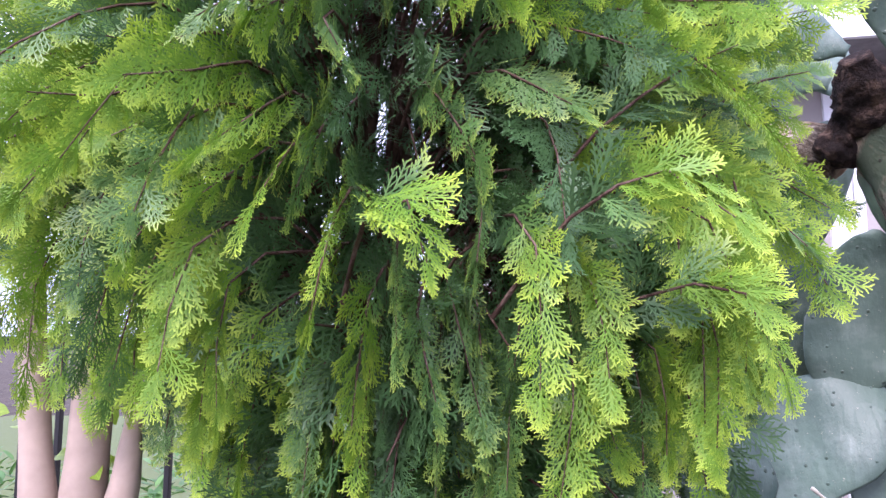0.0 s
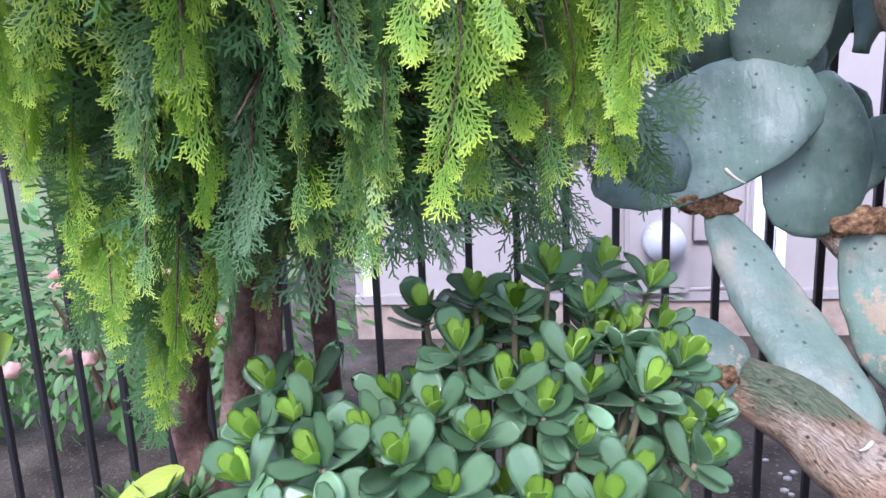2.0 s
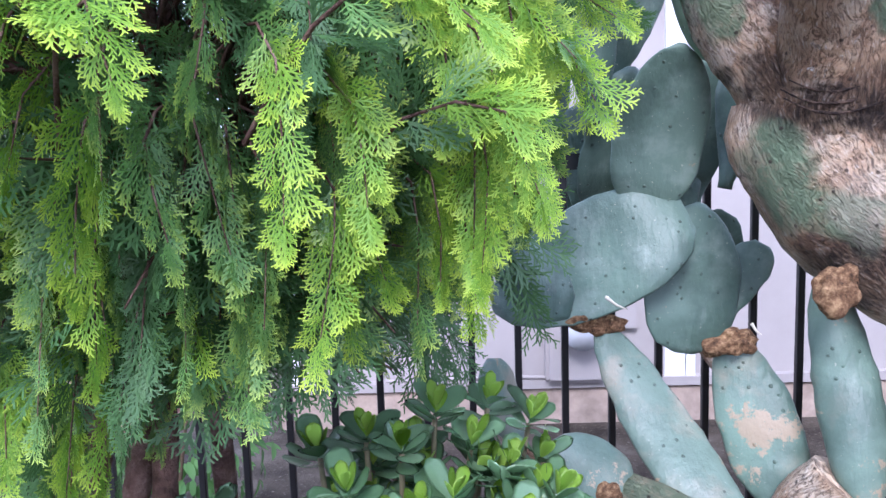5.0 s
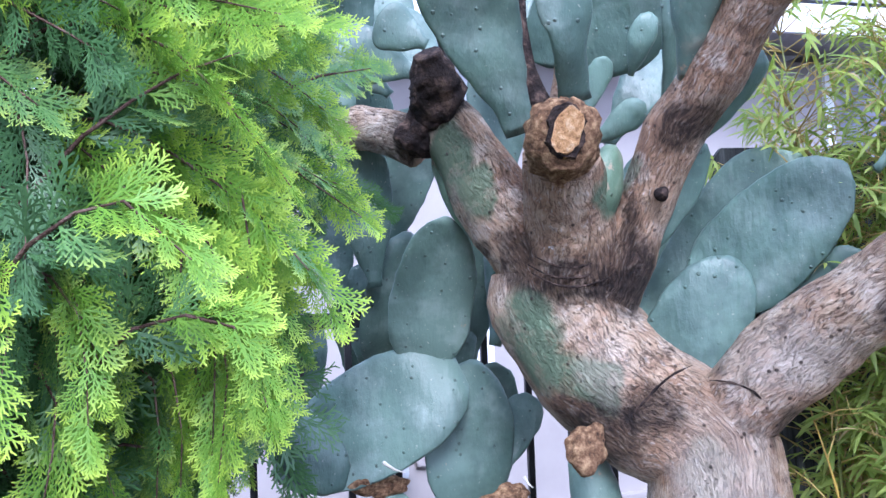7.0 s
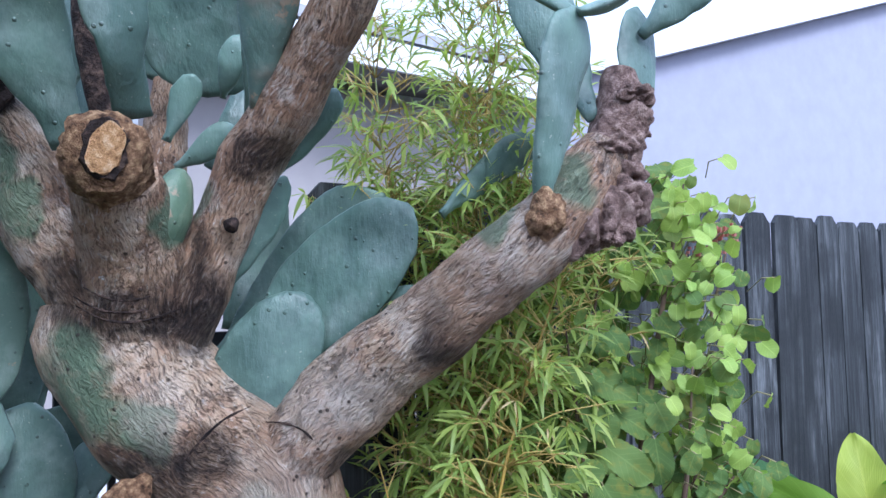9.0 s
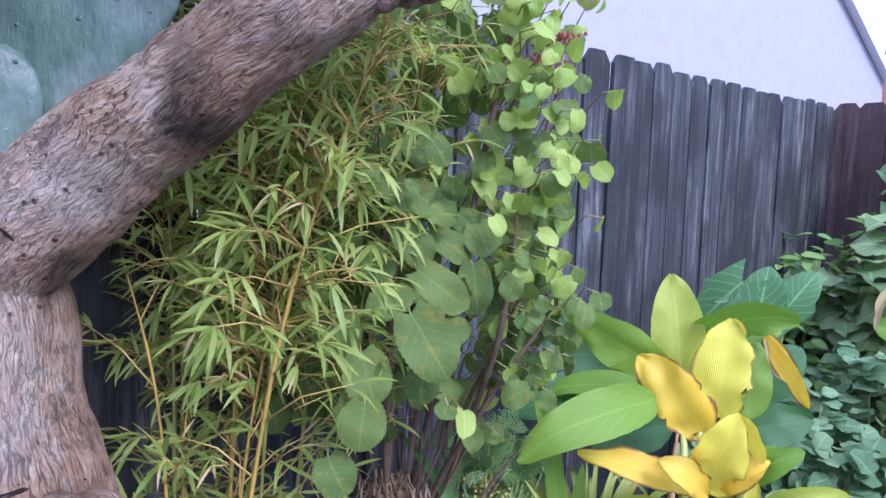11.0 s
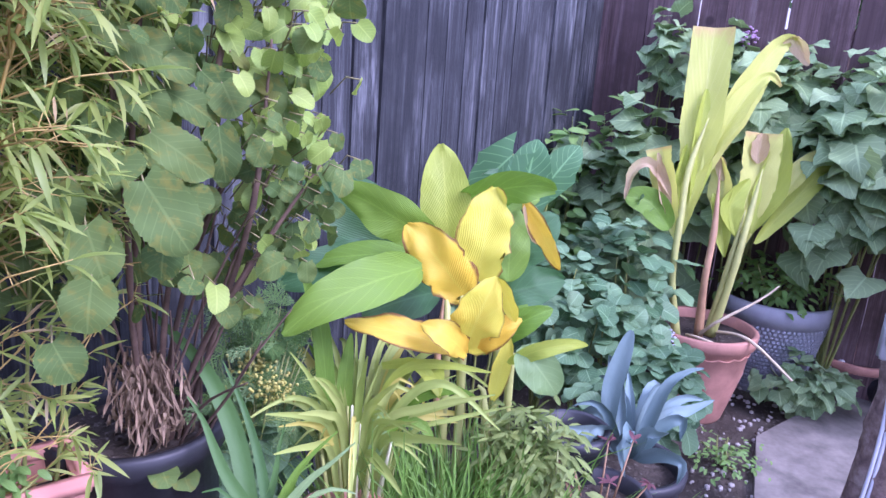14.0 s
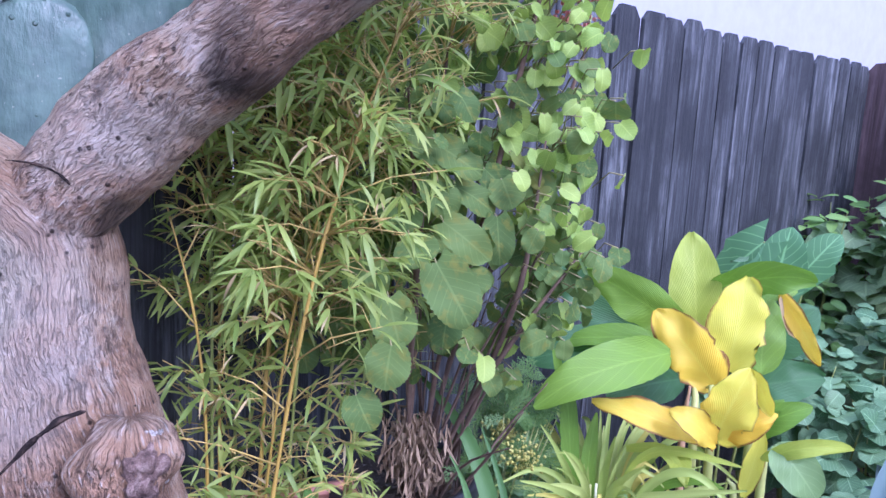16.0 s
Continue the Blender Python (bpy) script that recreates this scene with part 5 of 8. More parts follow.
for hx in (-2.5, -1.85, -1.2, -0.6):
    bush = thing("rose_bush", (hx, 3.15, 0), "leafy green rose bush with pale pink flowers", "bush", "bushes beyond the fence")
    stem = bmesh.new()
    for k in range(7):
        e = Vector((hx + r.uniform(-0.25, 0.25), 3.15 + r.uniform(-0.2, 0.2), r.uniform(0.4, 0.7)))
        tube(stem, [(hx, 3.15, 0), ((hx + e.x) / 2, (3.15 + e.y) / 2, e.z * 0.6), e], [0.012, 0.008, 0.003], 5, 0.1)
    tagged(part("stem_mass", stem, WOOD_STEM, bush), kind="stuff")
    it = []
    for k in range(900):
        d = Vector((r.gauss(0, 1), r.gauss(0, 1), r.gauss(0, 1))).normalized()
        p = Vector((hx, 3.15, 0.52)) + Vector((d.x * 0.45, d.y * 0.36, d.z * 0.5)) * r.uniform(0.7, 1.05)
        it.append((r.choice(HL), aim(p, d + Vector((r.uniform(-1, 1), r.uniform(-1, 1), -0.4)), d + Vector((0, 0, 0.8)), r.uniform(0.7, 1.3))))
    foliage("leaf", it, bush, 40, "leaf_mass")
    for k in range(5):
        p = Vector((hx + r.uniform(-0.3, 0.3), 2.84 + r.uniform(-0.04, 0.08), r.uniform(0.35, 0.78)))
        bm = bmesh.new()
        bmesh.ops.create_icosphere(bm, subdivisions=2, radius=0.03)
        for v in bm.verts:
            v.co *= 1 + 0.9 * noise.noise(v.co * 75 + p * 7)
            v.co += p
        part("flower", bm, PETAL, bush, "pale pink rose")

# ---- far house, chimney, tree ----
FARH = thing("far_house", (23.5, -1.0, 0), "white gabled house with a louvred vent behind the yard", "house")
WHITE = plain("white_gable", (0.78, 0.76, 0.72), 0.85, 0.05, 2)
E_, U_ = Vector((0.22, -0.975, 0)).normalized(), Vector((0.975, 0.22, 0)).normalized()
PK = Vector((23.24, -0.77, 0))
bm = bmesh.new()
prof = [(-4.2, 0), (4.2, 0), (4.2, 3.55), (0, 4.85), (-4.2, 3.55)]
a = [bm.verts.new(PK + E_ * s + Vector((0, 0, z))) for s, z in prof]
c = [bm.verts.new(PK + E_ * s + U_ * 8 + Vector((0, 0, z))) for s, z in prof]
bm.faces.new(a), bm.faces.new(c[::-1])
for i in range(5):
    bm.faces.new((a[(i + 1) % 5], a[i], c[i], c[(i + 1) % 5]))
part("wall", bm, WHITE, FARH, "", False)
for sg in (-1, 1):
    bm = bmesh.new()
    q = [PK + E_ * (sg * s) + U_ * u + Vector((0, 0, z)) for s, z, u in ((0, 4.86, -0.5), (4.7, 3.42, -0.5), (4.7, 3.42, 8.2), (0, 4.86, 8.2))]
    a, c = [bm.verts.new(p) for p in q], [bm.verts.new(p + Vector((0, 0, 0.13))) for p in q]
    bm.faces.new(a), bm.faces.new(c[::-1])
    for i in range(4):
        bm.faces.new((a[(i + 1) % 4], a[i], c[i], c[(i + 1) % 4]))
    part("roof", bm, TRIM, FARH, "pale roof edge", False)
vent = place("vent", mesh_of("vent", (lambda b: (box(b, (0, 0, 0), (0.62, 0.06, 1.0)), b)[1])(bmesh.new()), [plain("vent_grey", (0.4, 0.38, 0.36), 0.8)]), Matrix.Translation(PK - U_ * 0.04 + E_ * 0.02 + Vector((0, 0, 4.0))) @ Matrix.Rotation(math.atan2(E_.y, E_.x), 4, "Z"), FARH, "louvred gable vent")
slat = mesh_of("slat", (lambda b: (box(b, (0, 0, 0), (0.56, 0.05, 0.05)), b)[1])(bmesh.new()), [WHITE])
for i in range(8):
    place("slat", slat, Matrix.Translation(PK - U_ * 0.08 + E_ * 0.02 + Vector((0, 0, 3.6 + i * 0.115))) @ Matrix.Rotation(math.atan2(E_.y, E_.x), 4, "Z"), vent)
chim = thing("chimney", (19.33, 0.83, 0), "red brick chimney with a pale cap", "chimney")
bm = bmesh.new()
box(bm, (19.33, 0.83, 2.05), (0.44, 0.44, 4.1))
part("stack", bm, BRICK, chim, "", False)
for z in range(13):
    bm = bmesh.new()
    box(bm, (19.33, 0.83, 3.3 + z * 0.065), (0.455, 0.455, 0.05))
    part("brick_course", bm, BRICK, chim, "", False)
bm = bmesh.new()
box(bm, (19.33, 0.83, 4.18), (0.5, 0.5, 0.1))
part("cap", bm, BRICK, chim, "", False)
bm = bmesh.new()
bmesh.ops.create_cone(bm, segments=12, radius1=0.13, radius2=0.11, depth=0.24, cap_ends=True, matrix=Matrix.Translation((19.33, 0.83, 4.34)))
part("flue", bm, BRICK, chim, "clay flue pot")
TREE_L = leaf_mat("far_tree_leaf", (0.03, 0.07, 0.02), (0.07, 0.13, 0.035), 0.5, 0.25)
TL = leaf_mesh("tree_leaf", 0.2, 0.11, "ovate", TREE_L, 3, 2, 0.3, 0.2)
ftree = thing("broadleaf_tree", (17.4, -3.2, 0), "dark green broadleaf tree beyond the fence", "tree")
bm = bmesh.new()
tube(bm, [(17.4, -3.2, 0), (17.3, -3.1, 1.4), (17.4, -3.2, 2.6), (17.3, -3.0, 4.2)], [0.2, 0.16, 0.12, 0.03], 10, 0.3, 0.15, 3)
for k in range(9):
    a = k * 0.7
    tube(bm, [(17.35, -3.15, 1.8 + 0.2 * k), (17.35 + 0.6 * math.cos(a), -3.15 + 0.6 * math.sin(a), 2.4 + 0.22 * k), (17.35 + 1.2 * math.cos(a), -3.15 + 1.2 * math.sin(a), 2.6 + 0.22 * k)], [0.06, 0.04, 0.012], 6, 0.2)
part("trunk", bm, WOOD_STEM, ftree)
it = []
for k in range(90):
    d = Vector((r.gauss(0, 1), r.gauss(0, 1), r.gauss(0, 0.8))).normalized()
    c = Vector((17.35, -3.25, 3.35)) + Vector((d.x * 1.3, d.y * 1.45, d.z * 1.05)) * r.uniform(0.55, 1.0)
    for j in range(34):
        p = c + Vector((r.gauss(0, 0.2), r.gauss(0, 0.2), r.gauss(0, 0.14)))
        it.append((TL, aim(p, Vector((r.uniform(-1, 1), r.uniform(-1, 1), -0.4)), Vector((r.uniform(-1, 1), r.uniform(-1, 1), 1.2)), r.uniform(0.6, 1.1))))
mass("crown", it, ftree)

# ---- terracotta and black pots ----
TERRA = plain("terracotta", (0.42, 0.21, 0.15), 0.8, 0.28, 12, 0, 0.25)
SALMON = plain("salmon_plastic", (0.52, 0.24, 0.18), 0.55, 0.12, 10)
BLACK = plain("black_nursery_plastic", (0.026, 0.027, 0.031), 0.5, 0.35, 14)
WEAVE = plain("grey_woven_plastic", (0.34, 0.35, 0.37), 0.6, 0.12, 18)
POTSOIL = SOIL


def round_pot(name, at, r_top, r_low, height, mat, label, lip=0.012, lip_h=0.04, scallop=0, group=""):
    pot = thing(name, at, label, "pot", group)
    A = Vector(at)
    n = 40
    prof = [(r_low * 0.2, 0), (r_low * 0.96, 0), (r_low, 0.012), (r_low + (r_top - r_low) * 0.6, (height - lip_h) * 0.62), (r_top - lip, height - lip_h), (r_top, height - lip_h + 0.006), (r_top + 0.004, height - 0.006), (r_top - 0.004, height), (r_top - 0.018, height - 0.003), (r_top - 0.022, height - 0.05)]
    bm = bmesh.new()
    rings = []
    for pr, z in prof:
        rings.append([bm.verts.new(A + Vector((pr * math.cos(2 * math.pi * k / n), pr * math.sin(2 * math.pi * k / n), z))) for k in range(n)])
    for a, b in zip(rings, rings[1:]):
        for k in range(n):
            bm.faces.new((a[k], a[(k + 1) % n], b[(k + 1) % n], b[k]))
    part("body", bm, mat, pot)
    if scallop:
        bm = bmesh.new()
        m, z0 = scallop * 8, height - lip_h * 1.35
        ring = []
        for k in range(m + 1):
            a = 2 * math.pi * k / m
            rr = r_top - lip + 0.003 + (r_low - r_top) * 0.05
            ring.append(A + Vector((rr * math.cos(a), rr * math.sin(a), z0 - 0.008 * abs(math.sin(a * scallop / 2)))))
        tube(bm, ring, [0.004] * len(ring), 6, 0, 0, 8, False)
        part("scalloped_band", bm, mat, pot)
    bm = bmesh.new()
    bmesh.ops.create_circle(bm, cap_ends=True, segments=32, radius=r_top - 0.02)
    bmesh.ops.translate(bm, vec=A + Vector((0, 0, height - 0.045)), verts=bm.verts)
    part("soil", bm, POTSOIL, pot, "dark potting soil", False)
    return pot


round_pot("terracotta_pot", (3.94, -0.16, 0), 0.225, 0.14, 0.4, TERRA, "terracotta pot with a scalloped band", 0.02, 0.06, 18)
round_pot("black_pot", (1.925, 1.035, 0), 0.18, 0.14, 0.675, BLACK, "large black nursery pot full of dry leaves", 0.02, 0.055)
round_pot("black_pot", (2.6, 0.22, 0), 0.1, 0.08, 0.5, BLACK, "black nursery pot among weeds", group="black pots")
round_pot("black_pot", (2.44, 0.125, 0), 0.125, 0.09, 0.425, BLACK, "black nursery pot with red-stemmed seedlings", group="black pots")
round_pot("black_pot", (2.745, 0.06, 0), 0.15, 0.12, 0.36, BLACK, "black nursery pot holding the blue agave", group="black pots")
round_pot("pink_pot", (2.08, 0.64, 0), 0.1, 0.08, 0.46, SALMON, "pink plastic plant pot among grass")
round_pot("clay_pot", (4.46, -0.8, 0), 0.075, 0.055, 0.13, TERRA, "small clay pot on bare soil")
round_pot("clay_saucer", (4.5, -0.9, 0.16), 0.2, 0.17, 0.04, TERRA, "upturned terracotta saucer resting on pots")
round_pot("clay_pot", (4.6, -0.98, 0), 0.13, 0.1, 0.16, TERRA, "clay pot under a saucer")
round_pot("white_pot", (4.43, -0.78, 0.1), 0.065, 0.05, 0.085, TRIM, "small white pot stacked in a clay pot")
blk = round_pot("black_pot", (0, 0, 0), 0.09, 0.07, 0.14, BLACK, "black pot lying on its side")
blk.matrix_basis = Matrix.Translation((4.42, -1.0, 0.085)) @ Matrix.Rotation(radians(-90), 4, "Y") @ Matrix.Rotation(radians(20), 4, "X")

tub = thing("woven_tub", (4.42, -0.5, 0), "grey plastic tub with a woven pattern", "pot")
bm = bmesh.new()
n = 44
rings = []
for pr, z in ((0.02, 0.0), (0.17, 0.0), (0.245, 0.36), (0.255, 0.36), (0.262, 0.44), (0.25, 0.45), (0.235, 0.4)):
    rings.append([bm.verts.new(Vector((4.42, -0.5, z)) + Vector((pr * math.cos(2 * math.pi * k / n), pr * math.sin(2 * math.pi * k / n), 0))) for k in range(n)])
for a, b in zip(rings, rings[1:]):
    for k in range(n):
        bm.faces.new((a[k], a[(k + 1) % n], b[(k + 1) % n], b[k]))
part("body", bm, WEAVE, tub)
bm = bmesh.new()
for j in range(17):
    z = 0.03 + j * 0.0195
    rr = 0.17 + 0.075 * z / 0.36
    for k in range(70):
        a = 2 * math.pi * (k + 0.5 * (j % 2)) / 70
        if math.cos(a) < 0.2:
            box(bm, (rr + 0.001, 0, z), (0.006, 0.013, 0.011), Matrix.Translation((4.42, -0.5, 0)) @ Matrix.Rotation(a, 4, "Z"))
tagged(part("weave", bm, WEAVE, tub, "woven relief", False), kind="stuff")
bm = bmesh.new()
bmesh.ops.create_circle(bm, cap_ends=True, segments=32, radius=0.235)
bmesh.ops.translate(bm, vec=(4.42, -0.5, 0.41), verts=bm.verts)
part("soil", bm, POTSOIL, tub, "", False)

planter = thing("planter_box", (1.652, 1.085, 0), "rectangular salmon plastic planter box", "pot")
PM = Matrix.Translation((1.652, 1.085, 0)) @ Matrix.Rotation(radians(-35), 4, "Z")
for c, s in (((0, -0.065, 0.33), (0.24, 0.012, 0.66)), ((0, 0.065, 0.33), (0.24, 0.012, 0.66)), ((-0.114, 0, 0.33), (0.012, 0.118, 0.66)), ((0.114, 0, 0.33), (0.012, 0.118, 0.66))):
    bm = bmesh.new()
    box(bm, c, s, PM)
    part("side", bm, SALMON, planter, "", False)
for c, s in (((0, -0.072, 0.665), (0.27, 0.03, 0.03)), ((0, 0.072, 0.665), (0.27, 0.03, 0.03)), ((-0.12, 0, 0.666), (0.03, 0.12, 0.03)), ((0.12, 0, 0.666), (0.03, 0.12, 0.03))):
    bm = bmesh.new()
    box(bm, c, s, PM)
    bmesh.ops.bevel(bm, geom=bm.edges[:], offset=0.008, segments=2, affect="EDGES")
    part("rim", bm, SALMON, planter)
bm = bmesh.new()
box(bm, (0, 0, 0.6), (0.215, 0.115, 0.02), PM)
part("soil", bm, POTSOIL, planter, "", False)

# ---- bamboo ----
BAM = leaf_mat("bamboo_leaf", (0.19, 0.3, 0.055), (0.5, 0.58, 0.15), 0.42, 0.52, spec=0.5)
BAM_DRY = leaf_mat("dry_bamboo_leaf", (0.42, 0.31, 0.14), (0.55, 0.45, 0.24), 0.7, 0.25)
CULM_Y = plain("yellow_culm", (0.42, 0.28, 0.055), 0.4, 0.25, 16)
CULM_G = plain("green_culm", (0.22, 0.25, 0.06), 0.4, 0.3, 16)
TWIG_Y = plain("straw_twig", (0.5, 0.36, 0.1), 0.5, 0.3, 20)
BL = [leaf_mesh("leaf", L, W, "lance", BAM, 5, 2, dr, 0.25, seed=i) for i, (L, W, dr) in enumerate(((0.062, 0.0105, 0.5), (0.05, 0.009, 0.3), (0.07, 0.011, 0.8), (0.042, 0.0085, 0.2)))]
BD = [leaf_mesh("dry_leaf", 0.045, 0.006, "lance", BAM_DRY, 4, 2, 0.6, 0.5, seed=i) for i in range(2)]
bamboo = thing("bamboo", (1.55, 1.15, 0), "yellow-stemmed bamboo with narrow green leaves beside a planter", "bamboo")
r = random.Random(31)
culms = [((1.512, 1.13, 0.6), (1.553, 1.19, 1.131), (1.62, 1.22, 1.75), CULM_Y, 1.0), ((1.44, 1.06, 0.6), (1.497, 0.913, 1.132), (1.66, 0.84, 1.66), CULM_Y, 1.0), ((1.56, 1.17, 0.6), (1.611, 1.211, 0.889), (1.74, 1.23, 1.62), CULM_G, 1.0), ((1.53, 1.2, 0.6), (1.58, 1.25, 1.09), (1.55, 1.26, 1.9), CULM_G, 0.9), ((1.6, 1.12, 0.6), (1.63, 1.05, 1.3), (1.66, 1.12, 2.35), CULM_G, 0.9), ((1.55, 1.12, 0.6), (1.62, 1.1, 1.4), (1.72, 1.05, 2.25), CULM_Y, 1.0), ((1.48, 1.14, 0.6), (1.5, 1.15, 1.3), (1.5, 1.25, 2.2), CULM_G, 0.9), ((1.66, 1.08, 0.6), (1.72, 0.95, 1.1), (1.84, 0.9, 1.6), CULM_G, 0.8), ((1.46, 1.12, 0.6), (1.42, 1.06, 0.95), (1.38, 1.1, 1.3), CULM_Y, 0.8), ((1.6, 1.16, 0.6), (1.64, 1.14, 1.1), (1.7, 1.0, 1.8), CULM_Y, 0.9), ((1.5, 1.1, 0.6), (1.53, 1.0, 1.0), (1.6, 0.92, 1.45), CULM_Y, 0.8), ((1.57, 1.1, 0.6), (1.6, 1.02, 1.2), (1.62, 1.04, 2.0), CULM_G, 0.9), ((1.64, 1.1, 0.6), (1.72, 1.02, 1.3), (1.8, 1.0, 2.0), CULM_G, 0.9)]
it, dry = [], []
tw = bmesh.new()


def leaf_hand(p, d, n):
    """A fan of leaves at the end of a twig."""
    d = d.normalized()
    for j in range(n):
        w = d + Vector((r.uniform(-0.75, 0.75), r.uniform(-0.75, 0.75), r.uniform(-1.3, 0.15)))
        up = Vector((r.uniform(-0.7, 0.3), r.uniform(-0.9, 0.2), 0.9))
        (it if r.random() > 0.07 else dry).append((r.choice(BL), aim(p - d * r.uniform(0, 0.012), w, up, r.uniform(0.7, 1.2))))


for a, b, c, mat, fat in culms:
    a = (a[0], a[1], 0.0)
    pts, rad = smooth_path([a, b, c], [0.0045 * fat, 0.0029 * fat, 0.0013], 0.045)
    bm = bmesh.new()
    for i in range(len(rad)):
        if i % 3 == 0:
            rad[i] *= 1.3
    tube(bm, pts, rad, 8)
    part("culm", bm, mat, bamboo)
    for i in range(3, len(pts)):
        if pts[i].z < 0.62:
            continue
        bare = pts[i].x < 1.5 and pts[i].z < 1.5
        low = pts[i].z < 1.05
        for k in range((1 if i % 2 else 0) if bare else 1 if low else 4):
            a_ = r.uniform(0, 6.28)
            d = Vector((math.cos(a_), math.sin(a_) * 0.9 - 0.15, r.uniform(0.25, 1.1))).normalized()
            ln = r.uniform(0.07, 0.19)
            e = pts[i] + d * ln + Vector((0, 0, -ln * 0.12))
            m_ = (pts[i] + e) / 2 + Vector((r.uniform(-0.01, 0.01), r.uniform(-0.01, 0.01), 0.01))
            tube(tw, [pts[i], m_, e], [0.0018, 0.0014, 0.0007], 4)
            leaf_hand(e, d, r.randint(3, 5))
            for j in range(3):
                p = pts[i].lerp(e, r.uniform(0.3, 0.95))
                dd = (d * 0.6 + Vector((r.uniform(-0.9, 0.9), r.uniform(-0.9, 0.9), r.uniform(-0.3, 0.7)))).normalized()
                f = p + dd * r.uniform(0.02, 0.06)
                tube(tw, [p, f], [0.0011, 0.0006], 4)
                if r.random() < 0.75:
                    leaf_hand(f, dd, r.randint(1, 4))
r.shuffle(it)
foliage("leaf", it, bamboo, 300, "leaf_mass")
mass("dry_leaf_mass", [(r.choice(BD), m) for _, m in dry], bamboo)
tagged(part("twig_mass", tw, TWIG_Y, bamboo, "thin straw-yellow twigs"), kind="stuff")

# ---- broad-leaved shrub ----
SHRUB = leaf_mat("shrub_leaf", (0.07, 0.135, 0.035), (0.16, 0.235, 0.06), 0.6, 0.3, veins=0.2, spec=0.2, blotch=(0.22, 0.23, 0.045))
SHRUB_Y = leaf_mat("young_shrub_leaf", (0.25, 0.4, 0.07), (0.44, 0.56, 0.12), 0.45, 0.38, veins=0.25)
SL = [leaf_mesh("leaf", 1.0, 1.02, "round", SHRUB, 24, 6, 0.3 + 0.2 * i, 0.1, 0.05, heart=0.12, teeth=0.035, seed=i) for i in range(4)]
SY = [leaf_mesh("young_leaf", 1.0, 0.9, "round", SHRUB_Y, 18, 4, 0.4 + 0.25 * i, 0.2, 0.05, heart=0.1, teeth=0.03, seed=i) for i in range(3)]
shrub = thing("broadleaf_shrub", (1.955, 1.0, 0.57), "tall shrub with large round toothed green leaves", "shrub")
r = random.Random(41)
BROAD = [(1.706, 0.882, 1.433, 1.724, 0.82, 1.368, 0.05), (1.733, 0.844, 1.406, 1.759, 0.766, 1.366, 0.059), (1.725, 0.852, 1.35, 1.732, 0.796, 1.291, 0.063), (1.776, 0.828, 1.333, 1.796, 0.752, 1.303, 0.051), (1.83, 0.803, 1.364, 1.837, 0.745, 1.322, 0.054), (1.837, 0.77, 1.348, 1.828, 0.738, 1.305, 0.067), (1.904, 0.733, 1.361, 1.888, 0.709, 1.301, 0.061), (1.711, 0.805, 1.277, 1.733, 0.717, 1.226, 0.063), (1.66, 0.834, 1.247, 1.651, 0.802, 1.213, 0.077), (1.672, 0.789, 1.214, 1.672, 0.716, 1.127, 0.089), (1.812, 0.76, 1.283, 1.79, 0.734, 1.206, 0.059), (1.619, 0.906, 1.208, 1.604, 0.87, 1.145, 0.08), (1.709, 0.884, 1.311, 1.686, 0.868, 1.253, 0.06)]
BROAD += [(1.624, 0.848, 1.151, 1.605, 0.807, 1.082, 0.075), (1.597, 0.817, 1.082, 1.559, 0.8, 1.026, 0.074), (1.717, 0.791, 1.113, 1.686, 0.778, 1.07, 0.059), (1.88, 0.778, 1.521, 1.877, 0.745, 1.486, 0.049), (1.88, 0.783, 1.473, 1.86, 0.778, 1.43, 0.043), (1.938, 0.754, 1.532, 1.93, 0.729, 1.503, 0.04), (1.975, 0.728, 1.51, 1.967, 0.699, 1.484, 0.041), (1.93, 0.717, 1.315, 1.914, 0.691, 1.265, 0.05), (1.741, 0.772, 1.195, 1.724, 0.744, 1.156, 0.072), (1.98, 0.716, 1.378, 1.966, 0.692, 1.331, 0.051), (1.57, 0.866, 0.992, 1.556, 0.822, 0.95, 0.065), (1.734, 0.753, 1.057, 1.709, 0.746, 1.044, 0.038)]
spots = []
items, yl = [], []
stemlines = [[(1.95, 1.0, 0.57), (1.9, 0.93, 0.95), (1.86, 0.82, 1.25), (1.9, 0.78, 1.55), (1.95, 0.75, 1.8)], [(1.97, 0.97, 0.57), (1.94, 0.85, 0.9), (1.88, 0.74, 1.15), (1.9, 0.72, 1.42)], [(1.93, 1.0, 0.57), (1.83, 0.95, 0.9), (1.74, 0.88, 1.2), (1.72, 0.9, 1.5)], [(1.96, 1.02, 0.57), (1.96, 0.92, 1.0), (2.0, 0.78, 1.35), (2.03, 0.7, 1.65)], [(1.92, 1.03, 0.57), (1.88, 0.98, 0.85), (1.85, 0.95, 1.3), (1.87, 0.9, 1.7)], [(1.94, 0.98, 0.57), (1.93, 0.9, 0.8), (1.9, 0.78, 1.0), (1.97, 0.66, 1.22)]]
for pts in stemlines:
    bm = bmesh.new()
    tube(bm, pts, [0.0075] + [0.0055] * (len(pts) - 2) + [0.002], 8, 0.04, 0.25, 40)
    part("stem", bm, WOOD_STEM, shrub)
for k in range(22):
    bm = bmesh.new()
    q = Vector((1.94 + r.gauss(0, 0.035), 0.98 + r.gauss(0, 0.035), 0.57))
    e = q + Vector((r.uniform(-0.2, 0.1), r.uniform(-0.3, 0.05), r.uniform(0.3, 0.75)))
    tube(bm, [q, q.lerp(e, 0.5) + Vector((r.uniform(-0.03, 0.03), r.uniform(-0.03, 0.03), 0.03)), e], [0.0038, 0.003, 0.0012], 6, 0.05, 0.2, 40)
    part("stem", bm, WOOD_STEM, shrub)
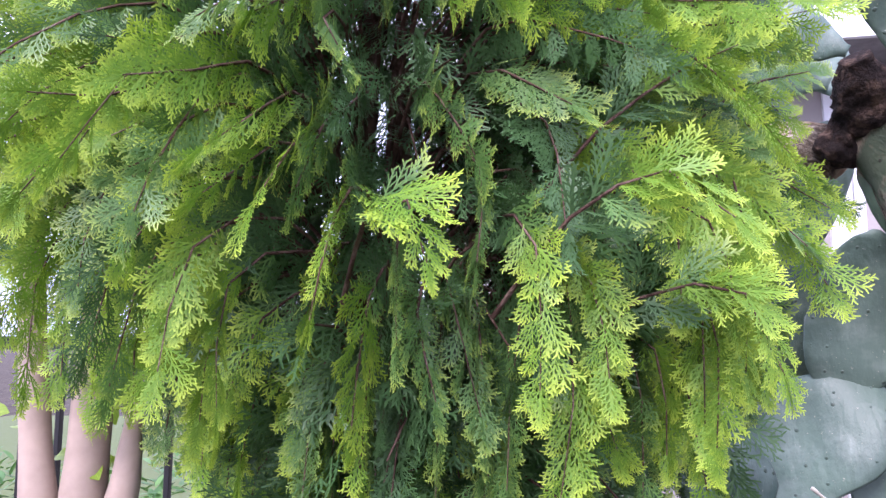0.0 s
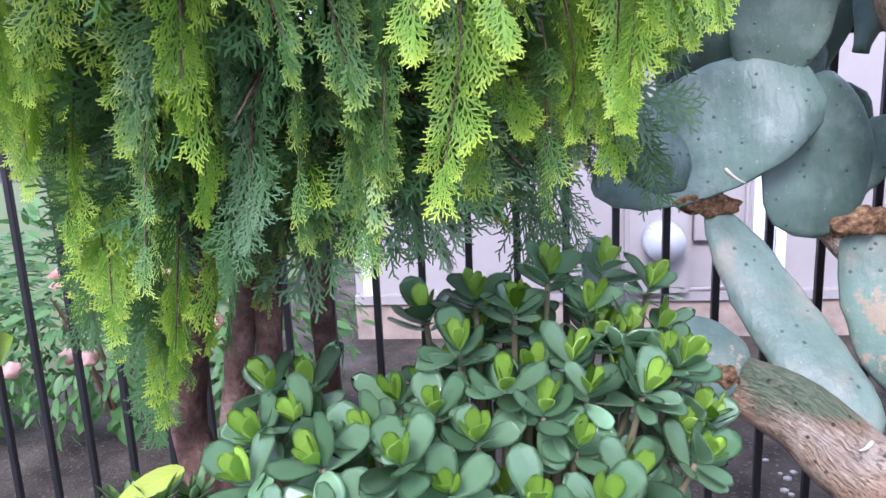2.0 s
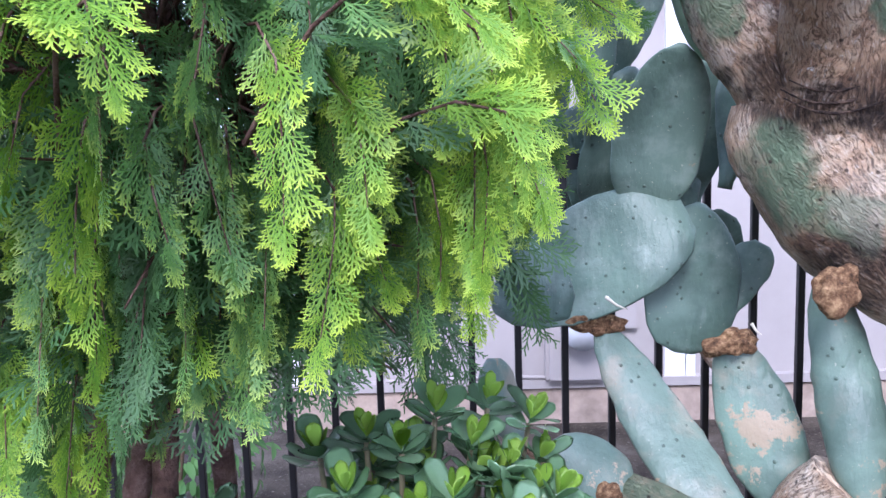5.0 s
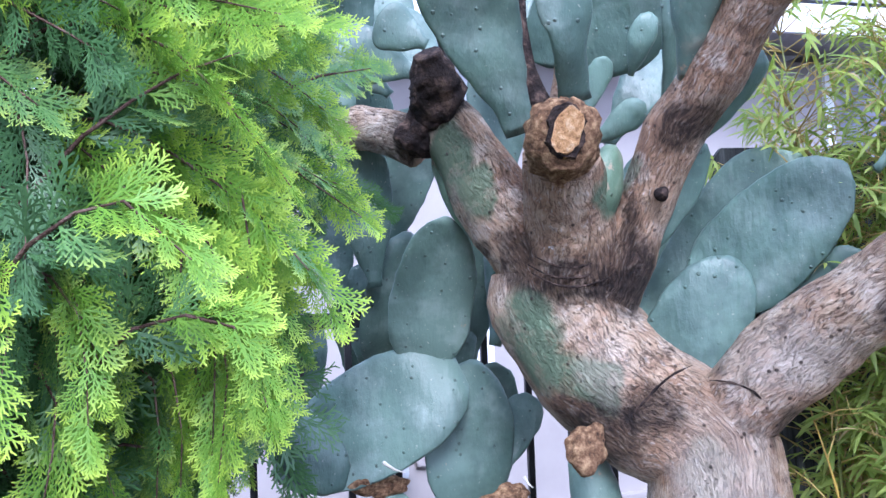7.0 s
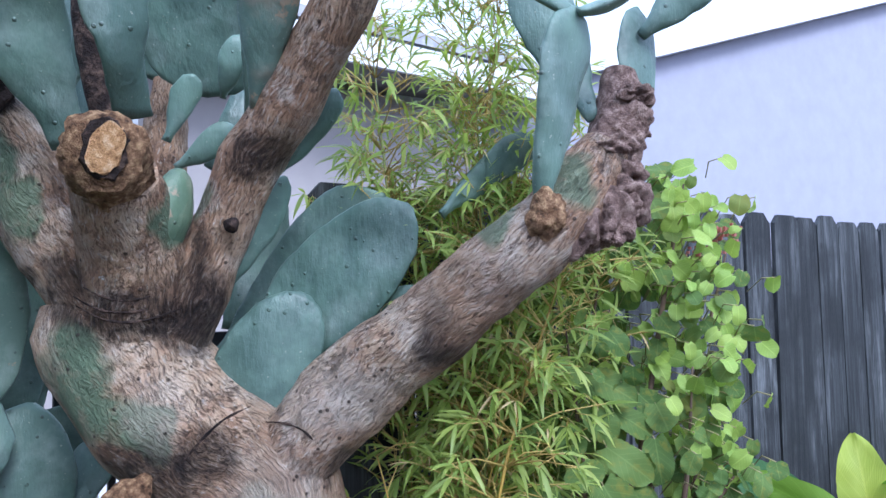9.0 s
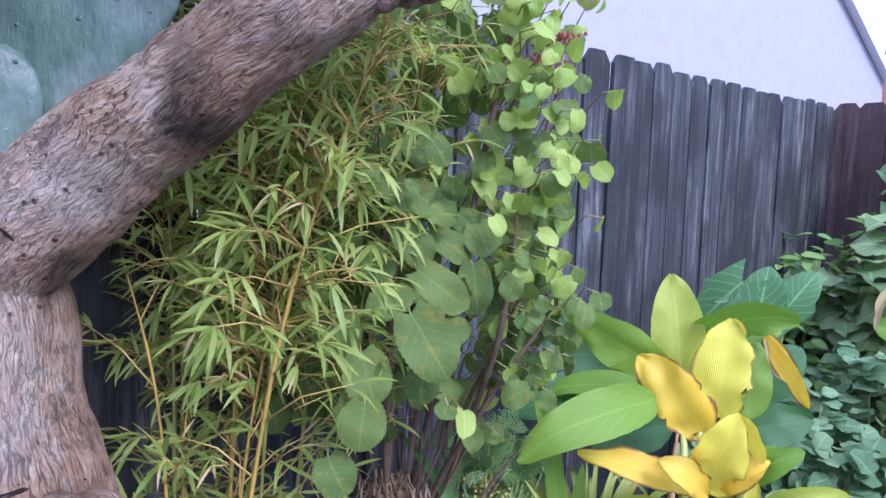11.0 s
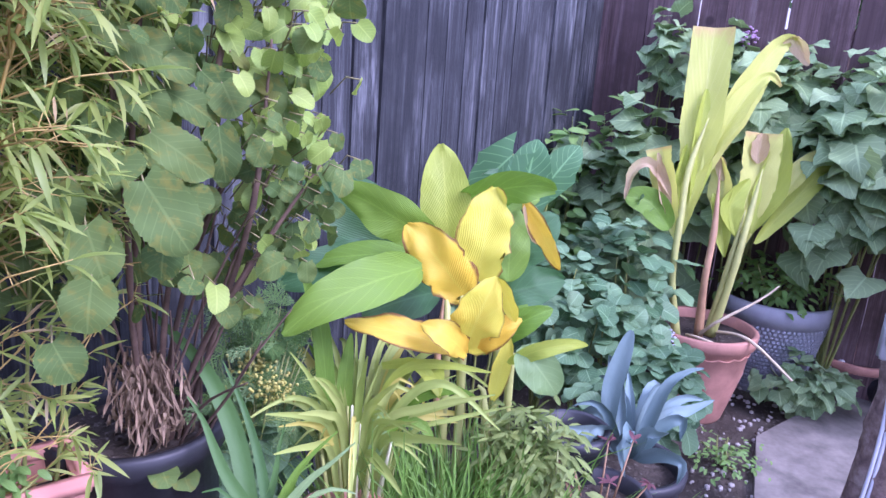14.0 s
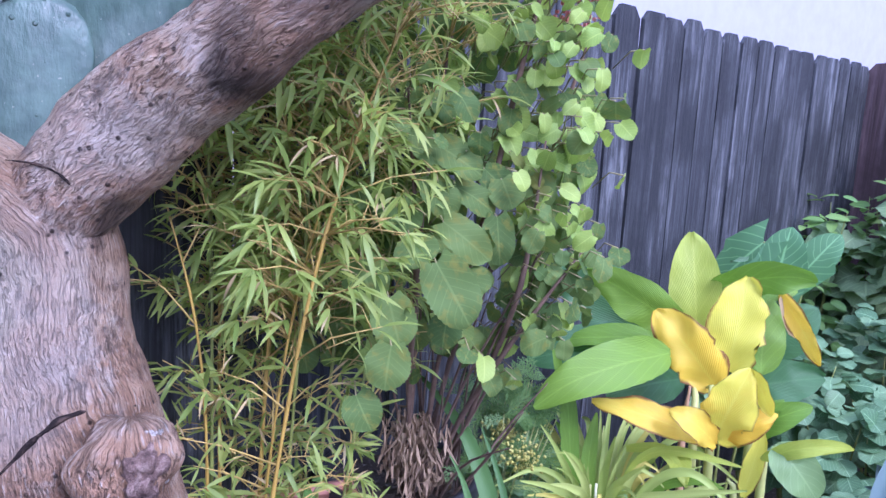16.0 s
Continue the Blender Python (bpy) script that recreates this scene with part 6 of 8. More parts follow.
for k in range(150):
    q = Vector((r.uniform(1.68, 2.05), 0, r.uniform(0.95, 1.85)))
    q.y = 1.02 - 0.42 * (q.x - 1.68) + r.uniform(0.0, 0.16)
    spots.append((q.x, q.y, q.z, r.uniform(0.05, 0.085)))
for k in range(210):
    ln = r.choice(stemlines)
    p = Vector(ln[-1]).lerp(Vector(ln[-2]), r.uniform(-0.05, 1.0)) if r.random() < 0.75 else Vector(ln[-2]).lerp(Vector(ln[-3]), r.random())
    q = p + Vector((r.uniform(-0.13, 0.1), r.uniform(-0.1, 0.14), r.uniform(-0.06, 0.06)))
    spots.append((q.x, q.y, q.z, r.uniform(0.028, 0.058)))
for k in range(200):
    z = r.uniform(1.02, 1.8)
    spots.append((1.95 + 0.03 * math.sin(z * 7) + r.gauss(0, 0.05), 0.72 + r.gauss(0, 0.05), z, r.uniform(0.026, 0.046)))
petioles = bmesh.new()
for k, (x0, y0, z0, x1, y1, z1, w) in enumerate(BROAD):
    base, tip = Vector((x0, y0, z0)), Vector((x1, y1, z1))
    items.append((SL[k % 4], aim(base, tip - base, Vector((-0.8, -0.5, 0.5 + r.uniform(-0.2, 0.2))), (tip - base).length * 1.06, w)))
    tube(petioles, [base, base + Vector((0.03, 0.03, 0.01)), base + Vector((0.07, 0.08, -0.02))], [0.0014, 0.0014, 0.0016], 4)
for x, y, z, s in spots:
    if z < 0.92 and x > 1.7:
        continue
    p = Vector((x, y, z))
    d = Vector((r.uniform(-0.9, 0.9), r.uniform(-0.9, 0.6), -0.55 + r.uniform(-0.5, 0.4))).normalized()
    nrm = Vector((-0.75 + r.uniform(-0.4, 0.4), -0.5 + r.uniform(-0.45, 0.45), 0.55 + r.uniform(-0.4, 0.35)))
    m = aim(p - d * s * 0.5, d, nrm, s * 1.03, s * r.uniform(0.85, 1.1))
    young = s < 0.055 and ((z > 1.25 and x > 1.8 and r.random() < 0.7) or r.random() < 0.15)
    (yl if young else items).append((r.choice(SY if young else SL), m))
    tube(petioles, [p - d * s * 0.55, p - d * s * 0.6 + Vector((0.03, 0.04, 0.0)), p + Vector((0.06, 0.08, -0.02))], [0.0013, 0.0013, 0.0015], 4)
foliage("leaf", items, shrub)
foliage("young_leaf", yl, shrub)
tagged(part("petiole_mass", petioles, plain("pale_petiole", (0.34, 0.3, 0.13), 0.6), shrub), kind="stuff")
RED_FL = leaf_mat("dull_red_flower", (0.35, 0.08, 0.06), (0.5, 0.2, 0.16), 0.6, 0.2)
for c in ((2.06, 0.76, 1.66), (2.1, 0.74, 1.7)):
    bm = bmesh.new()
    for k in range(60):
        p = Vector(c) + Vector((r.gauss(0, 0.018), r.gauss(0, 0.018), r.gauss(0, 0.01)))
        box(bm, p, (0.006, 0.006, 0.006))
    tagged(part("flower_head", bm, RED_FL, shrub, "dull red faded flower head", False), kind="stuff")
DRYL = leaf_mat("dry_brown_leaf", (0.17, 0.115, 0.07), (0.46, 0.34, 0.21), 0.85, 0.12)
DLm = [leaf_mesh("dry_leaf", 0.11, w, "strap", DRYL, 9, 4, dr, 0.9, 0.25, twist=tz, torn=0.5, seed=i) for i, (w, dr, tz) in enumerate(((0.009, 0.6, 2.5), (0.015, 1.2, -2.2), (0.007, 0.4, 3.4), (0.02, 1.6, 1.8), (0.01, -0.8, -3.0)))]
dd = []
for k in range(330):
    z = r.uniform(0.7, 0.85)
    p = Vector((1.875 + r.gauss(0, 0.024), 0.965 + r.gauss(0, 0.032), z))
    dd.append((r.choice(DLm), aim(p, Vector((r.uniform(-0.35, 0.35), r.uniform(-0.35, 0.35), -1)), Vector((-0.6 + r.uniform(-0.6, 0.6), -0.6 + r.uniform(-0.6, 0.6), 0.1)), r.uniform(0.35, 0.85))))
clump = thing("dry_leaves", (1.86, 0.9, 0.57), "hanging bunch of dry brown leaves over the black pot", "dry leaves")
foliage("dry_leaf", dd, clump, 60, "dry_leaf_mass")
for k, (x, y, z) in enumerate(((1.84, 0.95, 0.63), (1.87, 0.92, 0.62), (1.83, 0.9, 0.64), (1.89, 0.9, 0.6))):
    place("leaf", SL[k % 4], aim(Vector((x, y, z)), Vector((-0.5, -0.6, 0.1)), Vector((-0.4, -0.4, 0.9)), 0.055), shrub)

# ---- gingers ----
def blade_mat(name, low, high, edge=None, tip=None, blotch=None):
    return leaf_mat(name, low, high, 0.42, 0.4, veins=0.16, tip=tip, edge=edge, spec=0.4, blotch=blotch, ribs=0.9, rib_count=14)


BROWN = (0.2, 0.085, 0.03)
LIME = blade_mat("lime_ginger_leaf", (0.4, 0.5, 0.06), (0.54, 0.62, 0.1))
YELLOW = blade_mat("yellow_ginger_leaf", (0.8, 0.74, 0.07), (0.88, 0.83, 0.12), (BROWN, 0.44), blotch=(0.82, 0.6, 0.05))
AMBER = blade_mat("amber_ginger_leaf", (0.86, 0.55, 0.04), (0.9, 0.66, 0.06), (BROWN, 0.4), blotch=(0.8, 0.64, 0.08))
GREEN = blade_mat("green_ginger_leaf", (0.14, 0.3, 0.03), (0.26, 0.42, 0.05))
DEEP = blade_mat("deep_green_ginger_leaf", (0.05, 0.15, 0.05), (0.1, 0.23, 0.08))
PALE_GREEN = blade_mat("pale_green_leaf", (0.27, 0.42, 0.16), (0.36, 0.5, 0.2))
PALE = blade_mat("pale_ginger_leaf", (0.62, 0.68, 0.14), (0.78, 0.79, 0.22), tip=((0.72, 0.52, 0.2), 0.9, 1.1))
DRY = blade_mat("withered_ginger_leaf", (0.5, 0.36, 0.18), (0.66, 0.5, 0.3), blotch=(0.52, 0.52, 0.2))
STALK = plain("yellow_green_stalk", (0.42, 0.44, 0.13), 0.5, 0.2, 14)
CREAMY = plain("pale_leaf_stalk", (0.6, 0.6, 0.36), 0.5, 0.2, 14)
STALK_R = plain("reddish_stalk", (0.42, 0.25, 0.13), 0.5, 0.3, 10)


def blade(parent, mat, base, tip, width, side=0.0, droop=0.5, seed=1, fold=0.28, torn=0.0, kind="ovate", name="leaf", face=(0.85, 0.1, 1.41)):
    """A long leaf from base to tip, its face towards the path and the sky."""
    base, tip = Vector(base), Vector(tip)
    d = tip - base
    L = d.length
    n = (Vector(face) - (base + tip) / 2).normalized() + Vector((0, 0, 0.45))
    me = leaf_mesh(name, L * (1 + droop * droop * 0.05), width, kind, mat, 14, 6, droop, fold, 0.025, seed=seed, torn=torn)
    m = aim(base, d, n, 1.0) @ Matrix.Rotation(droop * 0.5, 4, "X") @ Matrix.Rotation(radians(side), 4, "Y")
    return place(name, me, m, parent)


def ribbon(parent, mat, pts, width, fold=0.3, name="leaf", kind="strap", wave=0.0, torn=0.0, seed=0, cols=4, turn=0.0):
    """A leaf whose midrib runs along points, its face towards the path; torn frays its edges."""
    P, W = smooth_path(pts, [1] * len(pts), 0.02 if width < 0.05 else 0.014)
    r = random.Random(seed)
    bm = bmesh.new()
    uvl = bm.loops.layers.uv.new("uv")
    rows = []
    for i, p in enumerate(P):
        v = i / (len(P) - 1)
        t = (P[min(i + 1, len(P) - 1)] - P[max(i - 1, 0)]).normalized()
        n = (Vector((0.85, 0.1, 1.41)) - p).normalized()
        s = (Matrix.Rotation(radians(turn), 3, t) @ t.cross(n)).normalized()
        n = s.cross(t)
        w = width / 2 * rim(min(max(v, 0.012), 0.985), kind)
        row = []
        for c in range(cols + 1):
            u = 2 * c / cols - 1
            k = w * (1 - torn * r.random() * max(0.0, noise.noise(p * 26 + Vector((u * 3, seed, 0))) + 0.25)) if abs(u) > 0.99 else w
            z = fold * abs(u) * w + wave * width * noise.noise(Vector((v * 5 + seed * 1.7, u * 1.4, seed))) * (0.3 + abs(u))
            row.append((bm.verts.new(p + s * (u * k) + n * z), (u / 2 + 0.5, v)))
        rows.append(row)
    for a, b in zip(rows, rows[1:]):
        for c in range(cols):
            q = (a[c], a[c + 1], b[c + 1], b[c])
            f = bm.faces.new([k[0] for k in q])
            for lp, k in zip(f.loops, q):
                lp[uvl].uv = k[1]
    return part(name, bm, mat, parent)


ginger = thing("yellow_ginger", (2.42, 0.5, 0), "ginger plant with broad yellow, amber and green leaves", "plant")
seeds = iter(range(100, 400))




def ginger_leaf(mat, base, tip, width, arch=0.06, turn=0.0, sag=0.0):
    """A broad wavy blade that arches by arch and lets its tip sag."""
    base, tip = Vector(base), Vector(tip)
    L = (tip - base).length
    out = (Vector((0.85, 0.1, 1.9)) - base).normalized()
    a, b = base.lerp(tip, 0.35) + out * arch * L, base.lerp(tip, 0.72) + out * arch * L * 0.9
    yellow = mat in (AMBER, YELLOW)
    ribbon(ginger, mat, [base, a, b, tip - Vector((0, 0, sag * L))], width * (1.05 if yellow else 1.2), 0.16, "leaf", "blade", 0.16 if yellow else 0.1, 0.55 if yellow else 0.1, next(seeds), 8, turn)


ginger_leaf(LIME, (2.546, 0.582, 0.94), (2.597, 0.636, 1.198), 0.108)
ginger_leaf(YELLOW, (2.446, 0.477, 0.9), (2.485, 0.464, 1.125), 0.135, 0.08)
ginger_leaf(AMBER, (2.424, 0.49, 0.86), (2.386, 0.642, 1.03), 0.135, 0.08, -12)
ginger_leaf(YELLOW, (2.295, 0.455, 0.79), (2.292, 0.398, 0.965), 0.115, 0.15, 8)
ginger_leaf(YELLOW, (2.292, 0.398, 0.965), (2.3, 0.35, 0.87), 0.05, 0.1, 40)
ginger_leaf(AMBER, (2.318, 0.485, 0.772), (2.205, 0.709, 0.835), 0.075, 0.12, 25)
ginger_leaf(AMBER, (2.29, 0.45, 0.78), (2.225, 0.54, 0.855), 0.07, 0.25, 20)
ginger_leaf(AMBER, (2.3, 0.44, 0.79), (2.32, 0.34, 0.87), 0.07, 0.2, -10)
ginger_leaf(GREEN, (2.36, 0.59, 0.94), (2.077, 0.79, 0.855), 0.095, 0.14, 15, 0.05)
ginger_leaf(GREEN, (2.511, 0.61, 0.96), (2.43, 0.846, 1.088), 0.1, 0.1, -20)
ginger_leaf(DEEP, (2.603, 0.714, 0.89), (2.55, 1.0, 1.09), 0.16, 0.05, 0)
ginger_leaf(DEEP, (2.5, 0.68, 0.92), (2.3, 0.93, 0.86), 0.11, 0.08, 25)
ginger_leaf(GREEN, (2.469, 0.637, 0.94), (2.36, 0.905, 0.9), 0.07, 0.1, 50)
ginger_leaf(GREEN, (2.589, 0.57, 1.06), (2.61, 0.337, 1.125), 0.085, 0.2, 35, 0.05)
ginger_leaf(GREEN, (2.6, 0.56, 1.05), (2.64, 0.38, 1.08), 0.07, 0.1, -35)
ginger_leaf(AMBER, (2.579, 0.41, 1.08), (2.565, 0.3, 0.925), 0.055, 0.15, 30)
ginger_leaf(DRY, (2.585, 0.4, 1.08), (2.57, 0.36, 0.98), 0.045, 0.1, -30)
ginger_leaf(GREEN, (2.385, 0.42, 0.78), (2.395, 0.285, 0.88), 0.055, 0.15, 10)
ginger_leaf(GREEN, (2.36, 0.44, 0.76), (2.39, 0.34, 0.88), 0.055, 0.12, -20)
ginger_leaf(LIME, (2.314, 0.36, 0.765), (2.353, 0.195, 0.824), 0.032, 0.3, 20)
ginger_leaf(PALE_GREEN, (2.308, 0.335, 0.81), (2.309, 0.245, 0.715), 0.075, 0.15, 0)
ginger_leaf(GREEN, (2.581, 0.428, 0.87), (2.664, 0.456, 1.06), 0.09, 0.05, 20)
ginger_leaf(DEEP, (2.65, 0.44, 0.9), (2.72, 0.34, 1.03), 0.1, 0.05, 0)
ginger_leaf(YELLOW, (2.33, 0.39, 0.66), (2.335, 0.365, 0.82), 0.045, 0.02, 10)
ginger_leaf(LIME, (2.3, 0.54, 0.74), (2.23, 0.487, 0.69), 0.045, 0.2, 0)
ginger_leaf(DEEP, (2.62, 0.62, 0.8), (2.4, 0.75, 0.78), 0.09, 0.1)
ginger_leaf(DEEP, (2.6, 0.5, 0.8), (2.7, 0.3, 0.86), 0.1, 0.1)
for a, b, c, m in (((2.36, 0.46, 0), (2.382, 0.484, 0.788), (2.453, 0.545, 0.95), STALK), ((2.39, 0.4, 0), (2.4, 0.403, 0.769), (2.473, 0.457, 0.93), STALK), ((2.41, 0.36, 0), (2.403, 0.37, 0.746), (2.45, 0.43, 0.87), STALK), ((2.37, 0.5, 0), (2.365, 0.518, 0.76), (2.52, 0.59, 0.98), STALK), ((2.4, 0.42, 0), (2.33, 0.4, 0.6), (2.29, 0.45, 0.82), STALK), ((2.45, 0.5, 0), (2.52, 0.58, 0.6), (2.62, 0.6, 1.05), STALK_R)):
    bm = bmesh.new()
    tube(bm, [a, b, Vector(b).lerp(Vector(c), 0.45)], [0.014, 0.01, 0.003], 10, 0.04, 0.1)
    part("stalk", bm, m, ginger)

tall = thing("potted_ginger", (3.93, -0.16, 0.36), "tall pale ginger with withered leaf tips in a terracotta pot", "plant")
for pts, m in (([(3.87, -0.06, 0.355), (3.845, -0.01, 0.6), (3.87, -0.005, 0.85), (3.917, -0.008, 1.041), (3.982, -0.055, 1.247)], STALK), ([(3.91, -0.15, 0.355), (3.87, -0.135, 0.626), (3.9, -0.142, 0.806), (3.953, -0.128, 1.051)], STALK_R), ([(3.93, -0.2, 0.355), (3.9, -0.24, 0.635), (3.944, -0.266, 0.861), (4.002, -0.292, 1.065)], STALK), ([(3.94, -0.19, 0.355), (3.93, -0.22, 0.65), (3.95, -0.25, 0.9)], STALK)):
    bm = bmesh.new()
    tube(bm, pts, [0.02] + [0.014] * (len(pts) - 2) + [0.002], 10, 0.05, 0.1)
    part("stalk", bm, m, tall)




def potted_leaf(mat, pts, width, fold=0.35, turn=0.0, torn=0.08, kind="paddle"):
    ribbon(tall, mat, pts, width, fold, "leaf", kind, 0.07, torn, next(seeds), 8, turn)


potted_leaf(PALE, [(3.9, -0.015, 0.78), (3.95, -0.028, 1.0), (4.03, -0.03, 1.34), (4.085, -0.025, 1.6)], 0.165, 0.3, 0, 0.06, "cut")
potted_leaf(LIME, [(3.93, -0.03, 0.85), (3.96, -0.045, 1.02), (3.99, -0.03, 1.2), (4.02, -0.03, 1.36)], 0.1, 0.5, 35)
potted_leaf(PALE, [(3.96, -0.06, 0.97), (4.04, -0.12, 1.2), (4.12, -0.21, 1.42), (4.17, -0.285, 1.55), (4.19, -0.345, 1.57), (4.18, -0.4, 1.5)], 0.13, 0.4, 20)
potted_leaf(DRY, [(4.17, -0.3, 1.56), (4.185, -0.345, 1.575), (4.17, -0.41, 1.48)], 0.07, 0.5, 10, 0.7)
potted_leaf(PALE, [(3.95, -0.057, 1.04), (4.02, -0.137, 1.24), (4.08, -0.22, 1.39), (4.1, -0.27, 1.43), (4.1, -0.315, 1.39)], 0.1, 0.5, -15)
potted_leaf(PALE, [(3.87, 0.0, 0.76), (3.89, 0.052, 0.93), (3.91, 0.11, 1.12)], 0.11, 0.5, -25, 0.2, "cut")
potted_leaf(DRY, [(3.86, 0.04, 0.83), (3.87, 0.09, 0.98), (3.88, 0.12, 1.1)], 0.06, 0.7, 30, 0.6)
potted_leaf(DRY, [(3.86, 0.045, 0.93), (3.86, 0.14, 1.05), (3.83, 0.2, 1.02), (3.8, 0.22, 0.91)], 0.05, 0.7, 20, 0.6)
potted_leaf(PALE, [(3.99, -0.27, 0.76), (4.04, -0.285, 0.95), (4.1, -0.28, 1.2)], 0.15, 0.35, 10, 0.2, "cut")
potted_leaf(DRY, [(4.05, -0.275, 1.08), (4.07, -0.275, 1.14), (4.09, -0.28, 1.2)], 0.075, 0.4, 0, 0.7, "ellip")
potted_leaf(LIME, [(3.99, -0.29, 0.8), (4.05, -0.35, 1.0), (4.1, -0.365, 1.23)], 0.13, 0.45, -10)
potted_leaf(LIME, [(3.94, -0.23, 0.79), (3.95, -0.19, 0.91), (4.0, -0.25, 1.02)], 0.1, 0.4, 25)
potted_leaf(LIME, [(3.99, -0.31, 0.76), (4.07, -0.43, 0.93), (4.14, -0.56, 1.08), (4.2, -0.76, 1.05)], 0.09, 0.45, 20, 0.1, "ellip")
potted_leaf(PALE, [(4.05, -0.38, 0.93), (4.12, -0.47, 1.09), (4.16, -0.56, 1.16)], 0.085, 0.5, -20)
potted_leaf(DRY, [(4.15, -0.54, 1.14), (4.165, -0.575, 1.175), (4.165, -0.6, 1.16)], 0.04, 0.5, 0, 0.6, "ellip")
potted_leaf(PALE, [(3.96, -0.15, 0.84), (4.0, -0.155, 0.98), (4.02, -0.12, 1.1)], 0.11, 0.5, -30)
potted_leaf(DRY, [(4.0, -0.15, 1.0), (4.01, -0.135, 1.05), (4.015, -0.12, 1.1)], 0.05, 0.5, 0, 0.7, "ellip")
potted_leaf(LIME, [(3.9, -0.01, 0.8), (3.92, 0.02, 0.96), (3.95, 0.015, 1.14)], 0.08, 0.4, 40)
potted_leaf(GREEN, [(3.86, 0.03, 0.8), (3.84, 0.12, 0.9), (3.81, 0.22, 0.92)], 0.12, 0.3, 10, 0.05, "ellip")
potted_leaf(LIME, [(3.93, -0.2, 0.7), (3.95, -0.16, 0.85), (3.97, -0.12, 0.95)], 0.07, 0.4)
for pts in ([(3.9, -0.15, 0.36), (3.82, -0.2, 0.45), (3.86, -0.35, 0.56), (3.9, -0.42, 0.62)], [(3.92, -0.22, 0.38), (3.8, -0.33, 0.41), (3.72, -0.5, 0.3)], [(3.85, -0.1, 0.37), (3.78, -0.14, 0.39), (3.76, -0.22, 0.38)]):
    bm = bmesh.new()
    tube(bm, pts, [0.008, 0.007, 0.005, 0.003][:len(pts)], 6, 0.03, 0.2)
    part("dry_stalk", bm, plain("dry_straw", (0.55, 0.46, 0.3), 0.8), tall, "dry bent stalk")

# ---- strap-leaved plants ----
ORCH = leaf_mat("orchid_leaf", (0.28, 0.38, 0.07), (0.5, 0.57, 0.16), 0.5, 0.3, spec=0.3)
ORCH_Y = leaf_mat("yellowing_orchid_leaf", (0.5, 0.46, 0.08), (0.62, 0.55, 0.14), 0.45, 0.3)
STRAP = leaf_mat("strap_leaf", (0.05, 0.13, 0.03), (0.1, 0.2, 0.05), 0.5, 0.2, spec=0.3)
r = random.Random(51)


orchid = thing("orchid_clump", (2.2, 0.66, 0), "clump of arching yellow-green orchid leaves", "plant")
for k in range(78):
    a = r.uniform(0, 6.28)
    out = Vector((math.cos(a), math.sin(a), 0))
    reach, up = r.uniform(0.06, 0.27), r.uniform(0.1, 0.27)
    b = Vector((2.2, 0.67, 0.5)) + out * r.uniform(0.0, 0.06)
    end = up * r.choice((0.6, 0.8, 1.05, 1.2))
    pts = [b - Vector((0, 0, 0.12)), b + out * reach * 0.25 + Vector((0, 0, up * 0.55)), b + out * reach * 0.65 + Vector((0, 0, up * 0.92)), b + out * reach * 1.15 + Vector((0, 0, end))]
    ribbon(orchid, ORCH_Y if r.random() < 0.16 else ORCH, pts, r.uniform(0.009, 0.022), 0.4)
for k in range(34):
    a = k * 2.4
    bm = bmesh.new()
    q = Vector((math.cos(a), math.sin(a), 0)) * (0.02 + 0.0017 * k)
    c = Vector((2.2, 0.67, 0.0)) + q
    tube(bm, [c, c + Vector((0, 0, 0.35)), c + q * 0.6 + Vector((0, 0, 0.56 + 0.12 * r.random()))], [0.008, 0.0075, 0.003], 6, 0.05)
    part("leaf_stalk", bm, STALK if k % 4 else CREAMY, orchid)
for mat, pts, w in ((GREEN, [(2.204, 0.71, 0.5), (2.209, 0.745, 0.65), (2.224, 0.779, 0.817), (2.221, 0.823, 0.931)], 0.042), (GREEN, [(2.213, 0.693, 0.5), (2.24, 0.718, 0.657), (2.274, 0.722, 0.783)], 0.036), (LIME, [(2.206, 0.655, 0.53), (2.24, 0.608, 0.694), (2.255, 0.537, 0.751), (2.277, 0.387, 0.752)], 0.022), (GREEN, [(2.19, 0.635, 0.53), (2.224, 0.56, 0.663), (2.239, 0.476, 0.709), (2.237, 0.411, 0.71)], 0.03), (LIME, [(2.268, 0.64, 0.72), (2.258, 0.55, 0.745), (2.23, 0.487, 0.69)], 0.028), (PALE_GREEN, [(2.153, 0.612, 0.53), (2.176, 0.603, 0.615), (2.186, 0.619, 0.668)], 0.034), (GREEN, [(2.161, 0.61, 0.55), (2.189, 0.571, 0.629), (2.206, 0.512, 0.628), (2.201, 0.48, 0.576)], 0.024), (GREEN, [(2.22, 0.72, 0.5), (2.25, 0.76, 0.66), (2.26, 0.82, 0.74)], 0.026)):
    ribbon(orchid, mat, pts, w, 0.22, "leaf", "strap", 0.06, 0, next(seeds))

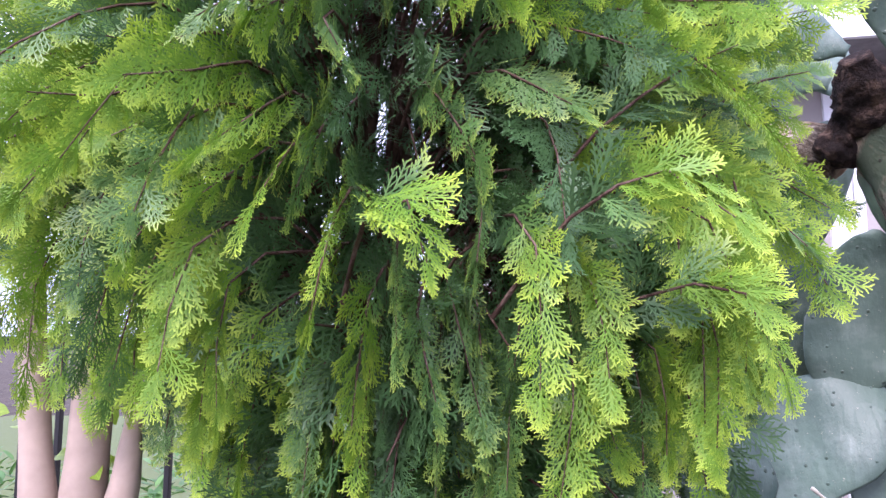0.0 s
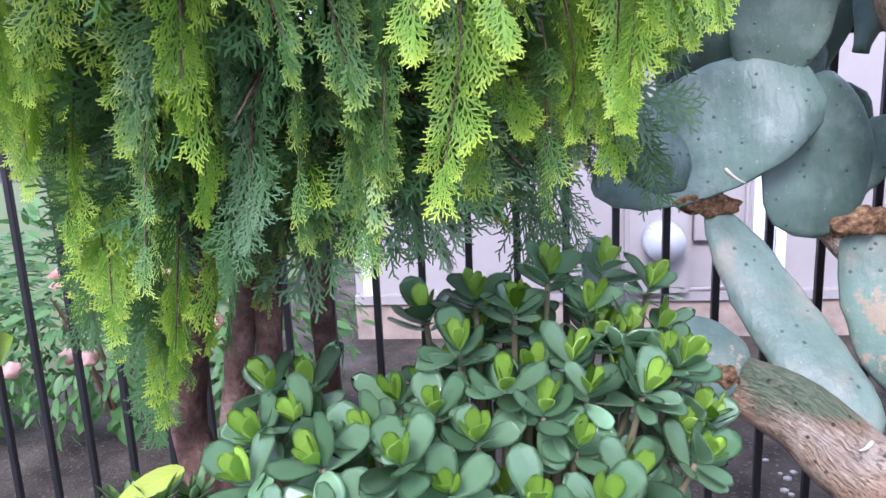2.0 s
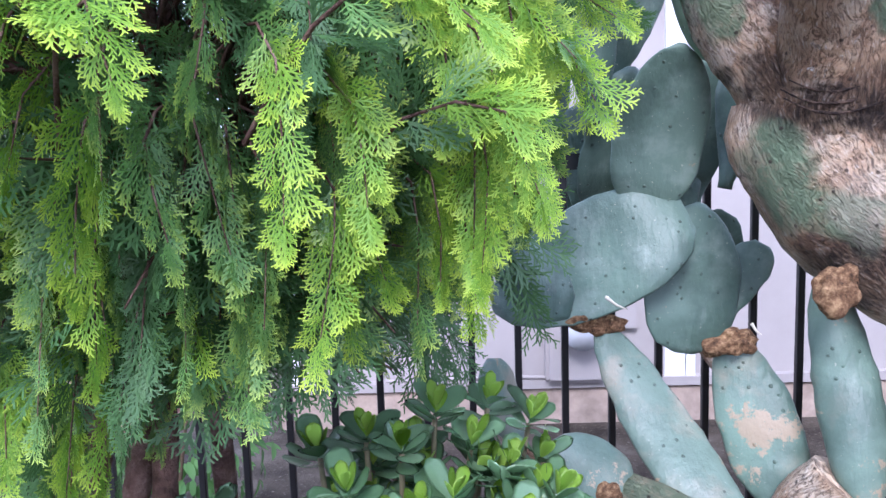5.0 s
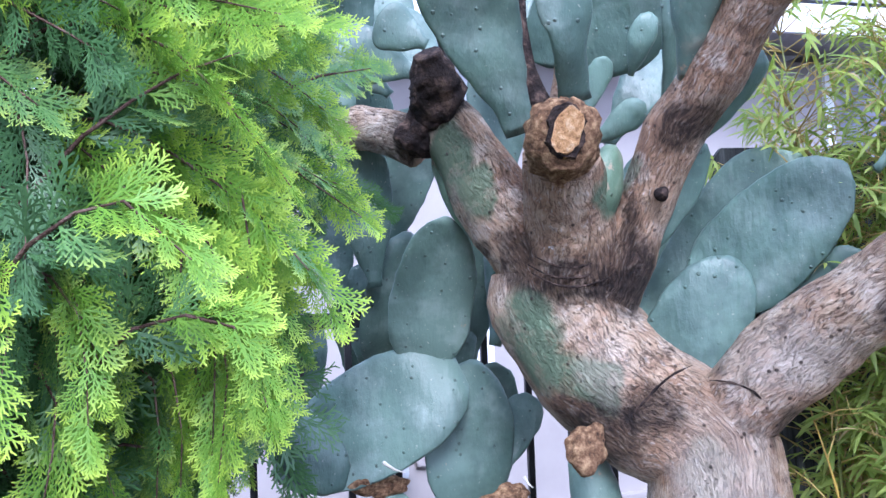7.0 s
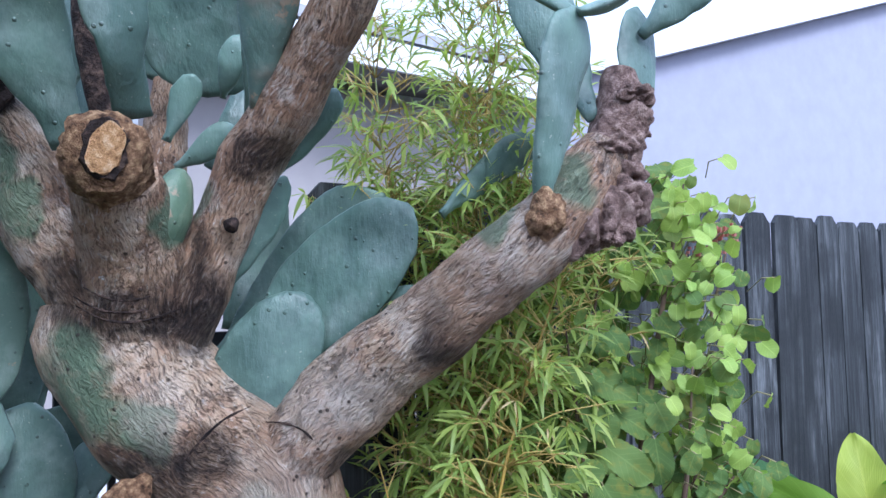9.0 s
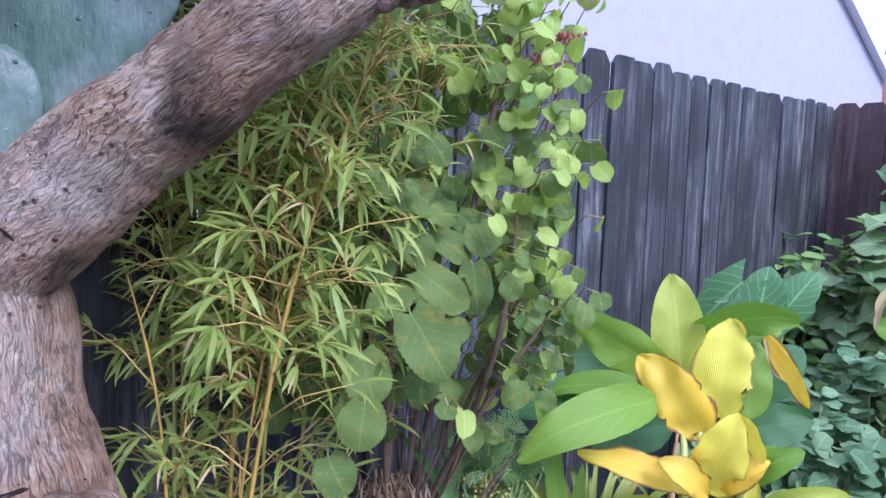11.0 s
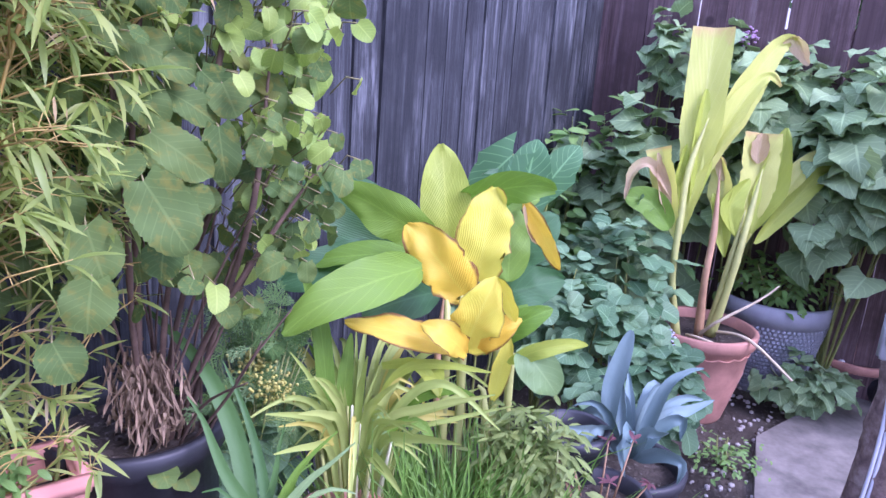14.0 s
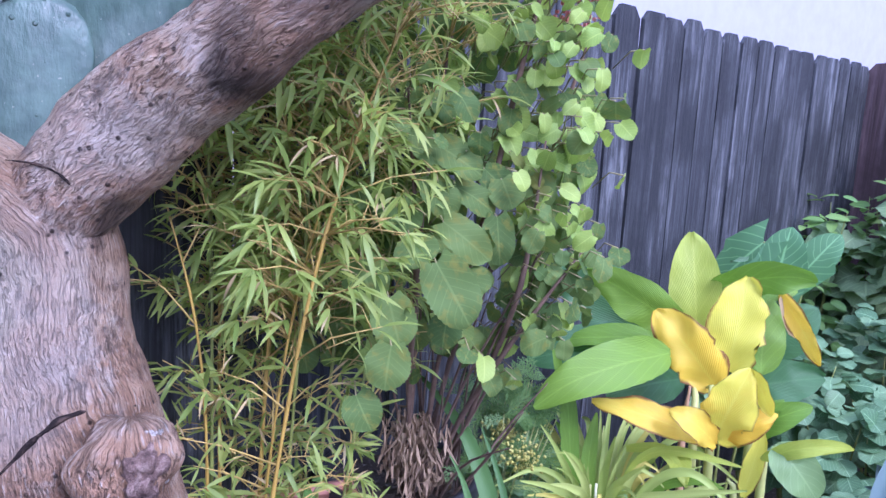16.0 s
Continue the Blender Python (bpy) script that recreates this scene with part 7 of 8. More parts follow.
strap = thing("strap_lily", (1.86, 0.7, 0), "lily clump with long dark green strap leaves", "plant")
for pts, w, m in (([(1.843, 0.713, 0.53), (1.872, 0.744, 0.599), (1.901, 0.781, 0.674), (1.924, 0.829, 0.742), (1.941, 0.886, 0.802), (1.95, 0.96, 0.856), (1.954, 1.045, 0.906)], 0.036, STRAP), ([(1.853, 0.688, 0.53), (1.882, 0.712, 0.603), (1.909, 0.748, 0.678), (1.931, 0.795, 0.753), (1.949, 0.846, 0.819)], 0.02, STRAP), ([(1.85, 0.72, 0.56), (1.849, 0.779, 0.655), (1.858, 0.829, 0.743), (1.857, 0.86, 0.782)], 0.026, STRAP), ([(1.837, 0.679, 0.546), (1.875, 0.655, 0.65), (1.901, 0.623, 0.703), (1.924, 0.589, 0.741)], 0.022, GREEN), ([(1.822, 0.671, 0.559), (1.864, 0.626, 0.653), (1.891, 0.584, 0.696), (1.914, 0.55, 0.733)], 0.022, PALE_GREEN), ([(1.808, 0.651, 0.562), (1.842, 0.614, 0.634), (1.865, 0.57, 0.662), (1.878, 0.53, 0.655)], 0.02, PALE_GREEN), ([(1.86, 0.716, 0.519), (1.895, 0.702, 0.625), (1.912, 0.701, 0.689), (1.925, 0.697, 0.731)], 0.018, STRAP), ([(1.83, 0.7, 0.54), (1.815, 0.739, 0.625), (1.81, 0.766, 0.644), (1.799, 0.79, 0.637)], 0.022, STRAP), ([(1.84, 0.68, 0.53), (1.87, 0.66, 0.6), (1.9, 0.655, 0.65), (1.93, 0.64, 0.66)], 0.016, GREEN)):
    b = Vector(pts[0])
    ribbon(strap, m, [b * 0.3 + Vector((1.86, 0.7, 0.0)) * 0.7, b - Vector((0, 0, 0.15))] + pts, w, 0.3)

# ---- blue agave and seedlings ----
AGAVE = leaf_mat("blue_agave_leaf", (0.11, 0.175, 0.165), (0.25, 0.34, 0.32), 0.65, 0.05, spec=0.25)
agave = thing("blue_agave", (2.76, 0.06, 0.39), "blue-grey agave with bent pointed leaves in a black pot", "agave")
ra = random.Random(77)
for k in range(19):
    ang = k * 2.4 + ra.uniform(-0.3, 0.3)
    out = Vector((math.cos(ang), math.sin(ang), 0))
    ln, rise = ra.uniform(0.12, 0.21), ra.uniform(0.03, 0.17) * (1.5 if k < 4 else 0.9)
    q = Vector((2.7, 0.07, 0.4)) + out * 0.02
    m1 = q + out * ln * 0.4 + Vector((0, 0, rise * 0.75 + 0.03))
    m2 = q + out * ln * 0.75 + Vector((0, 0, rise + 0.03))
    bent = k % 2 == 1
    tip = m2 + (out * 0.03 + Vector((ra.uniform(-0.03, 0.03), ra.uniform(-0.03, 0.03), -0.06)) if bent else out * ln * 0.35 + Vector((0, 0, ra.uniform(-0.02, 0.05))))
    ribbon(agave, AGAVE, [q, m1, m2, tip], ra.uniform(0.038, 0.056), 0.7, "leaf", "lance", 0.12, 0, next(seeds), 4, ra.uniform(-25, 25))
ribbon(agave, AGAVE, [(2.71, 0.13, 0.45), (2.715, 0.14, 0.56), (2.73, 0.125, 0.66), (2.74, 0.11, 0.74)], 0.055, 0.4, "leaf", "ellip", 0.08, 0, next(seeds))
sprout = thing("red_seedlings", (2.44, 0.125, 0.38), "small red-stemmed seedlings in a pot", "plant")
REDL = leaf_mat("red_seedling_leaf", (0.1, 0.035, 0.04), (0.22, 0.09, 0.09), 0.5, 0.3)
RLm = leaf_mesh("leaf", 0.03, 0.012, "ovate", REDL, 4, 2, 0.4, 0.2)
for k in range(7):
    a = k * 2.4
    b = Vector((2.44 + 0.06 * math.cos(a), 0.125 + 0.06 * math.sin(a), 0.38))
    e = b + Vector((0.05 * math.cos(a), 0.05 * math.sin(a), r.uniform(0.07, 0.17)))
    bm = bmesh.new()
    tube(bm, [b, (b + e) / 2, e], [0.003, 0.0025, 0.0015], 5)
    part("stem", bm, STALK_R, sprout)
    for j in range(6):
        place("leaf", RLm, aim(e, Vector((r.uniform(-1, 1), r.uniform(-1, 1), 0.2)), Vector((0, 0, 1)), r.uniform(0.7, 1.2)), sprout)

# ---- leafy masses along the fences ----
HYD = leaf_mat("dark_vine_leaf", (0.13, 0.23, 0.095), (0.36, 0.48, 0.23), 0.5, 0.28, veins=0.3, spec=0.2)
HYD_B = leaf_mat("blue_green_leaf", (0.06, 0.145, 0.06), (0.22, 0.35, 0.17), 0.5, 0.25, veins=0.35, spec=0.28)
FRESH = leaf_mat("fresh_small_leaf", (0.12, 0.26, 0.06), (0.24, 0.38, 0.1), 0.45, 0.3, veins=0.2)
HM = [leaf_mesh("leaf", 0.12, 0.15, "vine", HYD, 14, 6, 0.3 + 0.25 * i, 0.12, 0.06, heart=0.2, teeth=0.06, seed=i) for i in range(4)]
OV = [leaf_mesh("leaf", 0.085, 0.078, "round", HYD_B, 8, 4, 0.5, 0.15, 0.05, teeth=0.03, seed=i) for i in range(3)]
WEED = leaf_mat("olive_weed_leaf", (0.13, 0.2, 0.05), (0.3, 0.36, 0.1), 0.5, 0.3, veins=0.2, spec=0.3)
WM = [leaf_mesh("leaf", 0.05, 0.017, "ovate", WEED, 6, 2, 0.4, 0.25, seed=i) for i in range(3)]
SM = [leaf_mesh("leaf", 0.045, 0.026, "ovate", FRESH, 6, 2, 0.4, 0.2, seed=i) for i in range(3)]
TOCAM = Vector((-0.9, 0.44, 0))


def bush_mass(name, label, category, centre, size, count, meshes, face, scale=(0.7, 1.3), stems=8, most=200, foot=None, seed=3, shell=0.55):
    """Leaves over a rounded, uneven body, on thin stems from one foot."""
    r = random.Random(seed)
    c = Vector(centre)
    f0 = Vector(foot if foot else (c.x, c.y, 0))
    ob = thing(name, f0, label, category)
    bm = bmesh.new()
    for k in range(stems):
        e = c + Vector((r.uniform(-0.6, 0.6) * size[0], r.uniform(-0.6, 0.6) * size[1], r.uniform(0, 0.7) * size[2]))
        tube(bm, [f0, (f0 + e) / 2 + Vector((r.uniform(-0.05, 0.05), r.uniform(-0.05, 0.05), 0)), e], [0.007, 0.005, 0.002], 5, 0.08)
    tagged(part("stem_mass", bm, CULM_G, ob), kind="stuff")
    it = []
    for k in range(count):
        d = Vector((r.gauss(0, 1), r.gauss(0, 1), r.gauss(0, 1))).normalized()
        if d.dot(Vector(face)) < -0.3:
            d = -d
        w = 0.85 + 0.35 * noise.noise(d * 2.3 + c * 3)
        p = c + Vector((d.x * size[0], d.y * size[1], d.z * size[2])) * r.uniform(shell, 1.0) * w
        p.z = max(p.z, 0.03)
        nrm = Vector(face) * r.uniform(0.1, 0.6) + d * 0.3 + Vector((r.uniform(-0.55, 0.55), r.uniform(-0.55, 0.55), 0.95 + r.uniform(-0.5, 0.4)))
        way = d * 0.5 + Vector(face) * 0.4 + Vector((r.uniform(-0.9, 0.9), r.uniform(-0.9, 0.9), -0.4 + r.uniform(-0.4, 0.3)))
        it.append((r.choice(meshes), aim(p, way, nrm, r.uniform(*scale))))
    it.sort(key=lambda q: (q[1].translation - Vector((0.85, 0.1, 1.4))).length)
    foliage("leaf", it, ob, most, "leaf_mass")
    return ob


S_ = FENCE_B
for i, (s, off, z, sx, sz, n) in enumerate(((0.15, 0.45, 0.5, 0.4, 0.42, 130), (0.55, 0.38, 0.7, 0.4, 0.66, 180), (1.0, 0.2, 1.12, 0.36, 0.5, 170), (1.5, 0.2, 1.1, 0.38, 0.52, 180), (2.0, 0.2, 0.95, 0.4, 0.7, 150))):
    c = S_ + FAR * s + TOCAM * off
    bush_mass("climbing_vine", "dense dark green lobed-leaf vine against the fence", "vine", (c.x, c.y, z), (sx * 0.8, sx, sz), n, HM, (-0.9, 0.3, 0.2), (0.75, 1.5), 9, 120, (c.x + 0.15, c.y, 0), 60 + i, 0.35)
for i, (x, y, z, sx, sy, sz, n) in enumerate(((4.75, 0.16, 1.5, 0.12, 0.12, 0.33, 34), (4.7, -0.1, 1.45, 0.16, 0.22, 0.25, 60), (4.5, -0.4, 1.4, 0.2, 0.3, 0.22, 70), (4.35, -0.75, 1.4, 0.2, 0.3, 0.2, 60))):
    bush_mass("vine_shoot", "upright vine shoot with lobed leaves on the fence", "vine", (x, y, z), (sx, sy, sz), n, HM, (-0.9, 0.3, 0.5), (0.6, 1.0), 4, 60, (x + 0.1, y, 0), 80 + i, 0.4)
for i, (x, y, z, sx, sz, n) in enumerate(((4.45, 0.55, 0.95, 0.16, 0.36, 90), (4.62, 0.36, 1.0, 0.15, 0.33, 90), (4.25, 0.6, 0.6, 0.25, 0.45, 90))):
    bush_mass("upright_shrub", "small upright fresh green shrub in the fence corner", "shrub", (x, y, z), (sx, sx, sz), n, SM, (-0.8, -0.2, 0.4), (1.3, 2.4), 6, 60, None, 90 + i, 0.2)
for i, (x, y, z, sx, sy, sz, n) in enumerate(((3.4, 0.25, 0.42, 0.24, 0.3, 0.24, 150), (3.3, 0.02, 0.36, 0.2, 0.2, 0.2, 110), (3.5, 0.45, 0.5, 0.25, 0.25, 0.35, 130), (3.75, 0.2, 0.5, 0.28, 0.3, 0.4, 170), (3.0, 0.15, 0.3, 0.2, 0.2, 0.2, 70))):
    bush_mass("oval_leaf_plant", "bushy plant with oval blue-green toothed leaves", "plant", (x, y, z), (sx, sy, sz), n, OV, (-0.85, 0.0, 0.6), (0.6, 1.15), 7, 90, None, 100 + i, 0.6)
bush_mass("tub_plant", "small-leaved sprawling plant in a woven tub", "plant", (4.4, -0.5, 0.52), (0.3, 0.34, 0.16), 330, SM, (-0.8, 0.1, 0.6), (0.7, 1.3), 14, 120, (4.42, -0.5, 0.4), 110, 0.3)
bush_mass("trailing_plant", "trailing dark leafy plant at the foot of the tub", "plant", (4.12, -0.62, 0.14), (0.2, 0.26, 0.14), 90, HM, (-0.8, 0.0, 0.6), (0.4, 0.75), 6, 60, None, 111, 0.3)
bush_mass("blue_leaf_plant", "tall plant with narrow blue-green leaves behind the ginger", "plant", (3.1, 0.62, 0.75), (0.16, 0.2, 0.3), 90, OV, (-0.8, -0.1, 0.5), (0.7, 1.2), 6, 80, None, 112, 0.3)
bush_mass("green_filler", "low leafy green plant under the shrub", "plant", (2.14, 0.93, 0.5), (0.17, 0.15, 0.22), 150, OV, (-0.7, -0.5, 0.5), (0.5, 0.9), 6, 100, None, 113, 0.3)
bush_mass("weedy_plant", "bushy small-leaved green weed", "plant", (2.36, 0.3, 0.52), (0.14, 0.17, 0.16), 620, WM, (-0.8, -0.1, 0.6), (0.55, 0.95), 16, 120, (2.34, 0.28, 0.0), 114, 0.2)
bush_mass("small_weed", "low small-leaved green weed", "plant", (1.62, 1.02, 0.7), (0.1, 0.08, 0.1), 40, SM, (-0.7, -0.6, 0.5), (0.5, 0.8), 6, 60, (1.56, 1.02, 0.6), 115, 0.2)
bush_mass("shade_plant", "low dark leafy plant in the shade of the bamboo", "plant", (1.75, 1.45, 0.25), (0.28, 0.2, 0.22), 90, OV, (-0.7, -0.7, 0.5), (0.8, 1.3), 6, 60, None, 117, 0.3)
bush_mass("far_weed", "clump of low green weeds on the soil", "plant", (3.5, -0.28, 0.05), (0.22, 0.2, 0.06), 160, SM, (-0.6, 0, 0.8), (0.4, 0.7), 6, 60, None, 116, 0.2)

# taro leaves
TARO = leaf_mat("taro_leaf", (0.1, 0.24, 0.1), (0.16, 0.33, 0.12), 0.4, 0.35, veins=0.6, spec=0.4)
taro = thing("taro_plant", (3.5, 0.6, 0), "taro with large heart-shaped ribbed green leaves", "plant")
for c, s, d, n in (((3.47, 0.7, 1.0), 0.24, (-0.2, 0.55, -0.6), (-0.8, -0.2, 0.7)), ((3.46, 0.56, 1.01), 0.26, (0.12, -0.05, 1.0), (-0.95, 0.05, 0.2)), ((3.58, 0.46, 1.04), 0.2, (0.1, -0.4, 0.7), (-0.8, -0.1, 0.6)), ((3.6, 0.72, 0.9), 0.18, (0.0, 0.5, -0.5), (-0.7, 0.1, 0.7))):
    me = leaf_mesh("leaf", 1.0, 0.85, "ovate", TARO, 14, 8, 0.4, 0.12, 0.02, heart=0.28, seed=next(seeds))
    p = Vector(c) - Vector(d).normalized() * s * 0.45
    place("leaf", me, aim(p, d, n, s), taro)
    bm = bmesh.new()
    tube(bm, [(3.5, 0.6, 0), (3.52, 0.62, 0.5), p + Vector((0.04, 0, -0.1)), p], [0.014, 0.01, 0.007, 0.004], 7, 0.05)
    part("petiole", bm, CULM_G, taro)

# flower clusters
PURPLE = leaf_mat("lilac_petal", (0.5, 0.28, 0.5), (0.65, 0.45, 0.66), 0.6, 0.3)
LILAC = leaf_mat("pale_lilac_petal", (0.55, 0.55, 0.7), (0.7, 0.7, 0.82), 0.6, 0.3)
for nm, c, s, m, lab in (("lilac_flower", (4.6, -0.2, 1.6), 0.05, PURPLE, "purple-pink flower cluster in the vine"), ("pale_flower", (3.63, -0.01, 0.42), 0.045, LILAC, "pale lilac flower head by the pot")):
    fl = thing(nm, c, lab, "flower")
    for k in range(34):
        d = Vector((r.gauss(0, 1), r.gauss(0, 1), r.gauss(0, 0.7))).normalized()
        p = Vector(c) + d * s * r.uniform(0.5, 1)
        bm = bmesh.new()
        bmesh.ops.create_icosphere(bm, subdivisions=1, radius=s * 0.17)
        for v in bm.verts:
            v.co = Vector((v.co.x, v.co.y, v.co.z * 0.6)) + p
        part("petal", bm, m, fl)

# parsley with seed heads, and grass
PARS = leaf_mat("feathery_leaf", (0.07, 0.16, 0.04), (0.17, 0.28, 0.075), 0.5, 0.3)
PARS_S = leaf_mat("yellow_seed_head", (0.45, 0.42, 0.08), (0.55, 0.52, 0.16), 0.6, 0.2)
parsley = thing("feathery_herb", (2.15, 0.9, 0), "feathery green herb with yellow seed heads", "plant")
pm = [spray_mesh("frond", PARS, 0.06, 70 + i, True) for i in range(3)]
st = bmesh.new()
fr = []
for k in range(80):
    p = Vector((2.12 + r.gauss(0, 0.07), 0.88 + r.gauss(0, 0.06), r.uniform(0.55, 0.88)))
    tube(st, [(2.15, 0.9, 0), (2.14, 0.9, 0.4), p], [0.005, 0.003, 0.0012], 4)
    for j in range(3):
        fr.append((r.choice(pm), aim(p, Vector((r.uniform(-1, 1), r.uniform(-1, 1), r.uniform(-0.3, 0.6))), Vector((-0.7, -0.5, 0.6)), r.uniform(0.6, 1.2))))
tagged(part("stem_mass", st, CULM_G, parsley), kind="stuff")
foliage("frond", fr, parsley, 80, "frond_mass")
for c in ((2.06, 0.83, 0.73), (2.07, 0.8, 0.72), (2.09, 0.87, 0.75)):
    bm = bmesh.new()
    for k in range(90):
        p = Vector(c) + Vector((r.gauss(0, 0.02), r.gauss(0, 0.02), r.gauss(0, 0.014)))
        bmesh.ops.create_icosphere(bm, subdivisions=1, radius=0.004, matrix=Matrix.Translation(p))
    tagged(part("seed_head", bm, PARS_S, parsley, "yellow-green seed head"), kind="stuff")
BLADE = leaf_mat("grass_blade", (0.12, 0.26, 0.04), (0.25, 0.42, 0.08), 0.4, 0.3)
gm = [leaf_mesh("blade", 0.18, 0.006, "strap", BLADE, 6, 2, dr, 0.3, seed=i) for i, dr in enumerate((0.4, 0.8, 1.3))]
grass = thing("grass_tuft", (2.2, 0.45, 0), "tuft of fresh green grass among the pots", "grass")
gi = []
for k in range(800):
    p = Vector((2.22 + r.gauss(0, 0.08), 0.46 + r.gauss(0, 0.1), 0.0))
    gi.append((r.choice(gm), aim(p, Vector((r.uniform(-0.35, 0.35), r.uniform(-0.35, 0.35), 1)), Vector((r.uniform(-1, 1), r.uniform(-1, 1), 0.3)), r.uniform(2.5, 4.0), r.uniform(0.8, 1.4))))
foliage("blade", gi, grass, 120, "grass_mass")

# ---- paving, gravel ----
CONC = plain("worn_concrete", (0.2, 0.182, 0.15), 0.9, 0.5, 9, 0, 0.6)
bm = bmesh.new()
q = [(4.2, -0.72), (3.75, -0.42), (3.2, -0.36), (2.2, -0.45), (1.8, -1.6), (4.4, -3.0), (4.6, -1.2)]
a = [bm.verts.new((x, y, 0.03)) for x, y in q]
b = [bm.verts.new((x, y, -0.05)) for x, y in q]
bm.faces.new(a[::-1])
for i in range(7):
    bm.faces.new((a[i], a[(i + 1) % 7], b[(i + 1) % 7], b[i]))
bmesh.ops.recalc_face_normals(bm, faces=bm.faces)
solid("pavement", bm, CONC, "worn stained concrete slab", "pavement", "structure")
STONE = plain("pale_pebble", (0.42, 0.39, 0.35), 0.8, 0.35, 40)
bm = bmesh.new()
for k in range(380):
    p = Vector((r.uniform(3.2, 4.35), r.uniform(-1.1, -0.1), 0.004)) if k < 300 else Vector((r.uniform(0.3, 1.4), r.uniform(1.5, 2.6), 0.004))
    s = r.uniform(0.006, 0.017)
    bmesh.ops.create_icosphere(bm, subdivisions=1, radius=s, matrix=Matrix.Translation(p) @ Matrix.Diagonal((1, r.uniform(0.6, 1), 0.6, 1)))
solid("gravel", bm, STONE, "scattered pale pebbles on the soil", "gravel", "stuff")

# ---- post with outlet box ----
post = thing("garden_post", (3.040, -0.690, 0), "rough weathered timber post", "post")
bm = bmesh.new()
tube(bm, [(3.000, -0.640, -0.02), (3.040, -0.680, 0.4), (3.080, -0.710, 0.9), (3.100, -0.720, 1.25)], [0.12, 0.105, 0.1, 0.09], 22, 0.03, 0.14, 16)
part("timber", bm, scar_mat("grey_timber", (0.06, 0.04, 0.035), (0.2, 0.145, 0.12), (0.36, 0.29, 0.25), 14), post)
outlet = thing("outlet_box", (3.030, -0.600, 0.83), "grey weatherproof outlet box with a hinged cover on a post", "outlet")
OM = Matrix.Translation((3.010, -0.605, 0.82)) @ Matrix.Rotation(radians(35), 4, "Z")
for nm, c, s, bev in (("cover", (-0.055, 0, 0), (0.075, 0.13, 0.24), 0.028), ("back", (0.0, 0, 0), (0.035, 0.15, 0.25), 0.01), ("hinge", (-0.025, 0.075, 0.06), (0.02, 0.02, 0.035), 0.004), ("hinge", (-0.025, 0.075, -0.06), (0.02, 0.02, 0.035), 0.004)):
    bm = bmesh.new()
    box(bm, c, s)
    bmesh.ops.bevel(bm, geom=bm.edges[:], offset=bev, segments=3, affect="EDGES")
    bmesh.ops.transform(bm, matrix=OM, verts=bm.verts)
    part(nm, bm, PLASTIC, outlet)
cord = thing("power_cord", (2.980, -0.560, 0), "white power cords hanging from the outlet box", "cord")
for k in range(3):
    bm = bmesh.new()
    tube(bm, [(3.01, -0.595 - 0.01 * k, 0.71), (2.98, -0.6 - 0.012 * k, 0.5), (2.95, -0.58 - 0.015 * k, 0.25), (2.92, -0.54 - 0.02 * k, 0.035)], [0.006] * 4, 7, 0.04)
    part("cable", bm, PLASTIC, cord)

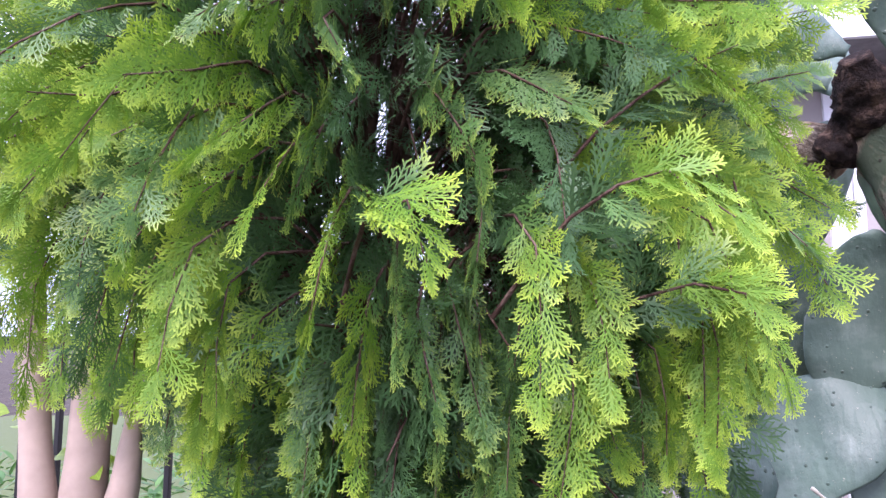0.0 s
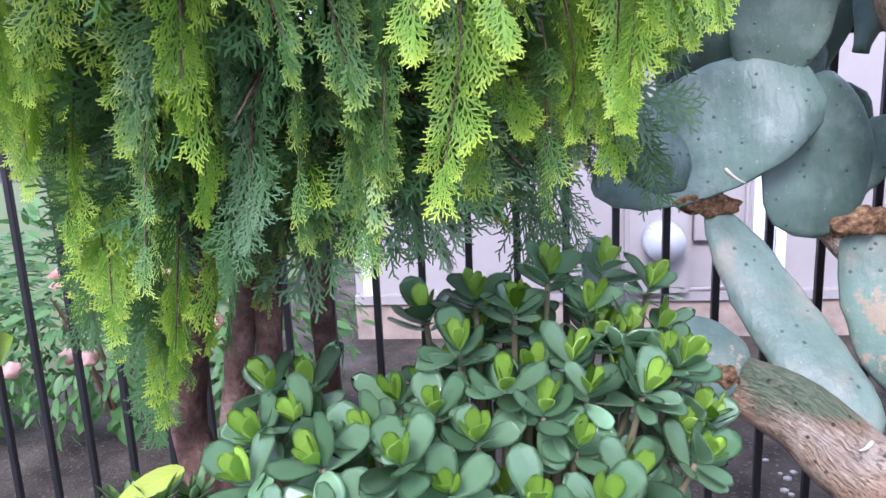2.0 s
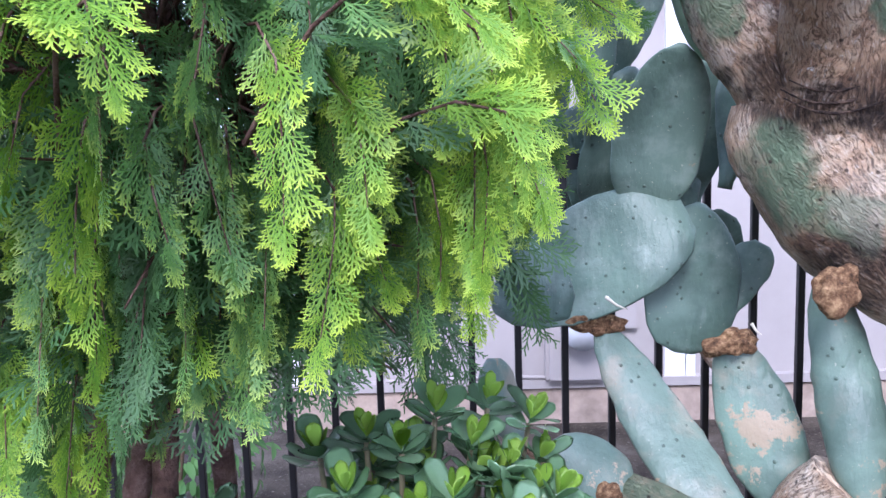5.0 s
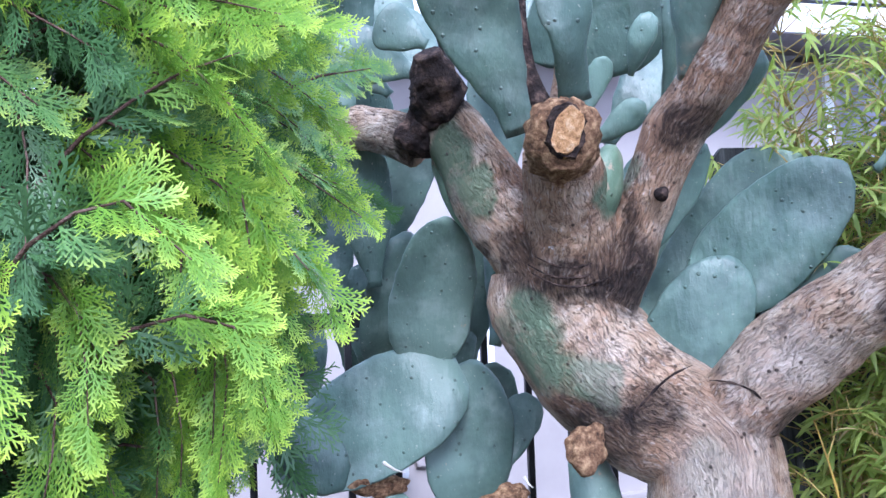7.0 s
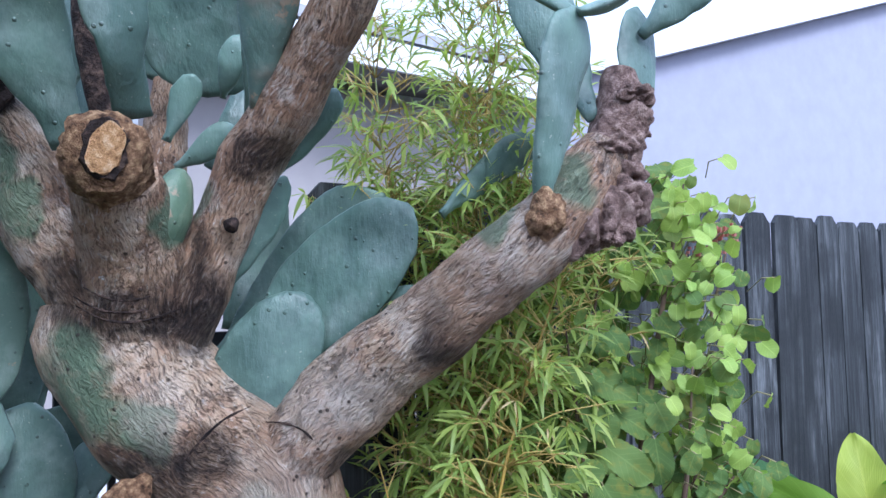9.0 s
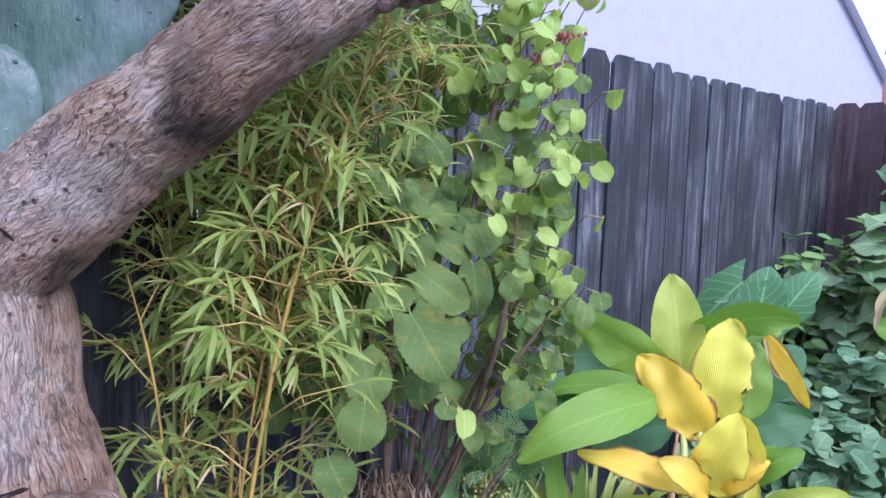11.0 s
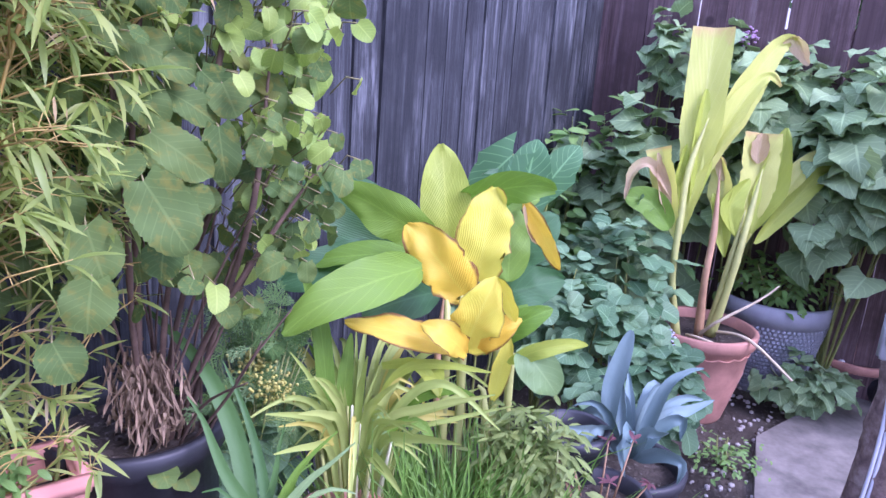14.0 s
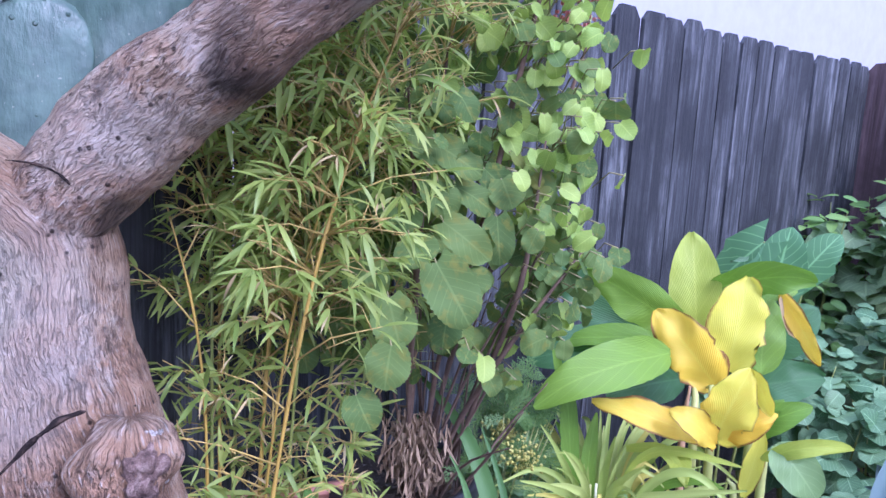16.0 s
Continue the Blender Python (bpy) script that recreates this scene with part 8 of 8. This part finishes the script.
# ---- small lemon tree and succulent by the cypress ----
SMOOTH = plain("smooth_pale_bark", (0.4, 0.31, 0.25), 0.75, 0.25, 12, 0, 0.3)
LEMON = leaf_mat("lemon_leaf", (0.14, 0.28, 0.03), (0.3, 0.42, 0.05), 0.35, 0.35, veins=0.3)
lemon = thing("lemon_tree", (-0.5, 1.1, 0), "small lemon tree with smooth pale brown stems", "tree")
for pts, rad in (([(-0.5, 1.09, 0), (-0.5, 1.08, 0.9), (-0.492, 1.075, 1.2), (-0.487, 1.08, 1.46), (-0.5, 1.12, 1.8)], [0.05, 0.036, 0.032, 0.026, 0.02]), ([(-0.51, 1.1, 0.9), (-0.545, 1.07, 1.2), (-0.577, 1.075, 1.44), (-0.62, 1.1, 1.8)], [0.03, 0.026, 0.02, 0.014]), ([(-0.48, 1.07, 1.1), (-0.43, 1.06, 1.25), (-0.42, 1.07, 1.4)], [0.02, 0.022, 0.008])):
    bm = bmesh.new()
    tube(bm, pts, rad, 14, 0.03, 0.12, 14)
    part("trunk", bm, SMOOTH, lemon)
LLm = [leaf_mesh("leaf", 0.075, 0.042, "ovate", LEMON, 7, 4, 0.4, 0.2, 0.03, seed=i) for i in range(3)]
for k in range(26):
    p = Vector((-0.56 + r.gauss(0, 0.09), 1.12 + r.gauss(0, 0.08), r.uniform(1.02, 1.45)))
    place("leaf", r.choice(LLm), aim(p, Vector((r.uniform(-1, 1), r.uniform(-1, 0.4), r.uniform(-0.6, 0.4))), Vector((0.2, -0.8, 0.6)), r.uniform(0.7, 1.2)), lemon)
succ = thing("pale_succulent", (-0.2, 0.98, 0), "low pale green succulent with a yellow leaf", "plant")
SUC = leaf_mat("pale_succulent_leaf", (0.14, 0.27, 0.1), (0.26, 0.4, 0.15), 0.35, 0.15)
SUm = leaf_mesh("leaf", 0.05, 0.018, "ovate", SUC, 6, 4, -0.2, 0.3, 0, thick=0.003)
for hx, hy, hz in ((-0.235, 0.98, 0.9), (-0.19, 0.96, 0.915), (-0.16, 0.99, 0.9), (-0.26, 0.96, 0.88), (-0.21, 0.93, 0.885), (-0.3, 0.99, 0.87), (-0.14, 0.94, 0.87)):
    bm = bmesh.new()
    tube(bm, [(-0.2, 0.98, 0), (-0.2, 0.98, 0.5), (hx, hy, hz)], [0.008, 0.006, 0.004], 6, 0.06)
    part("stem", bm, CULM_G, succ)
    for k in range(14):
        a = k * 2.4
        place("leaf", SUm, aim((hx, hy, hz), Vector((math.cos(a), math.sin(a), 0.25 + 0.08 * k)), Vector((0, 0, 1)), r.uniform(0.7, 1.1)), succ)
blade(succ, LIME, (-0.16, 0.97, 0.955), (-0.235, 0.95, 0.925), 0.034, 0, 0.4, next(seeds), face=(0.13, 0.19, 1.36))
